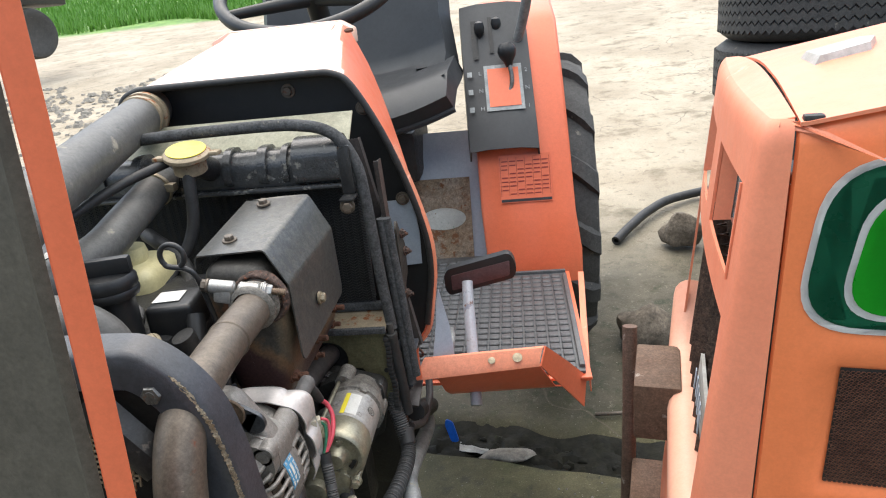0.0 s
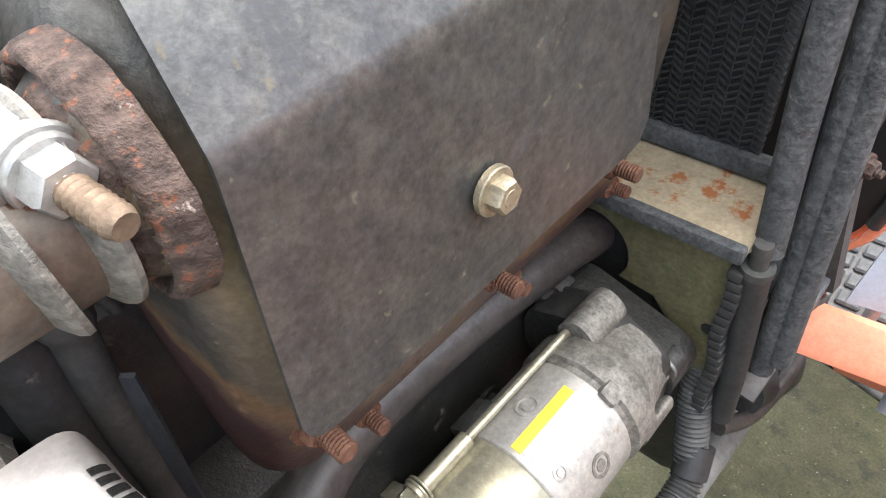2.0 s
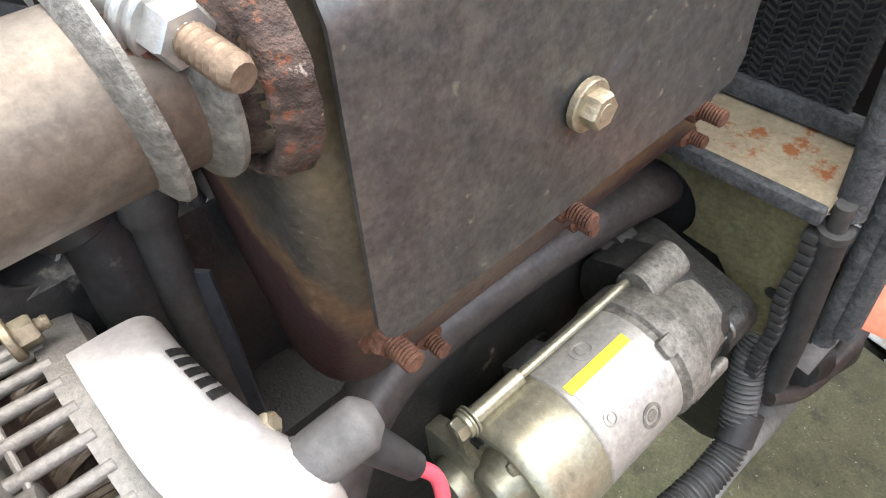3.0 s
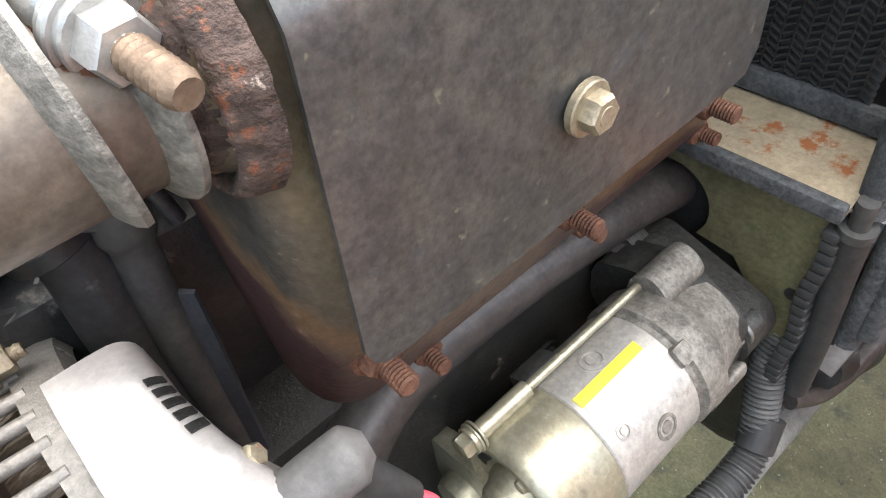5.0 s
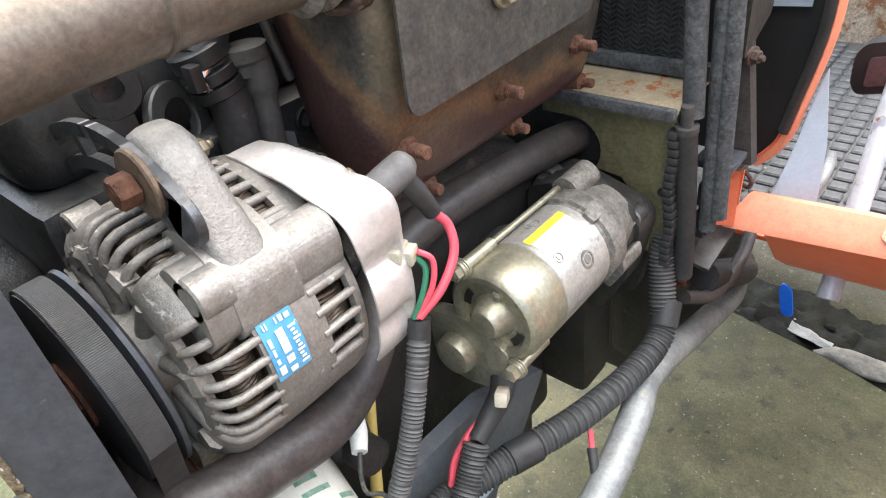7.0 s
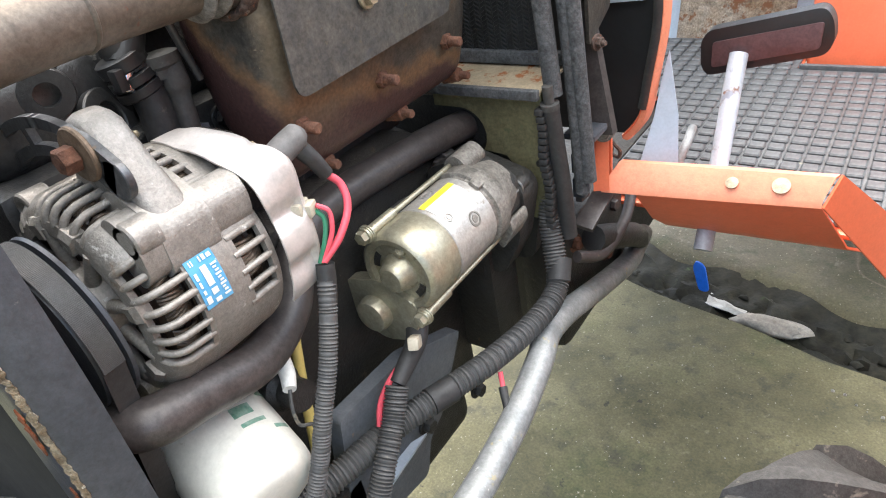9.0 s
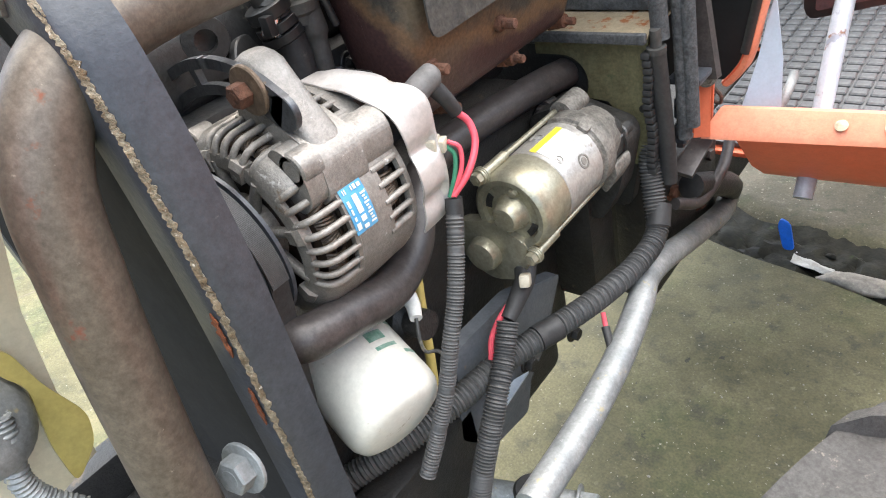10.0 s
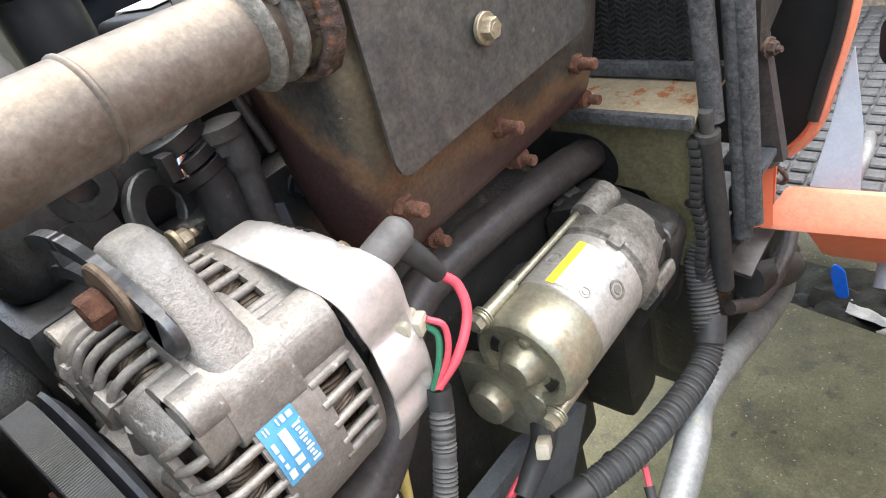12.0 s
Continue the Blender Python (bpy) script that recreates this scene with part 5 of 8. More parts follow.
tube(bm, [(-0.1060, 0.3985, 0.786), (-0.1035, 0.3980, 0.771), (-0.1030, 0.3965, 0.755), (-0.1020, 0.3945, 0.735), (-0.1010, 0.3935, 0.71), (-0.1005, 0.393, 0.66)], lambda t: 0.0084 - 0.0018 * min(1.0, max(0.0, (t - 0.22) / 0.05)), 16)
part("tube", bm, M_hose_dusty, h2)
bm = B()
lathe(bm, [(0.008, 0), (0.0115, 0.001), (0.0115, 0.007), (0.0098, 0.009), (0.0098, 0.014)], (-0.1082, 0.3965, 0.7905), (0.05, 0.0, -1), 20)
part("cap", bm, M_hose_dusty, h2)
h3 = thing("hose_bracket", (-0.096, 0.397, 0.68), "flat dark steel bracket strip beside the hoses", "bracket")
bm = B()
sheet(bm, [[(-0.1005, 0.4005, 0.7455), (-0.0970, 0.4050, 0.7440)], [(-0.0985, 0.3985, 0.722), (-0.0940, 0.4035, 0.720)], [(-0.0970, 0.3970, 0.695), (-0.0930, 0.4015, 0.693)], [(-0.0960, 0.396, 0.66), (-0.0930, 0.400, 0.66)]], 0.0022)
part("strip", bm, M_hoop, h3)

# coolant pipe under the muffler and the alternator
cp = thing("coolant_pipe", (-0.06, 0.45, 0.60), "dark grey steel coolant pipe running under the muffler", "pipe")
cpts = [(-0.100, 0.680, 0.632), (-0.080, 0.652, 0.637), (-0.083, 0.615, 0.641), (-0.087, 0.56, 0.645), (-0.088, 0.50, 0.649), (-0.084, 0.450, 0.650), (-0.072, 0.415, 0.641), (-0.054, 0.385, 0.625), (-0.041, 0.345, 0.620), (-0.035, 0.302, 0.633), (-0.036, 0.272, 0.640), (-0.052, 0.264, 0.640), (-0.10, 0.275, 0.635)]
part("pipe", tube(B(), cpts, 0.0140, 28), M_pipe_dark, cp)

# wiring and hoses low on the engine
def hose(name, pts, r, material, label, category, pitch=0.0, n=16, hollow=0.0):
    ob = thing(name, min(pts, key=lambda p: p[2]), label, category)
    part("sleeve" if pitch else "tube", tube(B(), pts, r, n, rings=corrugated(pitch) if pitch else None, hollow=hollow), material, ob, sharp=60)
    return ob


main_loom = hose("wiring_conduit", [(0.001, 0.652, 0.575), (0.003, 0.644, 0.550), (0.011, 0.633, 0.523), (0.020, 0.615, 0.498), (0.018, 0.575, 0.489), (0.008, 0.51, 0.492), (-0.010, 0.455, 0.493), (-0.025, 0.41, 0.492), (-0.035, 0.365, 0.490), (-0.05, 0.32, 0.485), (-0.08, 0.27, 0.47)], 0.0100, M_conduit, "thick grey corrugated wiring conduit", "conduit", 0.0034, 16)
for p, q in (((0.0155, 0.634, 0.518), (0.0195, 0.620, 0.503)), ((-0.004, 0.470, 0.4925), (-0.012, 0.449, 0.493))):
    part("tape", tube(B(), [p, tuple((a + b) / 2 for a, b in zip(p, q)), q], 0.0114, 18), M_rubber, main_loom, "black tape wrap")
alt_loom = hose("wiring_conduit", [(-0.012, 0.388, 0.657), (-0.008, 0.378, 0.638), (-0.003, 0.362, 0.612), (-0.001, 0.345, 0.585), (-0.001, 0.33, 0.555), (-0.003, 0.312, 0.525), (-0.006, 0.296, 0.50)], 0.0056, M_conduit, "slim corrugated conduit hanging from the alternator", "conduit", 0.0023, 14)
st_loom = hose("wiring_conduit", [(-0.021, 0.428, 0.527), (-0.016, 0.410, 0.508), (-0.010, 0.385, 0.488), (-0.008, 0.365, 0.465), (-0.008, 0.345, 0.435), (-0.009, 0.33, 0.40)], 0.0085, M_conduit, "corrugated conduit below the starter motor", "conduit", 0.0027, 14)
part("tape", tube(B(), [(-0.0135, 0.392, 0.667), (-0.012, 0.388, 0.655), (-0.0095, 0.382, 0.645)], 0.0058, 14), M_rubber, alt_loom, "black tape sleeve")
part("pink_wire", tube(B(), [(-0.0165, 0.4155, 0.7145), (-0.012, 0.420, 0.706), (-0.007, 0.416, 0.694), (-0.006, 0.403, 0.681), (-0.011, 0.390, 0.670)], 0.0024, 10), M_pink, alt_loom, "pink insulated wire")
part("pink_wire", tube(B(), [(-0.013, 0.398, 0.704), (-0.008, 0.402, 0.698), (-0.007, 0.398, 0.685), (-0.0115, 0.389, 0.670)], 0.0015, 8), M_pink, alt_loom, "thin pink wire")
part("green_wire", tube(B(), [(-0.014, 0.397, 0.701), (-0.0105, 0.399, 0.694), (-0.010, 0.394, 0.682), (-0.0125, 0.388, 0.670)], 0.0015, 8), M_green, alt_loom, "thin green wire")
part("plug", box(B(), (-0.0150, 0.4515, 0.5535), (0.0085, 0.017, 0.010), 0.002, (-30, 0, 30)), M_plug, st_loom, "off-white connector")
part("boot", tube(B(), [(-0.030, 0.474, 0.548), (-0.024, 0.462, 0.542), (-0.022, 0.445, 0.535), (-0.022, 0.43, 0.527)], lambda t: 0.0095 - 0.003 * t, 14), M_rubber, st_loom, "black rubber boot")
part("pink_wire", tube(B(), [(-0.024, 0.445, 0.538), (-0.028, 0.428, 0.528), (-0.030, 0.415, 0.515), (-0.026, 0.405, 0.503)], 0.0026, 8), M_pink, st_loom, "pink insulated wire")
hook = thing("loose_wire_end", (0.033, 0.49, 0.444), "short pink wire ending in a black taped tip", "wire")
part("wire", tube(B(), [(0.016, 0.511, 0.482), (0.020, 0.506, 0.476), (0.023, 0.502, 0.473)], 0.0022, 8), M_pink, hook, "pink wire")
part("tip", tube(B(), [(0.022, 0.503, 0.474), (0.031, 0.492, 0.4645), (0.0392, 0.480, 0.4545)], lambda t: 0.0038 - 0.0012 * t, 10), M_rubber, hook, "black tape")
galv = hose("galvanised_pipe", [(-0.01, 0.93, 0.36), (0.005, 0.86, 0.382), (0.014, 0.81, 0.396), (0.017, 0.72, 0.425), (0.017, 0.635, 0.452), (0.020, 0.59, 0.462), (0.030, 0.555, 0.464), (0.039, 0.50, 0.459), (0.045, 0.445, 0.458), (0.049, 0.395, 0.46), (0.051, 0.33, 0.462)], 0.0125, M_galv, "weathered galvanised steel pipe, bent beside the engine", "pipe", n=20)
sensor = thing("oil_switch", (-0.06, 0.35, 0.57), "cream wire connector beside the oil filter", "connector")
part("body", tube(B(), [(-0.055, 0.365, 0.598), (-0.045, 0.360, 0.592), (-0.036, 0.352, 0.588)], lambda t: 0.0065 - 0.002 * t, 12), M_paper, sensor)
part("wire", tube(B(), [(-0.036, 0.352, 0.588), (-0.030, 0.345, 0.578), (-0.028, 0.345, 0.566), (-0.020, 0.350, 0.565), (-0.006, 0.345, 0.562)], 0.0013, 8), M_hose_dusty, sensor, "grey wire")
part("tube", tube(B(), [(-0.06, 0.385, 0.60), (-0.055, 0.375, 0.57), (-0.05, 0.365, 0.53), (-0.05, 0.36, 0.50)], 0.004, 10), M_amber, sensor, "amber plastic tube")
tie = thing("steering_ball_joint", (-0.01, 0.40, 0.30), "steering rod end with a rusty round cap", "steering joint")
bm = B()
lathe(bm, [(0.014, 0), (0.017, 0.002), (0.017, 0.022), (0.014, 0.026), (0.004, 0.027)], (-0.005, 0.395, 0.335), (0, 0, 1), 28)
part("cap", bm, M_rubber, tie)
bm = B()
cyl(bm, (-0.12, 0.36, 0.335), (0.03, 0.415, 0.335), 0.011)
hexbolt(bm, (0.03, 0.415, 0.335), (0.94, 0.34, 0), 0.012, 0.016)
part("rod", bm, M_galv, tie, "grey steel rod")

# front frame hoop
M_rustspot = mat("bright_rust", (0.34, 0.10, 0.035), (0.22, 0.06, 0.025), 0.9, scale=200, grain=0.4, bump=0.8)
hp = thing("front_frame_hoop", (-0.16, 0.245, 0.45), "black steel front hoop, scratched to rust along its edge", "frame")
half = [(-0.155, 0.880), (-0.095, 0.880), (-0.068, 0.877), (-0.045, 0.860), (-0.027, 0.832), (-0.0185, 0.795), (-0.0145, 0.755), (-0.013, 0.70), (-0.018, 0.62), (-0.026, 0.52), (-0.032, 0.44)]
arch = [(-0.38 - x, z) for x, z in half[::-1]] + half
ap = spline([(x, 0, z) for x, z in arch], 7)


def hoop_at(i, o, y):
    """A point of the hoop: o out from its front corner line, at depth y."""
    i = max(1, min(i, len(ap) - 2))
    t = (ap[i + 1] - ap[i - 1]).normalized()
    return ap[i] + Vector((-t.z, 0, t.x)) * o + Vector((0, y, 0))


rows = [[hoop_at(i, o, y) for o, y in ((0.0045, 0.249), (0.004, 0.246), (0.0015, 0.231), (0.0002, 0.2275), (-0.0025, 0.2250), (-0.012, 0.2240), (-0.026, 0.2235), (-0.028, 0.2260))] for i in range(1, len(ap) - 1)]
bm = B()
sheet(bm, rows, 0.003)
hoop = part("band", bm, M_hoop, hp, sharp=50)
M_scratch = mat("scraped_rusty_edge", (0.46, 0.40, 0.29), (0.27, 0.18, 0.10), 0.6, 0.2, scale=190, contrast=0.7, grain=0.45, bump=0.8, spots=[((0.55, 0.50, 0.42), 0.38, 260, 0.6), ((0.12, 0.07, 0.045), 0.36, 150, 0.9)])


PROUD = 0.0004


def hoop_patch(name, i0, i1, o_mid, w0, material, label, seed):
    """A ragged worn patch along the hoop's front corner."""
    bm = B()
    rows = []
    k = int((i1 - i0) * 9)
    for j in range(k + 1):
        i = i0 + (i1 - i0) * j / k
        a, f = int(i), i - int(i)
        e = min(1.0, 6.0 * min(j, k - j) / k + 0.05)
        wa = w0 * e * (0.75 + 0.9 * noise.noise(Vector((j * 0.31, seed, 0))))
        wb = w0 * e * (0.75 + 0.9 * noise.noise(Vector((j * 0.37, seed, 5))))
        mid = o_mid + 0.35 * w0 * noise.noise(Vector((j * 0.12, seed, 9)))
        row = []
        for o in (mid - max(wb, 0.0002), mid, mid + max(wa, 0.0002)):
            y = 0.2245 + 0.105 * (o + 0.0025) if o < -0.0025 else 0.2245 + 1.0 * (o + 0.0025)
            row.append(hoop_at(a, o, y - PROUD).lerp(hoop_at(a + 1, o, y - PROUD), f))
        rows.append(row)
    sheet(bm, rows, 0.0007)
    return part(name, bm, material, hoop, label)


n_leg = len(ap) - 1
hoop_patch("scraped_edge", n_leg - 47, n_leg - 2, -0.0012, 0.0016, M_scratch, "bare scraped edge with rust", 1.0)
hoop_patch("rust_patch", n_leg - 21.5, n_leg - 18.6, -0.0070, 0.0024, M_rustspot, "orange rust patch", 2.0)
hoop_patch("rust_patch", n_leg - 16.6, n_leg - 14.2, -0.0072, 0.0022, M_rustspot, "orange rust patch", 3.0)
hoop_patch("rust_patch", n_leg - 49.5, n_leg - 44, 0.0, 0.0009, M_scratch, "bare scratch on the bend", 4.0)
add_bolt(hoop, (-0.061, 0.229, 0.848), (0, -1, 0), M_steel, 0.0075, 0.006, washer=0)
add_bolt(hoop, (-0.036, 0.205, 0.600), (0.2, -1, 0.3), M_galv, 0.011, 0.010)
# dark panel that fills the hoop, and the expanded metal in front of it
bm = B()
rows = []
for i in range(1, len(ap) - 1):
    o = hoop_at(i, -0.0255, 0.2262)
    e = Vector((-0.19, 0.238, min(o.z, 0.70)))
    rows.append([o, o.lerp(e, 0.12) + Vector((0, 0.006, 0)), o.lerp(e, 0.5) + Vector((0, 0.004, 0)), e])
sheet(bm, rows, 0.002)
part("inner_panel", bm, M_matte, hp, "smooth black panel inside the hoop", sharp=60)
scr = thing("mesh_screen", (-0.10, 0.212, 0.75), "rusty expanded metal screen behind a folded steel edge", "screen")
bm = B()
ma, mb = Vector((-0.108, 0.212, 0.848)), Vector((-0.066, 0.212, 0.792))
md = (mb - ma).normalized()
mn = Vector((md.z, 0, -md.x)) if md.x < 0 else Vector((-abs(md.z), 0, -abs(md.x)))
sheet(bm, [[p + mn * 0.010 + Vector((0, -0.001, 0)), p + mn * 0.003 + Vector((0, -0.003, 0)), p - mn * 0.008, p - mn * 0.014 + Vector((0, 0.012, 0))] for p in (ma, ma.lerp(mb, 0.5), mb)], 0.0016)
part("edge_frame", bm, M_blk, scr, "folded dark steel edge")
bm = B()
for i in range(10):
    for j in range(9):
        c = ma + md * (0.006 + 0.0064 * (i + 0.5 * (j % 2))) + mn * (0.012 + 0.0032 * j)
        for s in (-1, 1):
            p, q = c, c + md * 0.0032 * s + mn * 0.0032
            t = (q - p).normalized()
            nn = Vector((-t.z, 0, t.x)) * 0.0007
            dn = Vector((0, 0.0012, 0))
            vs = [bm.verts.new(v) for v in (p + nn, q + nn, q - nn, p - nn, p + nn + dn, q + nn + dn, q - nn + dn, p - nn + dn)]
            for fc in ((0, 1, 2, 3), (7, 6, 5, 4), (0, 4, 5, 1), (2, 6, 7, 3)):
                bm.faces.new([vs[m_] for m_ in fc])
tagged(part("mesh", bm, M_shelf, scr, "rusty diamond expanded metal"), kind="stuff")
# Unseen frame, added dark to cover bright ground below the engine.
frm = thing("front_frame_rail", (-0.19, 0.12, 0.36), "dark frame boxes added to cover bright ground under the engine", "frame")
part("rail", box(B(), (-0.06, 0.16, 0.41), (0.03, 0.46, 0.09), 0.004), M_dark, frm)
part("rail", box(B(), (-0.32, 0.16, 0.41), (0.03, 0.46, 0.09), 0.004), M_dark, frm)
part("cross_plate", box(B(), (-0.19, 0.16, 0.40), (0.23, 0.44, 0.02), 0.004), M_dark, frm)
# lamp parts of the opened front grille
lamp = thing("headlamp_shell", (-0.14, 0.15, 0.5), "pale plastic back of a headlamp with grey wires", "headlamp")
bm = B()
rows = [[(-0.128 - 0.012 * j, y + 0.004 * j, z + 0.002 * j) for j in range(3)] for y, z in ((0.215, 0.80), (0.196, 0.762), (0.180, 0.725), (0.172, 0.69), (0.166, 0.652), (0.160, 0.60))]
sheet(bm, [[(-0.135, 0.164 + 0.036 * v * v - 0.10 * u, 0.60 + 0.17 * v - 0.03 * u) for u in (0, 0.25, 0.5, 0.75, 1)] for v in (0, 0.3, 0.6, 1)], 0.002)
part("shell", bm, M_cream, lamp, sharp=60)
bm = B()
hk = round_poly([(0.150, 0.700), (0.160, 0.692), (0.163, 0.664), (0.172, 0.632), (0.166, 0.612), (0.146, 0.596), (0.148, 0.628), (0.157, 0.668), (0.150, 0.682)], 0.008)
prism(bm, hk, "x", -0.128, -0.125, 0.0008)
part("bracket", bm, M_amber, lamp, "olive yellow curved plastic bracket")
bm = B()
lathe(bm, [(0.006, 0.012), (0.022, 0.008), (0.030, 0.0), (0.031, -0.002), (0.026, -0.004)], (-0.118, 0.128, 0.672), (0.7, 0.4, 0.5), 32)
part("socket", bm, M_galv, lamp, "grey lamp reflector back")
part("loom", tube(B(), [(-0.11, 0.138, 0.672), (-0.108, 0.134, 0.658), (-0.11, 0.130, 0.645), (-0.11, 0.127, 0.632), (-0.108, 0.130, 0.616), (-0.10, 0.14, 0.60)], 0.006, 12, rings=corrugated(0.003)), M_galv, lamp, "grey corrugated loom")
for k in range(2):
    part("wire", tube(B(), [(-0.112, 0.138, 0.685 - 0.004 * k), (-0.105, 0.137, 0.676), (-0.107, 0.135, 0.664), (-0.109, 0.1345, 0.655)], 0.0014, 8), M_galv, lamp)

# opened hood shell whose rim passes close by
M_lining = mat("dusty_grey_brown_lining", (0.085, 0.076, 0.062), (0.115, 0.102, 0.082), 0.6, scale=9, grain=0.2, bump=0.12, spots=[((0.17, 0.15, 0.12), 0.30, 50, 0.8)])
rim = thing("opened_hood_shell", (-0.05, 0.12, 0.6), "orange hood shell standing open, seen along its rim", "hood")
ra, rb = Vector((0.004, 0.131, 1.16)), Vector((-0.034, 0.131, 0.72))
bm = B()
rows = []
for k in range(13):
    p = ra.lerp(rb, k / 12)
    bow = 0.010 * math.sin(math.pi * k / 12)
    rows.append([p + Vector((o + bow * 0.3, y, 0)) for o, y in ((-0.0, 0.0), (-0.003, -0.002), (-0.012, -0.003), (-0.0135, 0.0), (-0.016, -0.001))])
sheet(bm, rows, 0.0014)
shell = part("rim", bm, M_orange, rim, "orange folded rim")
bm = B()
rows = []
for k in range(13):
    p = ra.lerp(rb, k / 12)
    rows.append([p + Vector((o, y, 0)) for o, y in ((-0.0165, 0.0), (-0.021, -0.003), (-0.024, 0.001), (-0.03, 0.004), (-0.06, 0.006), (-0.15, 0.0))])
sheet(bm, rows, 0.0014)
part("lining", bm, M_lining, rim, "dull brown-grey inner face")


# ---- radiator, its seal and the cowl behind it ----
rad = thing("radiator", (-0.19, 0.66, 0.70), "black radiator with a dusty top tank and a yellow pressure cap", "radiator")
bm = B()
box(bm, (-0.225, 0.702, 0.785), (0.415, 0.028, 0.185), 0.002)
core = part("core", bm, M_core, rad, "black finned core")
bm = B()
for i in range(69):
    x = -0.428 + 0.410 * i / 68
    box(bm, (x, 0.6885, 0.785), (0.0010, 0.003, 0.183), 0)
    tilt = 0.0030 if i % 2 else -0.0030
    for j in range(44):
        z = 0.697 + 0.0040 * j
        vs = [bm.verts.new(q) for q in ((x + 0.0004, 0.6860, z - tilt / 2), (x + 0.0056, 0.6860, z + tilt / 2), (x + 0.0056, 0.690, z + tilt / 2), (x + 0.0004, 0.690, z - tilt / 2))]
        bm.faces.new(vs)
        vs2 = [bm.verts.new(v.co + Vector((0, 0, 0.0011))) for v in vs]
        bm.faces.new(vs2[::-1])
        bm.faces.new((vs[0], vs[1], vs2[1], vs2[0]))
tagged(part("fin_pack", bm, M_rubber, rad), kind="stuff")
bm = B()
prism(bm, round_poly([(0.648, 0.880), (0.650, 0.912), (0.662, 0.926), (0.688, 0.926), (0.700, 0.912), (0.702, 0.880)], 0.008), "x", -0.432, -0.018, 0.004, 2)
for x, w in ((-0.40, 0.012), (-0.35, 0.012), (-0.30, 0.012), (-0.235, 0.012), (-0.175, 0.01), (-0.13, 0.012), (-0.098, 0.008)):
    rib = B()
    prism(rib, round_poly([(0.643, 0.886), (0.645, 0.916), (0.660, 0.931), (0.690, 0.931), (0.702, 0.914), (0.702, 0.886)], 0.01), "x", x, x + w, 0.003, 2)
    part("tank_rib", rib, M_tank, rad)
prism(bm, round_poly([(0.640, 0.884), (0.642, 0.924), (0.660, 0.938), (0.690, 0.938), (0.703, 0.92), (0.703, 0.884)], 0.01), "x", -0.082, -0.022, 0.005, 2)
box(bm, (-0.225, 0.672, 0.879), (0.418, 0.064, 0.005), 0.002)
part("top_tank", bm, M_tank, rad, "glossy black top tank")
bm = B()
lathe(bm, [(0.020, -0.02), (0.020, -0.004), (0.026, -0.002), (0.028, 0.0), (0.028, 0.004), (0.024, 0.007), (0.004, 0.008)], (-0.199, 0.612, 0.938), (0.1, -0.25, 1), 36)
for s in (-1, 1):
    box(bm, (-0.199 + 0.030 * s, 0.612 + 0.006 * s, 0.938), (0.018, 0.016, 0.005), 0.002)
pc = part("pressure_cap", bm, M_shelf, rad, "tarnished pressure cap")
bm = B()
lathe(bm, [(0.0235, 0), (0.0235, 0.0008), (0.001, 0.0009)], Vector((-0.199, 0.612, 0.938)) + Vector((0.1, -0.25, 1)).normalized() * 0.0078, (0.1, -0.25, 1), 36)
part("cap_label", bm, M_yellow, pc, "yellow round warning label with worn print")
bm = B()
cyl(bm, (-0.195, 0.655, 0.91), (-0.199, 0.613, 0.93), 0.016)
part("filler_neck", bm, M_blk, rad)
bm = B()
prism(bm, round_poly([(-0.022, 0.868), (-0.006, 0.868), (-0.006, 0.93), (-0.022, 0.925)], 0.004), "y", 0.640, 0.644, 0.001)
box(bm, (-0.013, 0.63, 0.866), (0.018, 0.028, 0.003), 0.001)
bk = part("side_bracket", bm, M_blk, rad)
add_bolt(bk, (-0.014, 0.622, 0.857), (0.2, -1, 0), M_pipe, 0.0065, 0.007)

part("top_plate", box(B(), (-0.185, 0.722, 0.938), (0.33, 0.056, 0.003), 0.001, (38, 0, 0)), M_pale_olive, rad, "dusty olive plate behind the tank")
seal = hose("foam_seal", [(-0.34, 0.655, 0.945), (-0.28, 0.652, 0.955), (-0.16, 0.650, 0.959), (-0.07, 0.650, 0.957), (-0.025, 0.650, 0.942), (-0.003, 0.650, 0.905), (0.003, 0.650, 0.86), (0.0075, 0.650, 0.76), (0.0115, 0.650, 0.70), (0.0135, 0.650, 0.672)], 0.0075, M_foam, "weathered grey foam seal strip round the radiator", "seal strip", n=12)
for v in (0.0125, 0.024):
    part("lip", tube(B(), [(0.0085 + v * 0.6, 0.664, 0.825), (0.010 + v * 0.6, 0.664, 0.80), (0.016 + v * 0.6, 0.664, 0.69), (0.021 + v * 0.6, 0.664, 0.588 if v > 0.02 else 0.575)], 0.0065, 10), M_foam, seal)
tail = hose("rubber_hose_end", [(0.013, 0.642, 0.668), (0.014, 0.645, 0.64), (0.017, 0.648, 0.59), (0.019, 0.65, 0.535)], 0.0075, M_rubber, "black rubber hose with an open end", "hose", n=16, hollow=0.6)
part("rim", tube(B(), [(0.0130, 0.6418, 0.6685), (0.0130, 0.6420, 0.666), (0.01305, 0.6422, 0.6635)], 0.0082, 18, hollow=0.55), M_hose_dusty, tail, "frayed open end")
bm = B()
for k in range(18):
    z = 0.662 - 0.0065 * k
    box(bm, (0.0060 + 0.0012 * math.sin(k * 0.7) + 0.00020 * k, 0.6385, z), (0.008, 0.010, 0.0058), 0.0014)
single("edge_trim", bm, M_rubber, "ribbed black rubber trim along the plate edge", "trim")

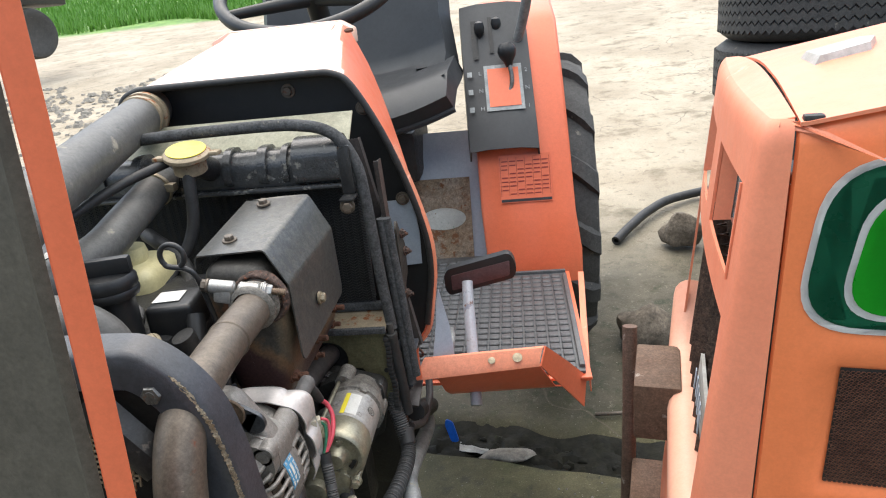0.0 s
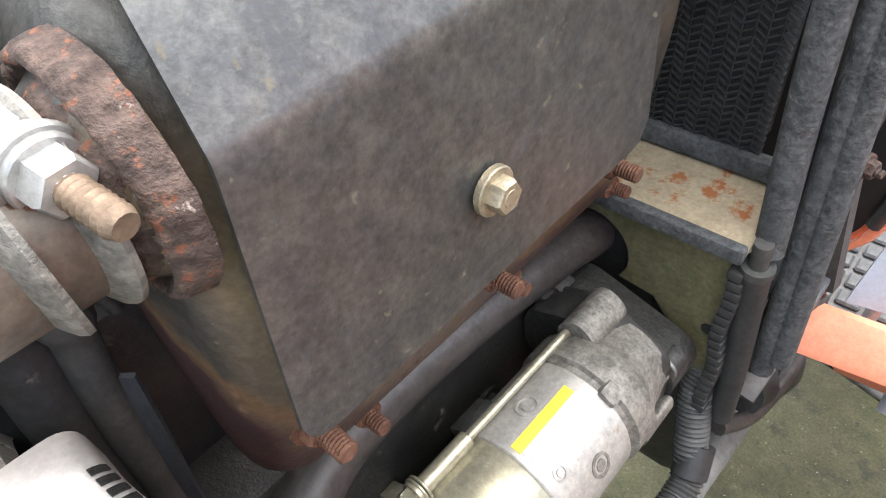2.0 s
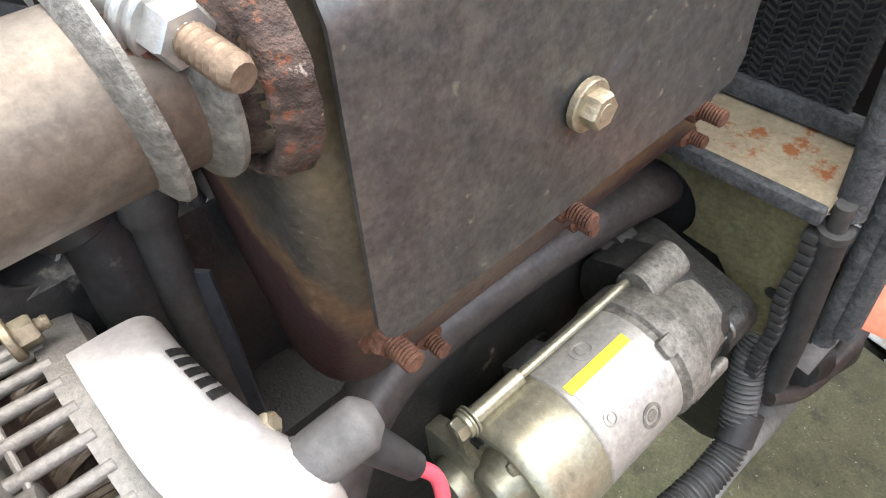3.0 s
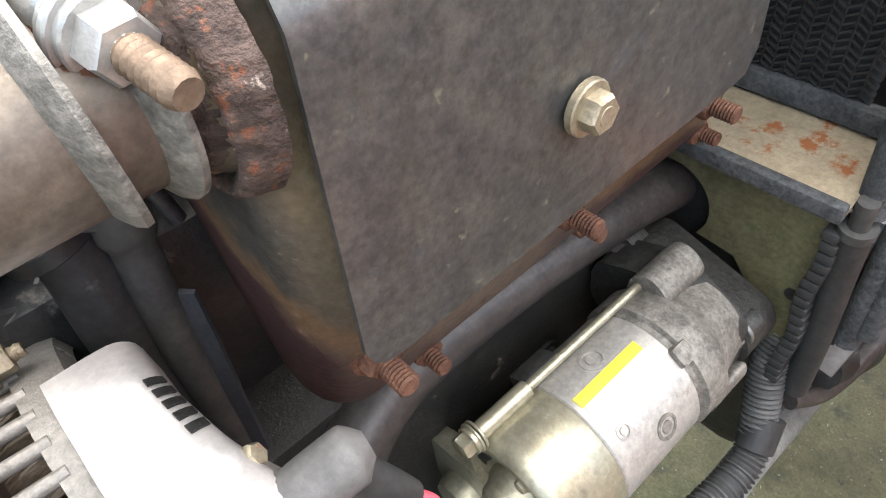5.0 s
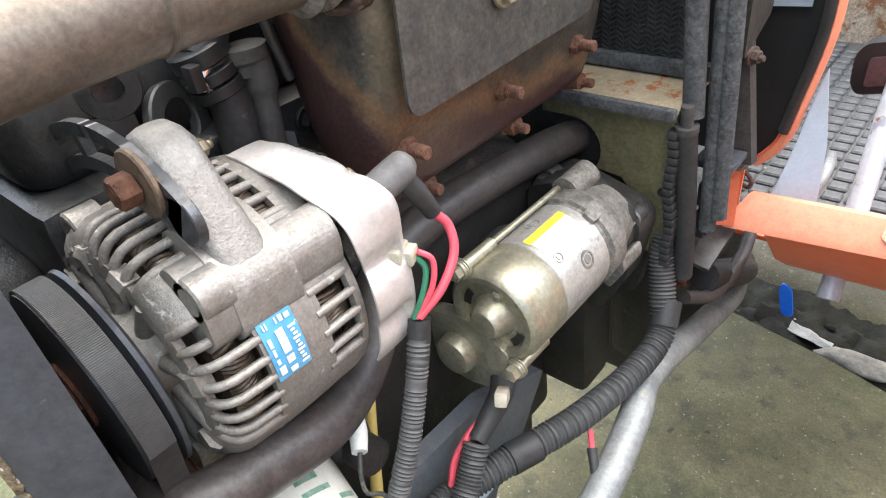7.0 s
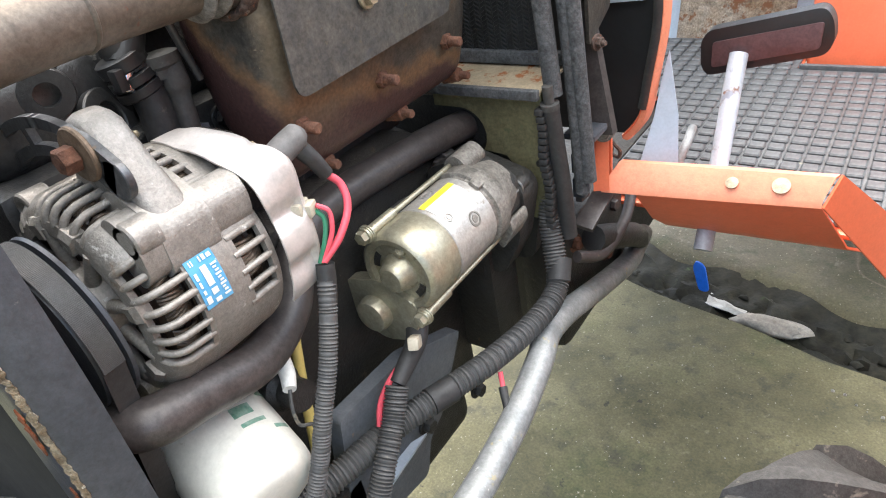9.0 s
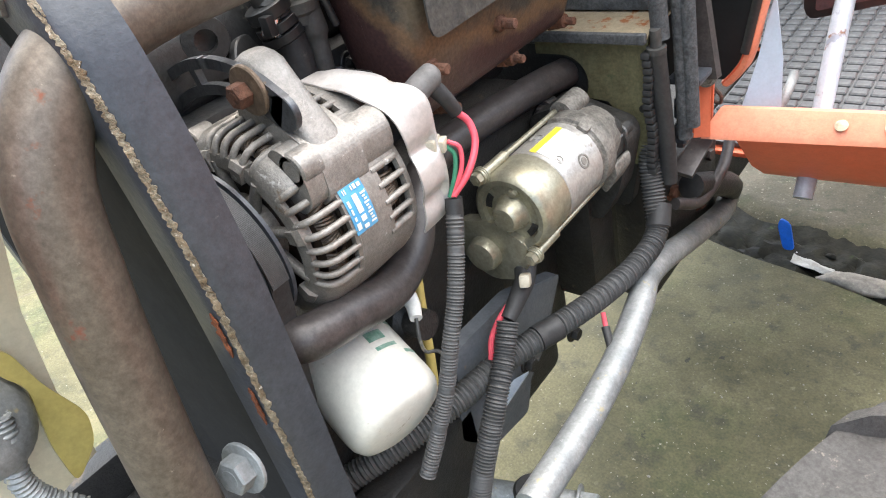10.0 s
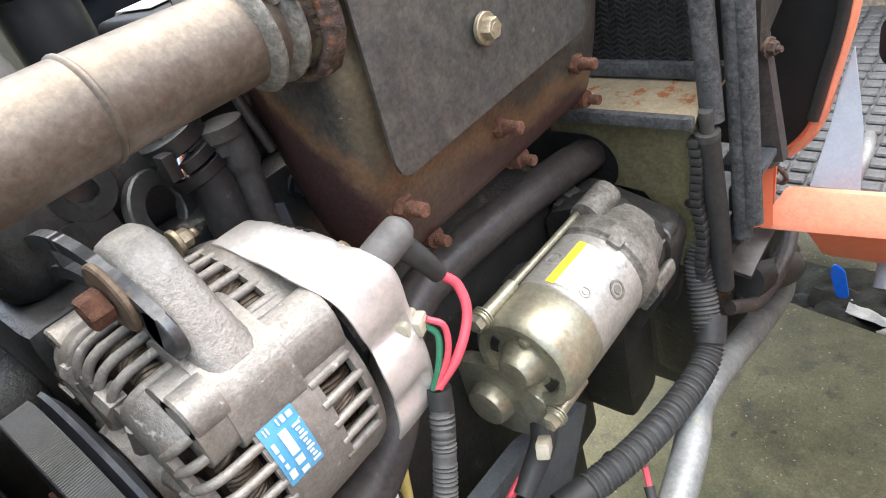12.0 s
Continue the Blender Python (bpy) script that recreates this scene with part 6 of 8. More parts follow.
sup = thing("radiator_support", (-0.1, 0.65, 0.56), "olive plated plate and rust-stained shelf below the radiator", "bracket")
bm = B()
outl = [(0.0055, 0.672), (0.0065, 0.560), (-0.004, 0.553), (-0.018, 0.554), (-0.022, 0.60), (-0.034, 0.615)] + arc((-0.078, 0.632), 0.0255, -35, 90, 10) + [(-0.105, 0.6575), (-0.105, 0.680), (0.0055, 0.680)]
prism(bm, outl, "y", 0.642, 0.646)
plate = part("plate", bm, M_olive, sup)
bm = B()
lathe(bm, [(0.0024, 0), (0.0036, 0), (0.0036, 0.0008), (0.0024, 0.0008)], (-0.0005, 0.6416, 0.611), (0, -1, 0), 14)
part("hole_rim", bm, M_dark, plate)
bm = B()
rows = [[(-0.12, 0.634, 0.678), (0.008, 0.634, 0.678)], [(-0.12, 0.642, 0.681), (0.008, 0.642, 0.681)], [(-0.12, 0.695, 0.683), (0.008, 0.695, 0.683)]]
sheet(bm, rows, 0.002)
part("shelf", bm, M_shelf, sup, "cream shelf with rust stains")
part("seal", box(B(), (-0.056, 0.6335, 0.6775), (0.128, 0.007, 0.009), 0.002), M_foam, sup, "black foam strip")
part("core_seal", box(B(), (-0.055, 0.686, 0.690), (0.13, 0.010, 0.012), 0.003), M_foam, sup, "grey foam strip")

# side column between the radiator and the cowl
col = thing("side_column", (0.03, 0.70, 0.55), "dark sheet metal column with rusty bolts beside the radiator", "bracket")
bm = B()
rows = [[(0.018, 0.672, z), (0.022, 0.672, z), (0.0235, 0.684, z)] for z in (0.56, 0.66, 0.76, 0.85, 0.90)]
rows = [[(x - 0.02 * max(0, z - 0.75), y, z) for x, y, z in r] for r in rows]
sheet(bm, rows, 0.002)
part("web", bm, M_pipe_dark, col)
bm = B()
sheet(bm, [[(0.026 - 0.05 * k, 0.700, 0.615 + 0.31 * k), (0.042 - 0.05 * k, 0.703, 0.615 + 0.31 * k), (0.043 - 0.05 * k, 0.712, 0.615 + 0.31 * k)] for k in (0, 0.3, 0.6, 1.0)], 0.002)
part("strip", bm, M_pipe_dark, col, "narrow dark steel strip")
bm = B()
prism(bm, round_poly([(0.69, 0.70), (0.735, 0.72), (0.74, 0.76), (0.70, 0.81), (0.69, 0.80)], 0.004), "x", 0.026, 0.029)
part("tab", bm, M_muffler, col)
for p in ((0.031, 0.715, 0.785), (0.031, 0.725, 0.755), (0.031, 0.70, 0.70)):
    add_bolt(col, p, (1, -0.3, 0), M_scale, 0.0048, 0.005, stud=0.005)
bm = B()
prism(bm, round_poly([(0.682, 0.80), (0.705, 0.805), (0.712, 0.845), (0.694, 0.842)], 0.004), "x", 0.012, 0.0145, 0.0005)
part("slotted_tab", bm, M_steel, col, "small zinc tab with a slot")
bm = B()
box(bm, (0.024, 0.685, 0.625), (0.03, 0.03, 0.006), 0.002)
box(bm, (0.022, 0.672, 0.60), (0.012, 0.008, 0.02), 0.002)
box(bm, (0.022, 0.672, 0.575), (0.012, 0.008, 0.02), 0.002)
part("lug", bm, M_hoop, col)

# cowl: the orange arch with its black inner face
cowl = thing("cowl", (-0.19, 0.8, 0.58), "orange rear hood cowl with a black inner panel and rubber edge", "cowl")


def cowl_section(y, s):
    top = 1.008 + 0.060 * s
    hw = 0.245 - 0.05 * s
    right = [(-0.19 + hw - 0.036, 0.572), (-0.19 + hw - 0.025, 0.585), (-0.19 + hw - 0.016, 0.602), (-0.19 + hw - 0.008, 0.64), (-0.19 + hw + 0.0025, 0.706), (-0.19 + hw - 0.0025, 0.78), (-0.19 + hw - 0.035, 0.90 + 0.02 * s), (-0.19 + hw - 0.075, 0.985 + 0.045 * s), (-0.19 + hw - 0.100, top - 0.003), (-0.19 + hw - 0.13, top)]
    left = [(-0.38 - x, z) for x, z in right[::-1]]
    out = []
    for x, z in spline2(right) + spline2(left):
        k = min(1.0, max(0.20, 0.20 + 0.80 * (z - 0.70) / 0.29))
        x += math.copysign(0.046 * s * (1 - k), x + 0.19)
        out.append(Vector((x, 0.765 + (y - 0.765) * k + (0.02 * (0.9 - z) / 0.3 if z < 0.9 else 0), z)))
    return out


def spline2(pts):
    return [(p.x, p.z) for p in spline([(x, 0, z) for x, z in pts], 5)]


bm = B()
sheet(bm, [cowl_section(y, s) for y, s in ((0.765, 0.0), (0.80, 0.12), (0.86, 0.35), (0.94, 0.65), (1.02, 0.92), (1.05, 1.0))], 0.002)
skin = part("skin", bm, M_orange, cowl, "orange paint, faded and whitened for sky glare on top", sharp=45)
# Up-facing polygons take the whitened paint, so sky glare is painted by normal.
skin.data.materials.append(M_sky_washed)
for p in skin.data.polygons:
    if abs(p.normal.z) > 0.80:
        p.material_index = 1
bm = B()
edge_pts = [p for p in cowl_section(0.765, 0.0) if p.x > 0 and p.z < 0.90]
sheet(bm, [[p + Vector((0.0, -0.003, 0)), p + Vector((0.0050, -0.003, -0.0015)), p + Vector((0.0072, 0.002, -0.002)), p + Vector((0.0075, 0.012, -0.002))] for p in edge_pts], 0.0015)
part("edge_strip", bm, M_lip, cowl, "thin orange rim of the cowl")
bm = B()
tube(bm, [p for p in cowl_section(0.761, 0.0) if p.z > 0.603 or p.x < 0], 0.0050, 10, smooth=False)
part("edge_rubber", bm, M_rubber, cowl, "black rubber edge")
sec = cowl_section(0.765, 0.0)
bm = B()
pts = [(-0.19 + (p.x + 0.19) * 0.984, p.z - 0.004) for p in sec]
# Below z 0.72 the black panel is an added stand-in for the opening's shade.
top_part = [q for q in pts if q[1] > 0.575]
prism(bm, top_part, "y", 0.790, 0.793)
inner = part("inner_panel", bm, M_plastic, cowl, "black inner panel with hex bolts, extended over the dark opening")
for p in ((-0.016, 0.789, 0.952), (0.026, 0.782, 0.8165), (-0.12, 0.789, 0.985), (-0.33, 0.789, 0.975)):
    add_bolt(inner, p, (0, -1, 0), M_pipe, 0.007, 0.006)
bm = B()
prism(bm, [(-0.335, 1.03), (-0.335, 1.055), (-0.30, 1.07), (-0.10, 1.07), (-0.075, 1.055), (-0.075, 1.03)], "y", 1.05, 1.09, 0.004)
part("dash_back", bm, M_sky_washed, cowl)
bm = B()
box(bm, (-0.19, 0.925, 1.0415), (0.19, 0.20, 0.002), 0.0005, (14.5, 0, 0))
part("top_panel", bm, M_sky_washed, cowl, "faded top panel with sky glare in its colour")
for p in ((-0.06, 0.96, 1.052), (-0.30, 0.90, 1.033)):
    lathe(b2 := B(), [(0.0075, 0), (0.0075, 0.0035), (0.006, 0.004), (0.001, 0.002)], p, (0, -0.25, 1), 20)
    part("grommet", b2, M_rust, cowl)
bm = B()
sheet(bm, [[(-0.03, 0.784, 0.812), (0.041, 0.784, 0.815)], [(-0.015, 0.785, 0.76), (0.045, 0.785, 0.76)], [(0.0, 0.786, 0.708), (0.043, 0.786, 0.711)]], 0.002)
part("side_sheet", bm, M_grey_sheet, cowl, "blue-grey side sheet")

bm = B()
prism(bm, round_poly([(0.010, 0.545), (0.030, 0.545), (0.031, 0.600), (0.028, 0.622), (0.020, 0.620), (0.014, 0.600)], 0.004), "y", 0.7265, 0.7290, 0.0008)
tab = part("hinge_tab", bm, M_orange, cowl, "orange painted hinge tab")
add_bolt(tab, (0.0270, 0.7262, 0.608), (0.3, -1, 0), M_steel, 0.0056, 0.006, label="dull zinc bolt")
bm = B()
tube(bm, [(0.024, 0.738, 0.594), (0.031, 0.734, 0.590), (0.035, 0.737, 0.582), (0.033, 0.738, 0.575), (0.026, 0.738, 0.578), (0.028, 0.736, 0.586)], 0.0019, 8)
part("spring_clip", bm, M_scale, tab, "rusty bent spring clip")

# steering wheel, seat, console
stw = thing("steering_column", (-0.24, 1.25, 0.95), "black steering column with a plastic wheel behind the cowl", "steering column")
bm = B()
cw, ax = Vector((-0.20, 1.27, 1.15)), Vector((0, -0.5, 0.86)).normalized()
_, u1, u2 = axis_frame(ax)
rimp = [cw + (u1 * math.cos(2 * math.pi * k / 24) + u2 * math.sin(2 * math.pi * k / 24)) * 0.185 for k in range(25)]
tube(bm, rimp, 0.0135, 14, per=3)
whl = part("steering_wheel", bm, M_plastic, stw, "black plastic wheel rim")
for a in (35, 145, 270):
    e = cw + (u1 * math.cos(radians(a)) + u2 * math.sin(radians(a))) * 0.18
    part("spoke", tube(B(), [cw - ax * 0.04, cw.lerp(e, 0.5) - ax * 0.02, e], lambda t: 0.016 - 0.006 * t, 10), M_plastic, whl)
part("column", cyl(B(), cw - ax * 0.20, cw - ax * 0.03, 0.022), M_plastic, stw)

seat = thing("tractor_seat", (-0.17, 1.5, 0.78), "black vinyl tractor seat with a moulded cushion", "seat")
bm = B()
rows = []
for j in range(15):
    v = j / 14
    row = []
    for i in range(17):
        u = i / 16 * 2 - 1
        w = 0.265 * (0.90 + 0.10 * math.sin(math.pi * min(1, v * 1.3 + 0.15)))
        if v < 0.5:
            y = 1.335 + 0.26 * (v / 0.5)
            z = 0.842 + 0.05 * u * u + 0.04 * (v / 0.5) - 0.035 * max(0, 1 - v / 0.10) ** 2
        else:
            k = (v - 0.5) / 0.5
            y = 1.595 + 0.08 * k + 0.03 * math.sin(k * 2)
            z = 0.89 + 0.05 * u * u + 0.36 * k
        y -= (0.06 * u * u) * (v > 0.4)
        row.append((-0.185 + w * u, y, z))
    rows.append(row)
sheet(bm, rows, 0.05)
part("cushion", bm, M_vinyl, seat, sharp=70)
bm = B()
tube(bm, [rows[0][i] for i in range(0, 17, 2)], 0.008, 8)
part("piping", bm, M_vinyl, seat)
part("base", box(B(), (-0.16, 1.52, 0.74), (0.24, 0.26, 0.13), 0.02), M_dark, seat)

# fender, console, rear tyre
fen = thing("fender", (0.22, 1.5, 0.45), "orange rear fender with a printed table decal", "fender")
bm = B()
F = lambda k: [(0.112, 1.318 - 0.0, 0.43), (0.112, 1.318, 0.512), (0.106, 1.345, 0.60), (0.103, 1.40, 0.75), (0.10, 1.48, 0.90), (0.11, 1.57, 1.02), (0.12, 1.72, 1.07), (0.12, 1.95, 1.04)][k]
rows = []
for k in range(8):
    x, y, z = F(k)
    xr = 0.335 if k < 2 else 0.335 - 0.005 * k
    rows.append([(x - 0.004, y + 0.05, z - 0.01), (x, y + 0.006, z), (x + 0.006, y, z + 0.002), (x + 0.5 * (xr - x), y - 0.003, z + 0.002), (xr - 0.008, y, z + 0.001), (xr, y + 0.006, z - 0.003), (xr + 0.002, y + 0.05, z - 0.02)])
sheet(bm, rows, 0.003)
fskin = part("skin", bm, M_orange, fen, sharp=50)
# decal on the sloping face
def fpt(u, v):
    y0, z0 = 1.352 + 0.001, 0.6085
    return Vector((0.152 + 0.122 * u, 1.3485 + 0.0385 * v, 0.625 + 0.105 * v))
qd = [fpt(0, 0), fpt(1, 0), fpt(1, 1), fpt(0, 1)]
M_decal = mat("printed_orange_decal", (0.76, 0.175, 0.08), (0.70, 0.15, 0.07), 0.42, scale=30, grain=0.06, bump=0.02)
dec = plate_label("decal", qd, M_decal, fskin, 0.0012, "table of printed rows")
for r_ in range(9):
    for c_ in range(6):
        if (r_ * 7 + c_ * 3) % 5 == 0:
            continue
        w0, v0 = 0.05 + c_ * 0.155, 0.17 + r_ * 0.086
        bq = [fpt(w0, v0), fpt(w0 + 0.115, v0), fpt(w0 + 0.115, v0 + 0.024), fpt(w0, v0 + 0.024)]
        plate_label("print_bar", bq, M_print, fskin, 0.0019)
for c_ in range(7):
    plate_label("table_line", [fpt(0.025 + c_ * 0.156, 0.14), fpt(0.031 + c_ * 0.156, 0.14), fpt(0.031 + c_ * 0.156, 0.95), fpt(0.025 + c_ * 0.156, 0.95)], M_print, fskin, 0.0019)
bq = [fpt(0.02, 0.02), fpt(0.98, 0.02), fpt(0.98, 0.075), fpt(0.02, 0.075)]
plate_label("print_bar", bq, M_blk, fskin, 0.0019)

con = thing("lever_console", (0.17, 1.5, 0.78), "dark grey plastic shift console with lettered gate on the fender", "console")
bm = B()
def cpt(u, v, h=0.0):
    return Vector((0.088 + 0.158 * u - 0.012 * v, 1.405 + 0.20 * v - 0.6 * h, 0.800 + 0.265 * v + 0.55 * h))
rows = [[cpt(-0.03, v, -0.03), cpt(0, v, 0.02), cpt(0.25, v, 0.03), cpt(0.5, v, 0.031), cpt(0.75, v, 0.03), cpt(1.0, v, 0.02), cpt(1.02, v, -0.03)] for v in (-0.20, -0.02, 0.06, 0.3, 0.6, 0.95)]
rows[0] = [p + Vector((0, 0.01, -0.01)) for p in rows[0]]
sheet(bm, rows, 0.004)
cbody = part("body", bm, M_panel_plastic, con, sharp=40)
gate = [cpt(u, v, 0.0335) for u, v in ((0.30, 0.06), (0.86, 0.06), (0.86, 0.42), (0.30, 0.42))]
plate_label("gate_frame", gate, M_galv, cbody, 0.001)
gate = [cpt(u, v, 0.0345) for u, v in ((0.35, 0.09), (0.81, 0.09), (0.81, 0.39), (0.35, 0.39))]
plate_label("gate_opening", gate, M_orange, cbody, 0.0015)
slot = [cpt(u, v, 0.0335) for u, v in ((0.16, 0.48), (0.24, 0.48), (0.24, 0.80), (0.16, 0.80))]
plate_label("lever_slot", slot, M_dark, cbody, 0.001)
slot = [cpt(u, v, 0.0335) for u, v in ((0.42, 0.52), (0.48, 0.52), (0.48, 0.82), (0.42, 0.82))]
plate_label("lever_slot", slot, M_dark, cbody, 0.001)


def gate_text(txt, u, v, size):
    cu = bpy.data.curves.new("letter", "FONT")
    cu.body, cu.size, cu.extrude, cu.align_x, cu.align_y = txt, size, 0.0003, "CENTER", "CENTER"
    tmp = bpy.data.objects.new("letter", cu)
    me = bpy.data.meshes.new_from_object(tmp)
    bpy.data.objects.remove(tmp)
    o = cpt(u, v, 0.0345)
    ex = (cpt(u + 0.1, v, 0.0345) - o).normalized()
    ey = (cpt(u, v + 0.1, 0.0345) - o).normalized()
    ez = ex.cross(ey).normalized()
    m = Matrix((ex, ey, ez)).transposed().to_4x4()
    m.translation = o + ez * 0.0012 - base_of(con)
    me.transform(m)
    me.materials.append(M_galv)
    ob = new("letter", me)
    ob.parent = cbody


for txt, u, v in (("L", 0.24, 0.36), ("N", 0.24, 0.22), ("H", 0.24, 0.08), ("2", 0.92, 0.36), ("N", 0.92, 0.22), ("1", 0.92, 0.08)):
    gate_text(txt, u, v, 0.014)
for v in (0.36, 0.22, 0.08):
    plate_label("print_bar", [cpt(0.05, v - 0.02, 0.0335), cpt(0.12, v - 0.02, 0.0335), cpt(0.12, v + 0.02, 0.0335), cpt(0.05, v + 0.02, 0.0335)], M_galv, cbody, 0.001)
lev = thing("gear_lever", (0.185, 1.46, 0.87), "steel gear lever with a black knob", "lever")
part("rod", tube(B(), [(0.170, 1.425, 0.865), (0.190, 1.43, 0.875), (0.196, 1.435, 0.90), (0.192, 1.445, 0.935)], 0.005, 10), M_steel, lev)
bm = B()
lathe(bm, [(0.007, 0), (0.011, 0.012), (0.019, 0.024), (0.022, 0.036), (0.020, 0.046), (0.013, 0.054), (0.002, 0.056)], (0.1915, 1.446, 0.925), (-0.1, 0.1, 1), 24)
part("knob", bm, M_plastic, lev)
for x, y, z in ((0.125, 1.52, 1.00), (0.165, 1.54, 1.005)):
    l2 = thing("small_lever", (x, y, z - 0.07), "slim black lever with a ball knob", "lever", group="console levers")
    part("rod", cyl(B(), (x, y + 0.01, z - 0.08), (x, y, z), 0.004), M_plastic, l2)
    bm = B()
    lathe(bm, [(0.005, 0), (0.011, 0.008), (0.013, 0.02), (0.010, 0.032), (0.002, 0.036)], (x, y, z - 0.005), (0, 0, 1), 20)
    part("knob", bm, M_plastic, l2)
hb = hose("hand_brake_lever", [(0.215, 1.52, 0.98), (0.228, 1.50, 1.02), (0.24, 1.47, 1.07), (0.245, 1.45, 1.12)], 0.012, M_galv, "grey curved hand lever beside the console", "lever")



def lug_tyre(name, c, r, w, rim_r, lugs, label, axis=(1, 0, 0), group=""):
    """A farm tyre: carcass with slanted lugs on the tread, and a plain rim."""
    ob = thing(name, (c[0], c[1], c[2] - r), label, "tyre", group)
    d = Vector(axis)
    p0 = Vector(c) - d * (w / 2)
    bm = B()
    lathe(bm, [(rim_r, w * 0.12), (rim_r + 0.02, 0.0 + w * 0.06), (r * 0.82, 0), (r * 0.92, w * 0.03), (r - 0.02, w * 0.15), (r - 0.012, w * 0.5), (r - 0.02, w * 0.85), (r * 0.92, w * 0.97), (r * 0.82, w), (rim_r + 0.02, w * 0.94), (rim_r, w * 0.88)], p0, d, 56, close=False)
    part("carcass", bm, M_tyre, ob)
    _, u, v = axis_frame(d)
    for side in (0, 1):
        for k in range(lugs):
            a0 = 2 * math.pi * (k + 0.5 * side) / lugs
            bm = B()
            rowsA = []
            for i in range(6):
                s = i / 5
                h = w * (0.5 - 0.02 - s * 0.47) if side == 0 else w * (0.52 + s * 0.47)
                a = a0 + 0.30 * s * (12 / lugs)
                rr = r - 0.030 * max(0, s - 0.75) * 4 * (r / 0.45)
                t = 0.030 * r / 0.45 * (1 + 0.4 * s)
                rad_ = u * math.cos(a) + v * math.sin(a)
                tan_ = -u * math.sin(a) + v * math.cos(a)
                o = p0 + d * h
                rowsA.append([o + rad_ * (rr - 0.03) - tan_ * t, o + rad_ * rr - tan_ * t * 0.6, o + rad_ * rr + tan_ * t * 0.6, o + rad_ * (rr - 0.03) + tan_ * t])
            g = [[bm.verts.new(q) for q in row] for row in rowsA]
            for i in range(5):
                for j in range(3):
                    bm.faces.new((g[i][j], g[i][j + 1], g[i + 1][j + 1], g[i + 1][j]))
            bm.faces.new(g[0]), bm.faces.new(g[-1][::-1])
            part("lug", bm, M_tyre, ob)
    return ob


rt = lug_tyre("farm_tyre", (0.268, 1.86, 0.475), 0.435, 0.26, 0.22, 16, "large black rear farm tyre with slanted lugs")
ft = lug_tyre("farm_tyre", (0.268, 0.468, 0.226), 0.226, 0.165, 0.115, 9, "dusty grey front farm tyre with worn lugs", axis=Vector((0.93, -0.37, 0)).normalized())

# step with mat, lip and pedal
stp = thing("footstep", (0.15, 1.0, 0.42), "orange sheet metal footstep with a raised front lip", "footstep")
bm = B()
box(bm, (0.135, 1.06, 0.466), (0.33, 0.46, 0.006), 0.002)
box(bm, (-0.030, 1.275, 0.4655), (0.28, 0.27, 0.005), 0.001)
part("floor", bm, M_orange, stp)
bm = B()
sheet(bm, [[(0.026, 0.709, 0.550), (0.118, 0.722, 0.550), (0.212, 0.736, 0.550)], [(0.026, 0.711, 0.556), (0.118, 0.724, 0.556), (0.212, 0.738, 0.556)], [(0.036, 0.733, 0.573), (0.12, 0.742, 0.573), (0.218, 0.752, 0.573)], [(0.038, 0.738, 0.573), (0.12, 0.748, 0.573), (0.220, 0.758, 0.573)]], 0.0025)
lip = part("lip", bm, M_lip, stp, "bleached front lip")
bm = B()
sheet(bm, [[(0.055, 0.722, 0.549), (0.212, 0.742, 0.549)], [(0.060, 0.760, 0.50), (0.235, 0.778, 0.49)], [(0.062, 0.80, 0.468), (0.25, 0.82, 0.462)]], 0.0025)
part("apron", bm, M_orange, stp)
bm = B()
sheet(bm, [[(0.212, 0.736, 0.551), (0.221, 0.756, 0.574)], [(0.245, 0.782, 0.485), (0.256, 0.80, 0.52)], [(0.283, 0.830, 0.412), (0.290, 0.85, 0.46)]], 0.0025)
part("cheek", bm, M_orange, stp)
bm = B()
sheet(bm, [[(0.286, 0.845, 0.455), (0.298, 0.845, 0.455), (0.300, 0.847, 0.43)], [(0.318, 1.26, 0.478), (0.330, 1.26, 0.478), (0.332, 1.26, 0.45)]], 0.0025)
part("side_rail", bm, M_orange_pale, stp)
for p in ((0.140, 0.7325, 0.5655), (0.179, 0.7385, 0.5655)):
    lathe(b2 := B(), [(0.0075 if p[0] > 0.15 else 0.0055, 0), (0.0075 if p[0] > 0.15 else 0.0055, 0.001), (0.002, 0.0016)], Vector(p), (0.0, -0.6, 0.75), 20)
    part("plug", b2, M_gold, lip)
bm = B()
sheet(bm, [[(0.020, 0.706, 0.553), (0.034, 0.712, 0.553)], [(0.020, 0.712, 0.59), (0.032, 0.716, 0.595)], [(0.024, 0.716, 0.622), (0.032, 0.718, 0.622)]], 0.003)
br = part("upright", bm, M_orange, stp)
add_bolt(br, (0.029, 0.713, 0.612), (0.4, -1, 0.1), M_steel, 0.0065, 0.006)
bm = B()
sheet(bm, [[(0.046, 0.762, 0.56), (0.078, 0.780, 0.55)], [(0.052, 0.785, 0.60), (0.074, 0.79, 0.60)], [(0.055, 0.80, 0.635), (0.061, 0.80, 0.66)]], 0.002)
part("gusset", bm, M_grey_sheet, stp, "blue-grey gusset")

mt = thing("floor_mat", (0.13, 1.05, 0.469), "black rubber floor mat with raised oblong studs", "mat")
bm = B()
box(bm, (0.128, 1.055, 0.473), (0.325, 0.43, 0.006), 0.002)
box(bm, (-0.030, 1.270, 0.4727), (0.275, 0.262, 0.0055), 0.002)
part("sheet", bm, M_mat, mt)
part("raised_edge", box(B(), (0.286, 1.05, 0.477), (0.010, 0.40, 0.012), 0.003), M_mat, mt)
part("raised_edge", box(B(), (0.200, 1.268, 0.477), (0.180, 0.010, 0.012), 0.003), M_mat, mt)
bm = B()
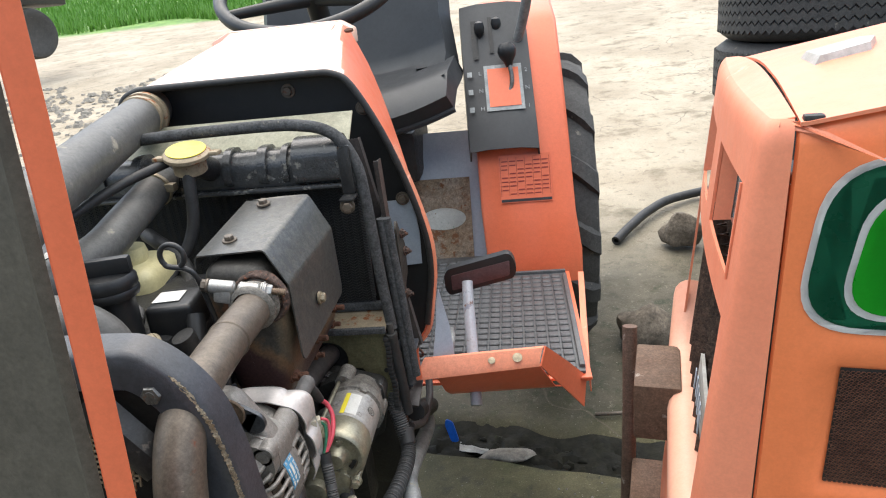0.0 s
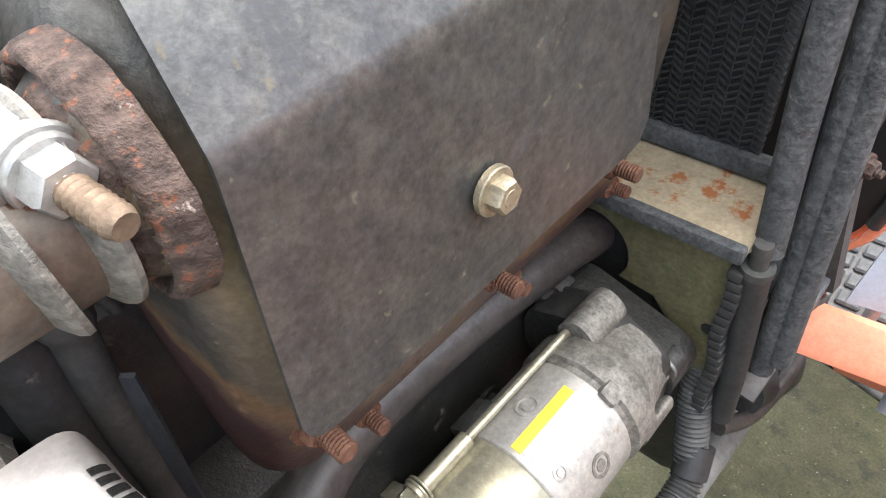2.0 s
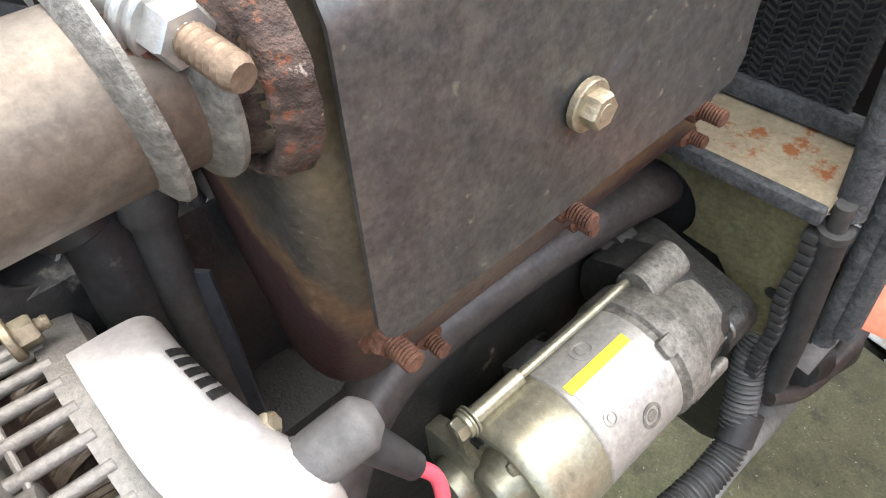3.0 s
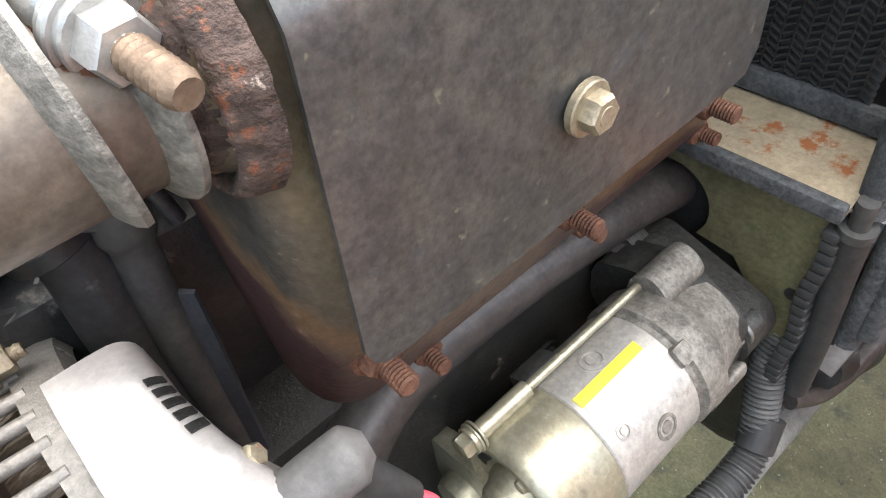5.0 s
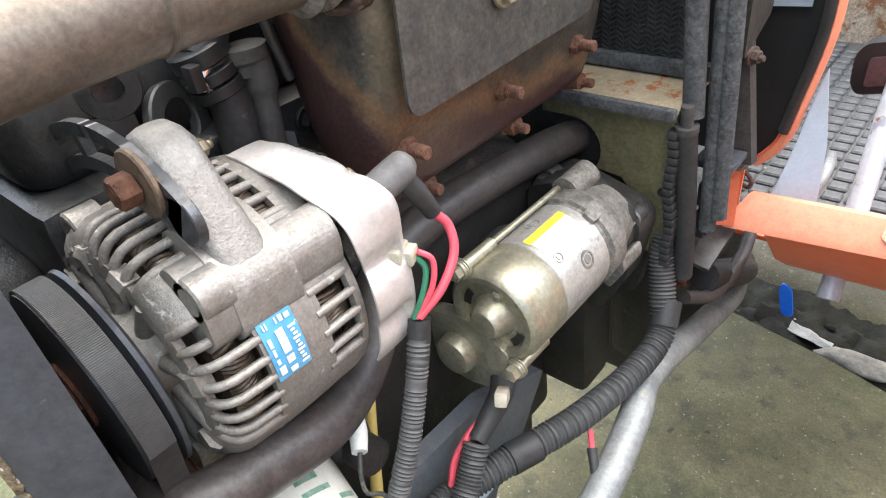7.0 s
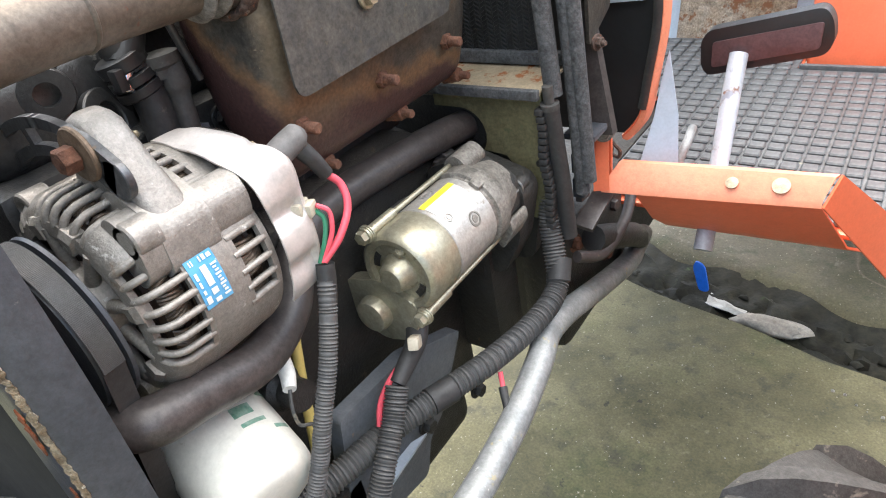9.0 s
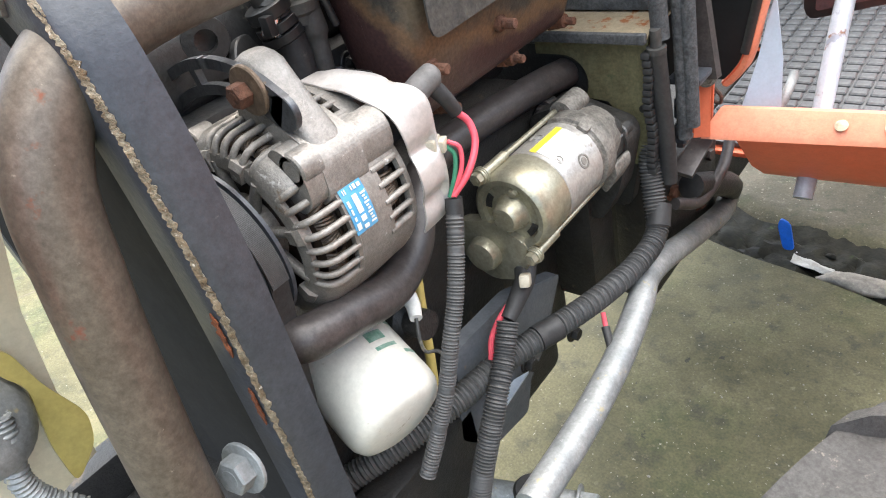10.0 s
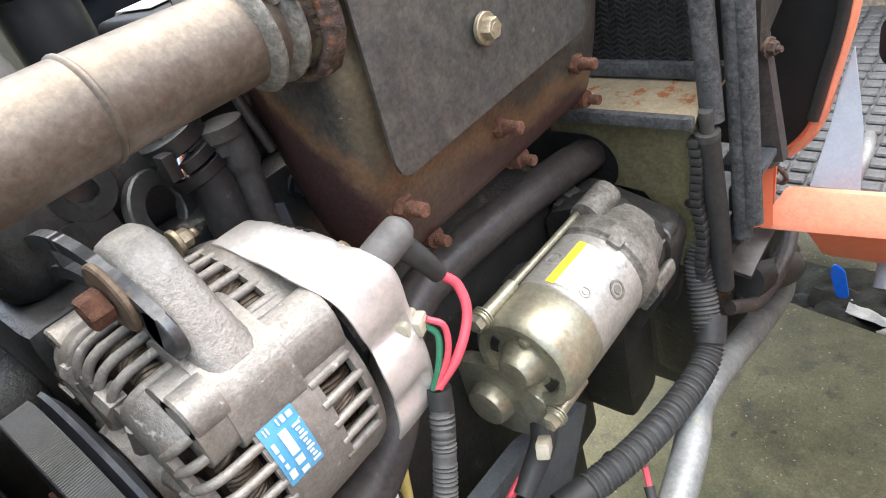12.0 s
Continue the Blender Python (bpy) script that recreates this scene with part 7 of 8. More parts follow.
box(bm, (0, 0, 0), (0.0190, 0.0175, 0.005), 0.0018, seg=1)
stud_mesh = bpy.data.meshes.new("stud")
bm.to_mesh(stud_mesh)
bm.free()
stud_mesh.materials.append(M_mat)
for i in range(14):
    for j in range(23 if i < 6 else 18):
        o = new("stud", stud_mesh)
        o.parent = mt
        o.location = Vector((-0.022 + 0.0222 * i, 0.855 + 0.0228 * j, 0.4775)) - mt.location
for i in range(6):
    for j in range(10):
        o = new("stud", stud_mesh)
        o.parent = mt
        o.location = Vector((-0.155 + 0.0222 * i, 1.174 + 0.0228 * j, 0.4775)) - mt.location

ped = thing("clutch_pedal", (0.11, 0.76, 0.46), "worn lavender pedal arm with a maroon rubber pad", "pedal")
part("arm", tube(B(), [(0.096, 0.924, 0.615), (0.097, 0.902, 0.587), (0.100, 0.862, 0.537), (0.103, 0.822, 0.490), (0.105, 0.788, 0.449)], 0.0098, 16), M_lavender, ped)
bm = B()
prism(bm, round_poly([(0.063, 0.589), (0.178, 0.616), (0.184, 0.630), (0.181, 0.651), (0.172, 0.664), (0.062, 0.639), (0.055, 0.627), (0.056, 0.600)], 0.008), "y", 0.926, 0.946, 0.004)
pad = part("pad", bm, M_plastic, ped, "black rubber pad rim")
bm = B()
prism(bm, round_poly([(0.068, 0.599), (0.172, 0.623), (0.173, 0.650), (0.068, 0.627)], 0.004), "y", 0.9235, 0.927, 0.001)
part("pad_face", bm, M_maroon, pad, "worn maroon metal face")

# gearbox tunnel and plate behind the pedals
tun = thing("gearbox_tunnel", (-0.06, 1.35, 0.45), "blue-grey sheet metal tunnel with a rusty cover plate", "cover")
bm = B()
sheet(bm, [[(-0.30, 1.396, 0.44), (0.03, 1.396, 0.44), (0.108, 1.402, 0.44)], [(-0.30, 1.457, 0.62), (0.03, 1.457, 0.62), (0.106, 1.463, 0.62)], [(-0.30, 1.49, 0.72), (0.03, 1.49, 0.72), (0.104, 1.495, 0.72)], [(-0.30, 1.53, 0.77), (0.03, 1.53, 0.77), (0.103, 1.53, 0.77)]], 0.003)
part("sheet", bm, M_grey_sheet, tun)
bm = B()
def tpt(u, v, h=0.0):
    return Vector((-0.070 + 0.144 * u, 1.404 + 0.068 * v - 0.9 * h, 0.462 + 0.202 * v + 0.3 * h))
rows = [[tpt(-0.32, v, 0.004), tpt(0.3, v, 0.005), tpt(1, v, 0.004)] for v in (0, 0.5, 1)]
sheet(bm, rows, 0.003)
rp = part("cover_plate", bm, M_rustplate, tun, "rust-stained bolted cover plate")
for u, v in ((0.1, 0.85), (0.88, 0.85), (0.1, 0.12), (0.88, 0.12)):
    lathe(b2 := B(), [(0.009, 0), (0.009, 0.002), (0.005, 0.003), (0.005, 0.006), (0.001, 0.007)], tpt(u, v, 0.007), (0, -0.94, 0.32), 18)
    part("bolt", b2, M_rustplate, rp)
bm = B()
pts = [tpt(0.5 + 0.40 * math.cos(2 * math.pi * k / 28), 0.52 + 0.13 * math.sin(2 * math.pi * k / 28), 0.0095) for k in range(28)]
vs = [bm.verts.new(p) for p in pts]
f = bm.faces.new(vs)
bmesh.ops.solidify(bm, geom=[f], thickness=0.001)
M_oval = mat("flaked_white_oval", (0.80, 0.82, 0.78), (0.70, 0.72, 0.68), 0.6, scale=40, grain=0.1, bump=0.1, spots=[((0.25, 0.40, 0.28), 0.38, 130, 0.7), ((0.20, 0.12, 0.07), 0.36, 170, 0.8)])
part("oval_label", bm, M_oval, rp, "flaked white and green oval label")
part("underbody", box(B(), (-0.17, 1.16, 0.36), (0.24, 0.80, 0.19), 0.02), M_dark, tun)
part("rear_axle", cyl(B(), (-0.3, 1.86, 0.475), (0.2, 1.86, 0.475), 0.08), M_dark, tun)
bm = B()
tube(bm, [(0.02, 0.70, 0.50), (0.03, 0.76, 0.47), (0.02, 0.82, 0.43), (0.0, 0.88, 0.38)], 0.014, 12)
box(bm, (-0.03, 0.76, 0.45), (0.06, 0.16, 0.14), 0.015)
part("linkage", bm, M_dark, tun)
for k, (y, z) in enumerate(((0.700, 0.490), (0.735, 0.455), (0.775, 0.430), (0.800, 0.480))):
    add_bolt(tun, (-0.001, y, z), (1, -0.2, 0.1), M_pipe_dark if k % 2 else M_rust, 0.007, 0.007)
part("rod", tube(B(), [(0.018, 0.665, 0.50), (0.030, 0.70, 0.485), (0.036, 0.745, 0.50), (0.030, 0.79, 0.53)], 0.006, 10), M_pipe_dark, tun)
part("bracket", box(B(), (0.022, 0.70, 0.535), (0.020, 0.05, 0.006), 0.002, (20, 10, 0)), M_pipe_dark, tun)
part("hook_rod", tube(B(), [(0.058, 0.80, 0.48), (0.066, 0.82, 0.53), (0.070, 0.84, 0.55), (0.066, 0.87, 0.55)], 0.005, 10), M_galv, tun)

# hoses above the engine
ah = hose("air_hose", [(-0.328, 0.795, 0.979), (-0.310, 0.70, 0.971), (-0.290, 0.60, 0.962), (-0.271, 0.50, 0.952), (-0.253, 0.41, 0.942), (-0.242, 0.34, 0.925), (-0.240, 0.29, 0.895)], 0.028, M_air_hose, "fat dusty air intake hose", "hose", n=28)
bm = B()
for y, r_ in ((0.725, 0.0295), (0.742, 0.0325)):
    lathe(bm, [(0.0275, 0), (r_, 0.001), (r_, 0.012), (0.0275, 0.013)], (-0.3145 - 0.19 * (y - 0.725), y, 0.9733), (-0.19, 1, 0.085), 36)
part("clamp", bm, M_shelf, ah, "tarnished hose clamp")
ah2 = hose("upper_radiator_hose", [(-0.255, 0.645, 0.905), (-0.256, 0.60, 0.893), (-0.255, 0.54, 0.88), (-0.254, 0.48, 0.868), (-0.268, 0.42, 0.860), (-0.266, 0.36, 0.860), (-0.235, 0.325, 0.864), (-0.192, 0.322, 0.862), (-0.164, 0.328, 0.840), (-0.156, 0.332, 0.80)], 0.021, M_air_hose, "curved black radiator hose", "hose", n=24)
bm = B()
lathe(bm, [(0.0212, 0), (0.0225, 0.001), (0.0225, 0.006), (0.0212, 0.007)], (-0.2555, 0.615, 0.897), (0, 1, 0.2), 28)
box(bm, (-0.232, 0.615, 0.90), (0.014, 0.012, 0.01), 0.002)
part("clamp", bm, M_gold, ah2, "brass hose clamp")
hose("overflow_hose", [(-0.225, 0.608, 0.932), (-0.26, 0.55, 0.92), (-0.29, 0.48, 0.90), (-0.31, 0.40, 0.88), (-0.315, 0.34, 0.85), (-0.31, 0.29, 0.81)], 0.006, M_rubber, "thin black overflow hose", "hose", n=12)
hose("drain_hose", [(-0.199, 0.606, 0.925), (-0.199, 0.60, 0.90), (-0.202, 0.595, 0.86), (-0.212, 0.585, 0.83), (-0.225, 0.57, 0.81), (-0.225, 0.53, 0.80)], 0.0075, M_rubber, "black hose below the radiator cap", "hose", n=12)
hose("bypass_hose", [(-0.27, 0.60, 0.845), (-0.25, 0.585, 0.84), (-0.225, 0.58, 0.82), (-0.20, 0.55, 0.80), (-0.19, 0.50, 0.79)], 0.009, M_rubber, "black bypass hose behind the engine", "hose", n=12)
M_bottle = mat("yellowed_bottle_plastic", (0.62, 0.56, 0.33), (0.54, 0.47, 0.24), 0.35, scale=12, grain=0.1, bump=0.03, spots=[((0.35, 0.28, 0.12), 0.30, 30, 0.5)])
tank = thing("coolant_tank", (-0.255, 0.53, 0.72), "yellowed translucent coolant bottle", "bottle")
bm = B()
box(bm, (-0.275, 0.545, 0.77), (0.11, 0.09, 0.125), 0.022, seg=4)
lathe(bm, [(0.02, 0), (0.022, 0.012), (0.02, 0.02), (0.005, 0.022)], (-0.262, 0.54, 0.83), (0, 0, 1), 24)
part("bottle", bm, M_bottle, tank)
flt = thing("air_filter_housing", (-0.33, 0.45, 0.75), "dark blue-black air filter drum", "air filter")
bm = B()
lathe(bm, [(0.05, 0), (0.055, 0.004), (0.055, 0.12), (0.05, 0.125)], (-0.33, 0.40, 0.82), (0, 1, 0), 36)
part("drum", bm, M_plastic, flt)
plate_label("print_bar", [(-0.303, 0.43, 0.8685), (-0.303, 0.48, 0.8685), (-0.309, 0.48, 0.872), (-0.309, 0.43, 0.872)], M_paper, flt, 0.001)
for p, q in (((-0.15, 0.39, 0.80), (-0.16, 0.45, 0.81)), ((-0.17, 0.36, 0.80), (-0.20, 0.42, 0.83))):
    part("fuel_line", tube(B(), [p, tuple((a + b) / 2 + 0.012 for a, b in zip(p, q)), q], 0.004, 10), M_rubber, eng)
for p in ((-0.150, 0.372, 0.812), (-0.158, 0.350, 0.812)):
    add_bolt(eng, p, (0.3, -0.6, 0.7), M_gold, 0.006, 0.008)
bm = B()
lathe(bm, [(0.022, 0), (0.022, 0.01), (0.017, 0.013), (0.017, 0.02)], (-0.158, 0.345, 0.795), (0, 0, 1), 24)
part("injector_seat", bm, M_dark, eng)
cable = hose("choke_cable", [(-0.245, 0.36, 0.855), (-0.24, 0.33, 0.87), (-0.225, 0.30, 0.86), (-0.20, 0.28, 0.84), (-0.17, 0.27, 0.81)], 0.003, M_olive, "thin olive control cable", "cable", n=8)


# ---- the second tractor ----
T2 = thing("second_tractor_hood", (0.6, 0.6, 0.30), "bleached orange tractor hood with grille and green side decal", "tractor hood")
TN, TF, TS = Vector((0.367, 0.36, 0.0)), Vector((0.2132, 0.9770, 0)), Vector((0.9770, -0.2132, 0))


def q2(a, b, z):
    """a along the front from its near corner, b back along the side, z up; the front leans back."""
    return TN + TF * a + TS * (b + 0.095 * (z - 0.951)) + Vector((0, 0, z))


def grid_skin(As, Zs, holes, at, t):
    bm = B()
    vs = [[bm.verts.new(at(a, z)) for z in Zs] for a in As]
    fs = []
    for i in range(len(As) - 1):
        for j in range(len(Zs) - 1):
            ca, cz = (As[i] + As[i + 1]) / 2, (Zs[j] + Zs[j + 1]) / 2
            if any(a0 < ca < a1 and z0 < cz < z1 for a0, a1, z0, z1 in holes):
                continue
            fs.append(bm.faces.new((vs[i][j], vs[i + 1][j], vs[i + 1][j + 1], vs[i][j + 1])))
    bmesh.ops.recalc_face_normals(bm, faces=fs)
    bmesh.ops.solidify(bm, geom=fs, thickness=t)
    return bm


def nose_bow(a, z):
    return 0.008 * ((a - 0.22) / 0.22) ** 2


def nose_point(s, z):
    """Round the nose: s is negative on its side, then runs along the front."""
    k = min(1.0, max(0.0, (z - 0.955) / 0.020))
    tuck = 0.009 * (1 - math.sqrt(1 - min(k, 0.98) ** 2))
    if s <= 0:
        return q2(0.0 + tuck, 0.020 + s / -0.0095 * (0.0115 - 0.065 * (z - 0.951)), z)
    r = 0.012
    if s < r:
        c = s / r * math.pi / 2
        return q2(r - (r - tuck) * math.cos(c), 0.008 + tuck + r - (r - 0.0) * math.sin(c), z)
    return q2(s, nose_bow(s, z) + tuck, z)


As = [-0.0095, -0.006, -0.0005, 0.002, 0.004, 0.006, 0.008, 0.010, 0.0119, 0.017, 0.025, 0.032, 0.045, 0.075, 0.10, 0.15, 0.19, 0.22, 0.25, 0.29, 0.34, 0.365, 0.395, 0.425, 0.44]
Zs = [0.34, 0.42, 0.46, 0.545, 0.62, 0.70, 0.76, 0.80, 0.835, 0.86, 0.89, 0.92, 0.945, 0.955, 0.961, 0.966, 0.970, 0.973, 0.975]
HOLES = [(0.032, 0.425, 0.545, 0.80), (0.032, 0.19, 0.835, 0.92), (0.25, 0.395, 0.835, 0.92)]
nose = part("nose_panel", grid_skin(As, Zs, HOLES, nose_point, 0.003), M_orange_pale, T2, "bleached nose panel", sharp=45)
bm = B()
sheet(bm, [[nose_point(a, 0.975).lerp(q2(max(a, 0.009), 0.0305, 0.9755), k) + Vector((0, 0, 0.012 * k * math.sin(math.pi * max(a, 0.0) / 0.44))) for k in (0.0, 0.3, 1.0)] for a in As[3:]], 0.003)
part("nose_top", bm, M_orange_pale, T2)
bm = B()
for a0, a1, z0, z1 in HOLES[1:]:
    sheet(bm, [[q2(a0, 0.004, z0), q2(a0, 0.004, z1)], [q2(a0 + 0.012, 0.05, z0 + 0.006), q2(a0 + 0.012, 0.05, z1 - 0.006)], [q2(a1 - 0.012, 0.05, z0 + 0.006), q2(a1 - 0.012, 0.05, z1 - 0.006)], [q2(a1, 0.004, z0), q2(a1, 0.004, z1)]], 0.002)
part("lamp_recess", bm, M_orange_pale, T2)
M_lens = mat("ribbed_lamp_glass", (0.55, 0.57, 0.58), (0.42, 0.44, 0.45), 0.12, 0.3, scale=40, grain=0.05, bump=0.3, bump_scale=120)
for a0, a1 in ((0.042, 0.175), (0.268, 0.385)):
    bm = B()
    rows = [[q2(a0 + (a1 - a0) * i / 6, 0.032 - 0.010 * math.sin(math.pi * i / 6) * math.sin(math.pi * j / 4), 0.845 + 0.066 * j / 4) for j in range(5)] for i in range(7)]
    sheet(bm, rows, 0.003)
    lens = part("headlamp_lens", bm, M_lens, T2, "ribbed glass headlamp")
    bm = B()
    tube(bm, [q2(a0, 0.022, 0.842), q2(a0, 0.022, 0.915), q2(a1, 0.022, 0.915), q2(a1, 0.022, 0.842), q2(a0, 0.022, 0.842)], 0.003, 6, smooth=False)
    part("lens_trim", bm, M_plastic if a0 > 0.2 else M_chrome, lens)
bm = B()
sheet(bm, [[q2(0.025, 0.034, 0.53), q2(0.025, 0.034, 0.81)], [q2(0.432, 0.034, 0.53), q2(0.432, 0.034, 0.81)]], 0.002)
M_grille = mat("rust_dusted_black_mesh", (0.10, 0.062, 0.045), (0.17, 0.11, 0.08), 0.75, scale=40, contrast=0.7, grain=0.5, bump=0.8, bump_scale=260)
gr = part("grille_mesh", bm, M_grille, T2, "rusty black grille mesh")
for k in range(11):
    a = 0.045 + 0.034 * k
    bm = B()
    sheet(bm, [[q2(a, 0.030, 0.54), q2(a, 0.030, 0.795)], [q2(a + 0.007, 0.018, 0.54), q2(a + 0.007, 0.018, 0.795)], [q2(a + 0.014, 0.030, 0.54), q2(a + 0.014, 0.030, 0.795)]], 0.002)
    part("grille_bar", bm, M_grille, gr)
for k in range(4):
    bm = B()
    rows = [[q2(0.08, 0.027, 0.56 + 0.065 * k), q2(0.08, 0.027, 0.570 + 0.065 * k)], [q2(0.36, 0.027, 0.56 + 0.065 * k), q2(0.36, 0.027, 0.570 + 0.065 * k)]]
    sheet(bm, rows, 0.002)
    part("grille_bar", bm, M_hose_dusty, gr)
bm = B()
sheet(bm, [[q2(0.075, 0.013, 0.628), q2(0.075, 0.013, 0.668)], [q2(0.190, 0.013, 0.632), q2(0.190, 0.013, 0.672)]], 0.004)
em = part("emblem", bm, M_litter, T2, "pale metal emblem plate")
for k in range(6):
    bm = B()
    a = 0.084 + 0.017 * k
    sheet(bm, [[q2(a, 0.0095, 0.637), q2(a, 0.0095, 0.661)], [q2(a + 0.007, 0.0095, 0.637), q2(a + 0.007, 0.0095, 0.661)]], 0.001)
    part("print_bar", bm, M_grey_sheet, em)
# rolled chin that frames the grille from below and sweeps up at its far end
bm = B()
rows = []
for k in range(25):
    a = 0.452 - 0.456 * k / 24
    rise = 0.55 + 0.088 * max(0.0, (a - 0.36) / 0.092) ** 2.2 + 0.010 * max(0.0, (0.10 - a) / 0.10)
    rows.append([q2(a, b, rise + z) for b, z in ((0.030, 0.008), (0.014, 0.011), (0.006, 0.010), (-0.001, 0.006), (-0.005, -0.002), (-0.006, -0.014), (-0.003, -0.028), (0.004, -0.034), (0.010, -0.080), (0.030, -0.150), (0.055, -0.230))])
sheet(bm, rows, 0.003)
part("chin", bm, M_chin, T2, "rolled lip below the grille, its lit top in pale paint", sharp=50)
# side panel with vent recess
def s2(b, z, out=0.0):
    return TN + TS * (b + 0.03 * (z - 0.951)) - TF * (out - 0.0) + Vector((0, 0, z))
bm = B()
Bs, Zp = [0.0335, 0.0355, 0.06, 0.072, 0.084, 0.20, 0.212, 0.35, 0.9], [0.30, 0.62, 0.64, 0.655, 0.662, 0.774, 0.786, 0.80, 0.90, 0.955, 0.966, 0.972]
def climb(b):
    return 0.19 * max(0.0, min(b, 0.30) - 0.036)
def out_of(b, z):
    inside = 0.084 <= b <= 0.20 and 0.66 <= z <= 0.775
    ring_ = 0.07 <= b <= 0.213 and 0.64 <= z <= 0.79
    edge_ = -0.004 if b < 0.035 else 0
    return (-0.004 if inside else 0.003 if ring_ else 0.0) + edge_ - (0.010 if z > 0.97 else 0.003 if z > 0.96 else 0)
sheet(bm, [[s2(b, z + climb(b) * max(0.0, (z - 0.95) / 0.022), out_of(b, z)) for z in Zp] for b in Bs], -0.002)
panel = part("side_panel", bm, M_orange_panel, T2, "orange side panel", sharp=50)
bm = B()
for i in range(30):
    for j in range(29):
        b, z = 0.0865 + 0.0037 * i + 0.00185 * (j % 2), 0.664 + 0.0038 * j
        c = s2(b, z, -0.001)
        lathe(bm, [(0.0019, 0), (0.0019, 0.001), (0.0014, 0.0012), (0.0013, 0.0002)], c, -TF, 6, close=False)
vent = tagged(part("vent_mesh", bm, M_rust, panel, "rusty perforated vent mesh"), kind="stuff")
bm = B()
sheet(bm, [[s2(0.085, 0.662, -0.0015), s2(0.085, 0.774, -0.0015)], [s2(0.20, 0.662, -0.0015), s2(0.20, 0.774, -0.0015)]], 0.001)
part("vent_back", bm, M_dark, panel)
for (b0, b1, z0, z1, r_), m_, lift in (((0.044, 0.245, 0.806, 0.948, 0.05), M_wdecal, 0.0012), ((0.0490, 0.240, 0.8112, 0.943, 0.047), M_gdark, 0.0018), ((0.0735, 0.225, 0.818, 0.926, 0.038), M_wdecal, 0.0024), ((0.0785, 0.220, 0.8230, 0.921, 0.035), M_gbright, 0.0030)):
    bm = B()
    vs = [bm.verts.new(s2(b, z, lift)) for b, z in round_poly([(b0, z0), (b1, z0), (b1, z1), (b0 + 0.012, z1)], r_, 8)]
    f_ = bm.faces.new(vs)
    bmesh.ops.solidify(bm, geom=[f_], thickness=0.0004)
    part("decal_field", bm, m_, panel)
bm = B()
rows = [[q2(a, b, 0.9735 + 0.016 * math.sin(math.pi * a / 0.44) + climb(b) + (0.004 if abs(a - 0.19) < 0.07 and b > 0.06 else 0)) for b in (0.033, 0.04, 0.07, 0.12, 0.2, 0.4, 0.9)] for a in [0.0, 0.004, 0.02, 0.05, 0.10, 0.12, 0.14, 0.22, 0.26, 0.28, 0.33, 0.40, 0.44]]
sheet(bm, rows, 0.003)
hood2 = part("hood_top", bm, M_orange_pale, T2, "bleached hood top", sharp=50)
bm = B()
bq = [(0.140, 0.062), (0.196, 0.058), (0.198, 0.108), (0.180, 0.118), (0.145, 0.106)]
lo = [bm.verts.new(q2(a, b, 0.988 + climb(b))) for a, b in bq]
hi = [bm.verts.new(q2(0.17 + (a - 0.17) * 0.85, 0.09 + (b - 0.09) * 0.85, 0.998 + climb(b))) for a, b in bq]
bm.faces.new(hi)
for i in range(5):
    bm.faces.new((lo[i], lo[(i + 1) % 5], hi[(i + 1) % 5], hi[i]))
part("badge", bm, M_litter, hood2, "silver hood badge")
part("latch_pad", box(B(), q2(0.006, 0.042, 0.975), (0.014, 0.010, 0.006), 0.002, (0, 0, -12)), M_rubber, T2, "black rubber pad")
part("inner_frame", box(B(), q2(0.22, 0.35, 0.60), (0.5, 0.36, 0.5), 0.02, (0, 0, -12.3)), M_dark, T2)

bar = thing("front_bumper", (0.36, 0.75, 0.05), "rusty steel bumper bar and beam of the second tractor", "bumper")
bm = B()
tube(bm, [(0.357, 0.805, 0.575), (0.352, 0.778, 0.44), (0.348, 0.772, 0.30), (0.342, 0.767, 0.05)], 0.0115, 14, smooth=False)
M_rustbeam = mat("dark_rusted_beam", (0.15, 0.085, 0.055), (0.24, 0.16, 0.11), 0.7, 0.15, scale=16, grain=0.3, bump=0.3, spots=[((0.34, 0.30, 0.26), 0.34, 30, 0.6), ((0.07, 0.035, 0.02), 0.36, 60, 0.9)])
M_rustbar = mat("rust_worn_grey_steel", (0.25, 0.17, 0.13), (0.17, 0.10, 0.075), 0.7, 0.25, scale=20, grain=0.3, bump=0.3, spots=[((0.34, 0.30, 0.27), 0.38, 45, 0.6)])
part("upright", bm, M_rustbar, bar)
bm = B()
box(bm, (0.378, 0.698, 0.525), (0.062, 0.118, 0.086), 0.004, (0, 0, -12.3))
part("beam", bm, M_rustbeam, bar, "rusty box beam with a paint splash")
bm = B()
box(bm, (0.390, 0.698, 0.330), (0.10, 0.118, 0.05), 0.004, (0, 0, -12.3))
part("lower_beam", bm, M_rustbeam, bar)

# ---- yard: stones, tyres, hose, litter, plants ----
def stone(name, c, s, seed, label, subdiv=3, material=None):
    bm = B()
    bmesh.ops.create_icosphere(bm, subdivisions=subdiv, radius=1)
    for v in bm.verts:
        n_ = v.co.normalized()
        k = 1 + 0.35 * noise.noise(n_ * 1.3 + Vector((seed, 0, 0))) + 0.14 * noise.noise(n_ * 3.4 + Vector((0, seed, 0))) + 0.05 * noise.noise(n_ * 9)
        v.co = Vector((n_.x * s[0] * k, n_.y * s[1] * k, max(n_.z * s[2] * k, -s[2] * 0.6))) + Vector(c)
    return single(name, bm, material or M_rock, label, "rock", sharp=50)


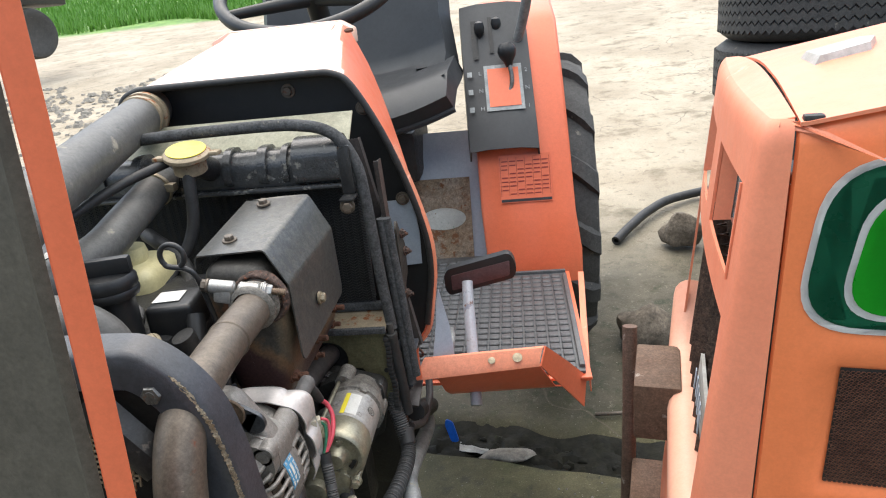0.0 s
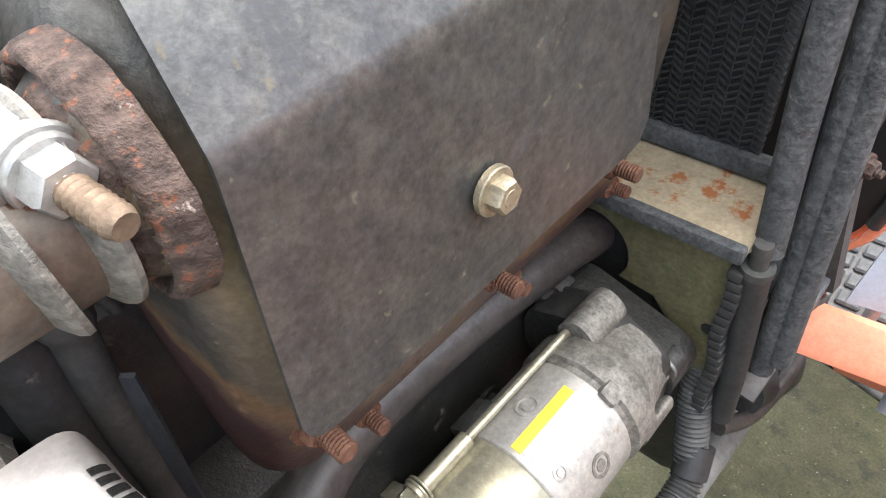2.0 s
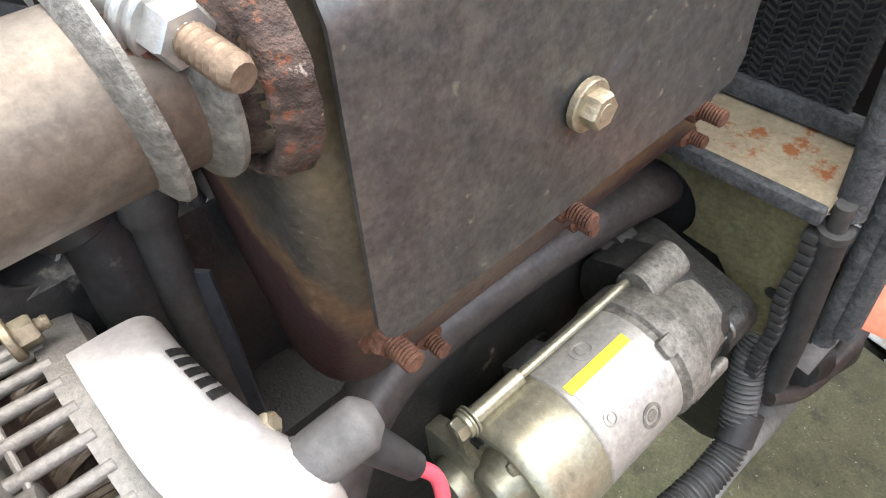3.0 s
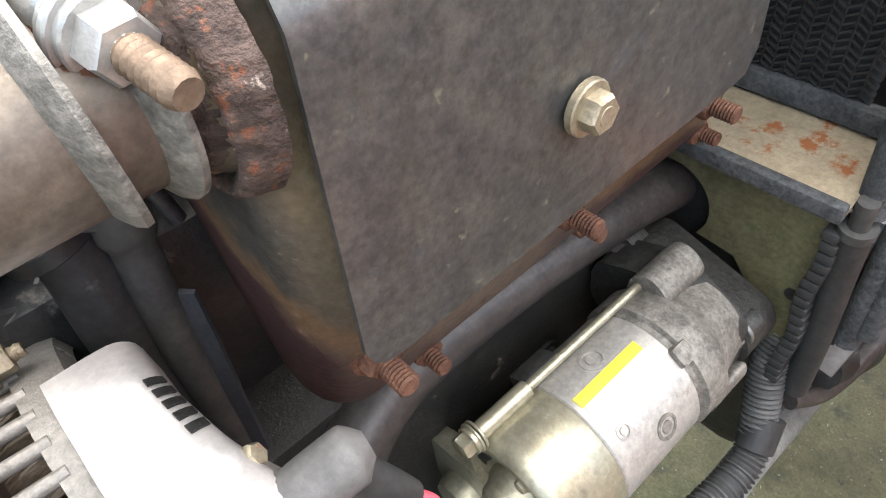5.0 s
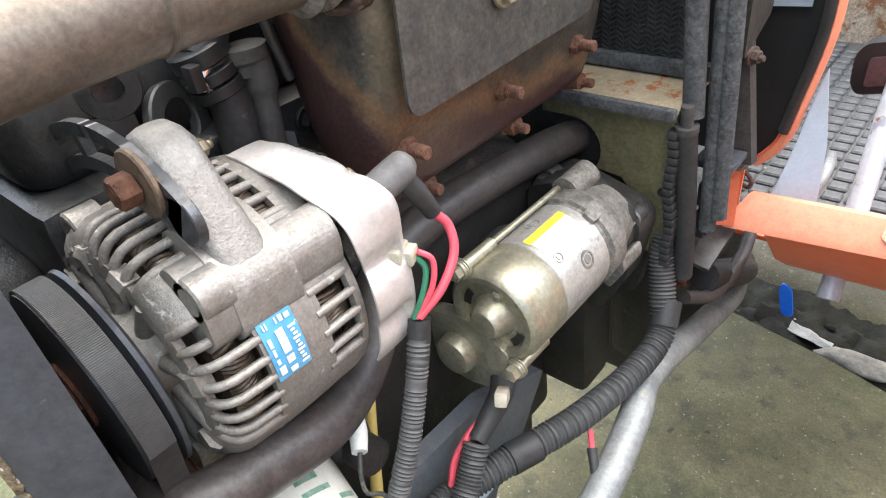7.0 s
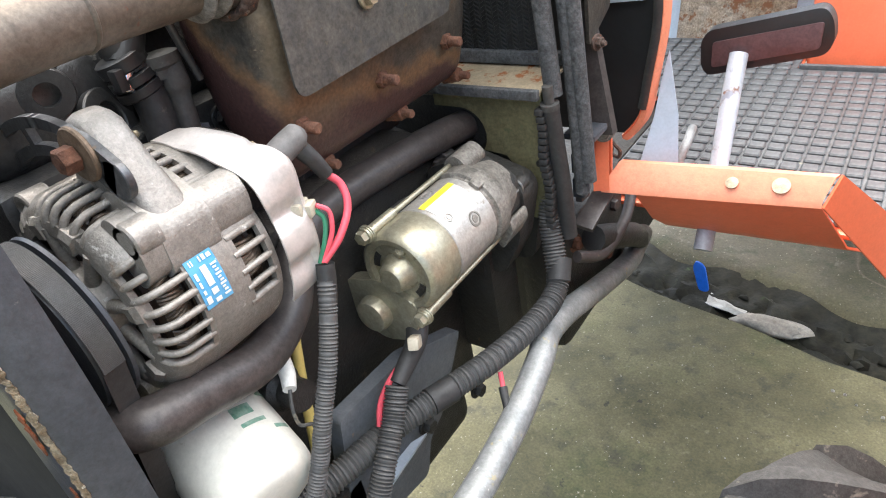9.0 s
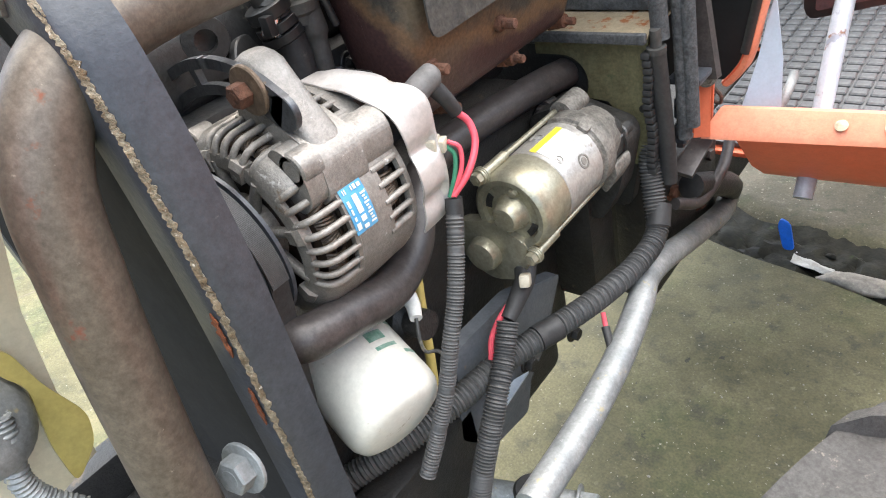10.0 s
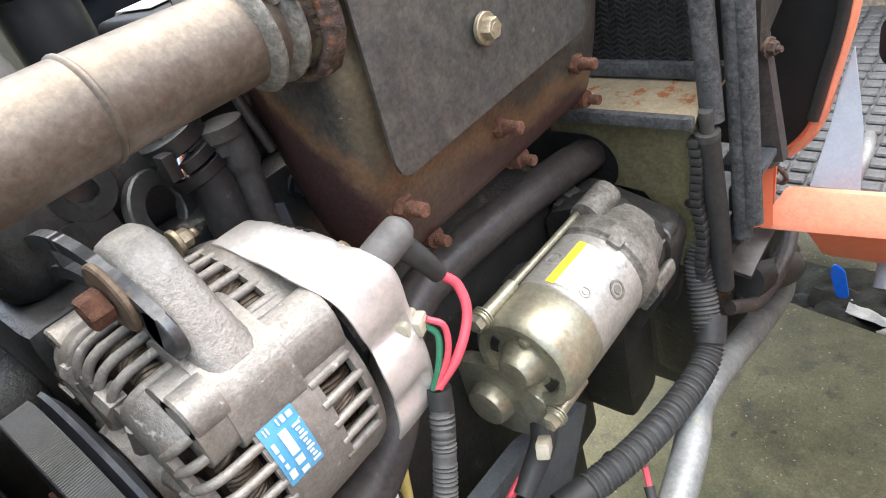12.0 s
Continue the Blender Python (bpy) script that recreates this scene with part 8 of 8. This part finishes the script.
stone("rock", (0.555, 1.68, 0.095), (0.085, 0.07, 0.07), 3.1, "dark brown field stone on the yard")
stone("rock", (0.80, 2.32, 0.165), (0.07, 0.06, 0.07), 7.7, "pale brown stone beside the hose end")
stone("flat_stone", (0.125, 1.232, -0.002), (0.066, 0.022, 0.014), 5.2, "flat pale stone chip at the gutter edge", 3, M_gravel)
stone("rock", (0.50, 1.02, 0.03), (0.07, 0.05, 0.045), 1.4, "mossy stone in the gutter", 2)
for k in range(26):
    x = -0.25 + 1.1 * random.random()
    y = slab_edge(x) + 0.02 + 0.11 * random.random()
    stone("pebble", (x, y, -0.018), (0.006 + 0.010 * random.random(), 0.006 + 0.008 * random.random(), 0.006), k * 1.7, "small wet pebble in the gutter", 1, M_mud)
hose("rubber_hose_on_ground", [(0.565, 2.37, 0.125), (0.64, 2.47, 0.150), (0.74, 2.60, 0.168), (0.88, 2.72, 0.18), (1.2, 2.82, 0.19), (1.6, 2.85, 0.19)], 0.019, M_rubber, "dark green-black garden hose lying on the yard", "hose", n=14, hollow=0.6)


def road_tyre(c, r, w, tilt):
    ob = thing("road_tyre", c, "worn black road tyre in a stack on the yard", "tyre", group="stacked tyres")
    bm = B()
    prof = [(r * 0.62, 0.02), (r * 0.70, 0), (r * 0.9, 0.004), (r * 0.965, 0.02), (r * 0.985, 0.03)]
    prof += [(r * 0.985, w - 0.03), (r * 0.965, w - 0.02), (r * 0.9, w - 0.004), (r * 0.70, w), (r * 0.62, w - 0.02), (r * 0.60, w * 0.5), (r * 0.62, 0.02)]
    lathe(bm, prof, c, (0.02 * tilt, 0.03 * tilt, 1), 72, close=False)
    part("carcass", bm, M_tyre, ob)
    bm = B()
    n = 84
    for row in range(5):
        z0 = 0.03 + (w - 0.06) * row / 5 + 0.003
        z1 = 0.03 + (w - 0.06) * (row + 1) / 5 - 0.003
        ring = []
        for k in range(n * 2):
            a = math.pi * k / n
            zig = 0.006 * (1 if k % 2 else -1)
            ring.append([(c[0] + rr * math.cos(a), c[1] + rr * math.sin(a), c[2] + z + zig) for rr, z in ((r * 0.98, z0), (r, z0), (r, z1), (r * 0.98, z1))])
        vs = [[bm.verts.new(p) for p in q] for q in ring]
        for k in range(len(vs)):
            u, w_ = vs[k], vs[(k + 1) % len(vs)]
            for i in range(3):
                bm.faces.new((u[i], u[i + 1], w_[i + 1], w_[i]))
    tagged(part("tread", bm, M_tyre, ob), kind="stuff")


for k, (dx, dy) in enumerate(((0.0, 0.0), (0.02, 0.01), (-0.01, -0.01), (0.0, 0.015), (0.03, 0.0))):
    road_tyre((1.160 + dx + (0.11, 0.10, 0.08, 0.035, 0.0)[min(k, 4)], 2.115 + dy, 0.072 + 0.2005 * k), 0.33 + 0.008 * (k % 2), 0.20, 0.0)

lit = thing("litter", (-0.03, 1.30, -0.03), "blue plastic scrap and dirty white wrapper in the gutter", "litter")
bm = B()
prism(bm, round_poly([(-0.020, 0.0), (0.0, 0.002), (-0.012, 0.062), (-0.030, 0.072), (-0.034, 0.055)], 0.008), "y", 1.285, 1.290, 0.001)
part("blue_scrap", bm, M_bluecap, lit, "bright blue plastic scrap")
bm = B()
rows = [[(0.0 + 0.0095 * i, 1.262 - 0.003 * i + 0.0075 * (j - 3) * (1 + 0.5 * noise.noise(Vector((i * 0.17, 3.3, 7)))) + 0.022 + 0.012 * noise.noise(Vector((i * 0.12, j * 0.3, 7))), -0.006 - 0.010 * (j / 6) + 0.010 * noise.noise(Vector((i * 0.21, j * 0.5, 2))) + 0.002 * noise.noise(Vector((i * 0.9, j * 1.3, 5)))) for j in range(7)] for i in range(9)]
sheet(bm, rows, 0.0015)
part("wrapper", bm, M_litter, lit, "dirty white wrapper")
card = thing("carton_scrap", (0.62, 1.52, 0.03), "white card scrap lying by the stone", "litter")
part("card", box(B(), (0.63, 1.50, 0.045), (0.06, 0.10, 0.012), 0.003, (6, 0, 20)), M_litter, card)
wire = hose("bent_steel_rod", [(0.36, 1.37, 0.015), (0.41, 1.36, 0.022), (0.44, 1.37, 0.022), (0.46, 1.42, 0.03), (0.47, 1.46, 0.036)], 0.005, M_pipe, "bent rusty steel rod on the ground", "rod", n=8)

bm = B()
for k in range(60):
    c = Vector((0.46 + 0.12 * random.random(), 0.93 + 0.14 * random.random(), 0.0 + 0.03 * random.random()))
    a = random.random() * 6.28
    d = Vector((math.cos(a), math.sin(a), 0.4 + 0.5 * random.random())).normalized()
    sd = Vector((-d.y, d.x, 0)) * 0.012
    l_ = 0.02 + 0.02 * random.random()
    vs = [bm.verts.new(p) for p in (c, c + d * l_ * 0.5 + sd, c + d * l_, c + d * l_ * 0.5 - sd)]
    bm.faces.new(vs)
single("weeds", bm, M_leaf, "low green weeds beside the bumper", "weeds", kind="stuff")

# grass verge, gravel and far things
bm = B()
rnd = random.Random(5)
for k in range(15000):
    x = -24 + 21 * rnd.random()
    y = 15.6 + 9 * rnd.random() ** 1.6 + 0.5 * math.sin(x * 1.3) - 0.25 * x * 0.4
    z = ground_z(x, y)
    h = 0.12 + 0.22 * rnd.random()
    a = rnd.random() * 6.28
    w_ = 0.026
    lean = Vector((math.cos(a), math.sin(a), 0)) * 0.06
    p = Vector((x, y, z - 0.01))
    sd = Vector((-math.sin(a), math.cos(a), 0)) * w_
    vs = [bm.verts.new(v) for v in (p - sd, p + sd, p + lean * 0.5 + Vector((0, 0, h * 0.7)) + sd * 0.6, p + lean + Vector((0, 0, h)))]
    bm.faces.new(vs)
single("grass", bm, M_grass, "bright green verge grass", "grass", kind="stuff")
bm = B()
for k in range(1500):
    x = -7.5 + 5.0 * rnd.random()
    y = 4.2 + 4.2 * rnd.random()
    if rnd.random() > 1.2 - abs(x + 4.6) / 2.2 or noise.noise(Vector((x * 0.8, y * 0.8, 9))) < -0.12:
        continue
    z = ground_z(x, y)
    s_ = 0.015 + 0.03 * rnd.random() ** 2
    vs = [bm.verts.new(Vector((x, y, z)) + Vector((s_ * sx * (0.7 + 0.6 * rnd.random()), s_ * sy * (0.7 + 0.6 * rnd.random()), s_ * sz))) for sx, sy, sz in ((-1, -1, 0), (1, -1, 0), (1, 1, 0), (-1, 1, 0), (-0.5, -0.5, 0.9), (0.5, -0.6, 0.8), (0.6, 0.5, 0.9), (-0.5, 0.6, 0.7))]
    for f in ((4, 5, 6, 7), (0, 1, 5, 4), (1, 2, 6, 5), (2, 3, 7, 6), (3, 0, 4, 7)):
        bm.faces.new([vs[i] for i in f])
single("gravel", bm, M_gravel, "loose pale gravel on the yard", "gravel", kind="stuff", sharp=20)
bm = B()
lathe(bm, [(0.20, 0.03), (0.26, 0.0), (0.32, 0.01), (0.34, 0.05), (0.34, 0.17), (0.32, 0.21), (0.26, 0.22), (0.20, 0.19)], (-6.55, 9.0, 1.26), (0.9, -0.3, 0), 36)
far = thing("parked_trailer", (-6.6, 9.0, 0.9), "dark parked trailer wheel at the edge of the yard", "trailer")
part("wheel", bm, M_tyre, far)
part("mudguard", box(B(), (-6.8, 9.2, 1.75), (0.9, 1.2, 0.25), 0.05), M_dark, far)

bm = B()
rnd = random.Random(11)
for k in range(170):
    x, y = -0.05 + 0.75 * rnd.random(), 0.35 + 0.95 * rnd.random()
    if y > slab_edge(x) - 0.02:
        continue
    s_ = 0.0010 + 0.0022 * rnd.random() ** 3
    lo = [bm.verts.new((x + s_ * u * (0.7 + 0.6 * rnd.random()), y + s_ * v * (0.7 + 0.6 * rnd.random()), 0.0)) for u, v in ((-1, -1), (1, -1), (1, 1), (-1, 1))]
    hi = bm.verts.new((x, y, s_ * (0.6 + 0.5 * rnd.random()) + 0.002))
    for i in range(4):
        bm.faces.new((lo[i], lo[(i + 1) % 4], hi))
single("debris", bm, M_gravel, "crumbs of stone and dirt on the concrete", "debris", kind="stuff", sharp=20)
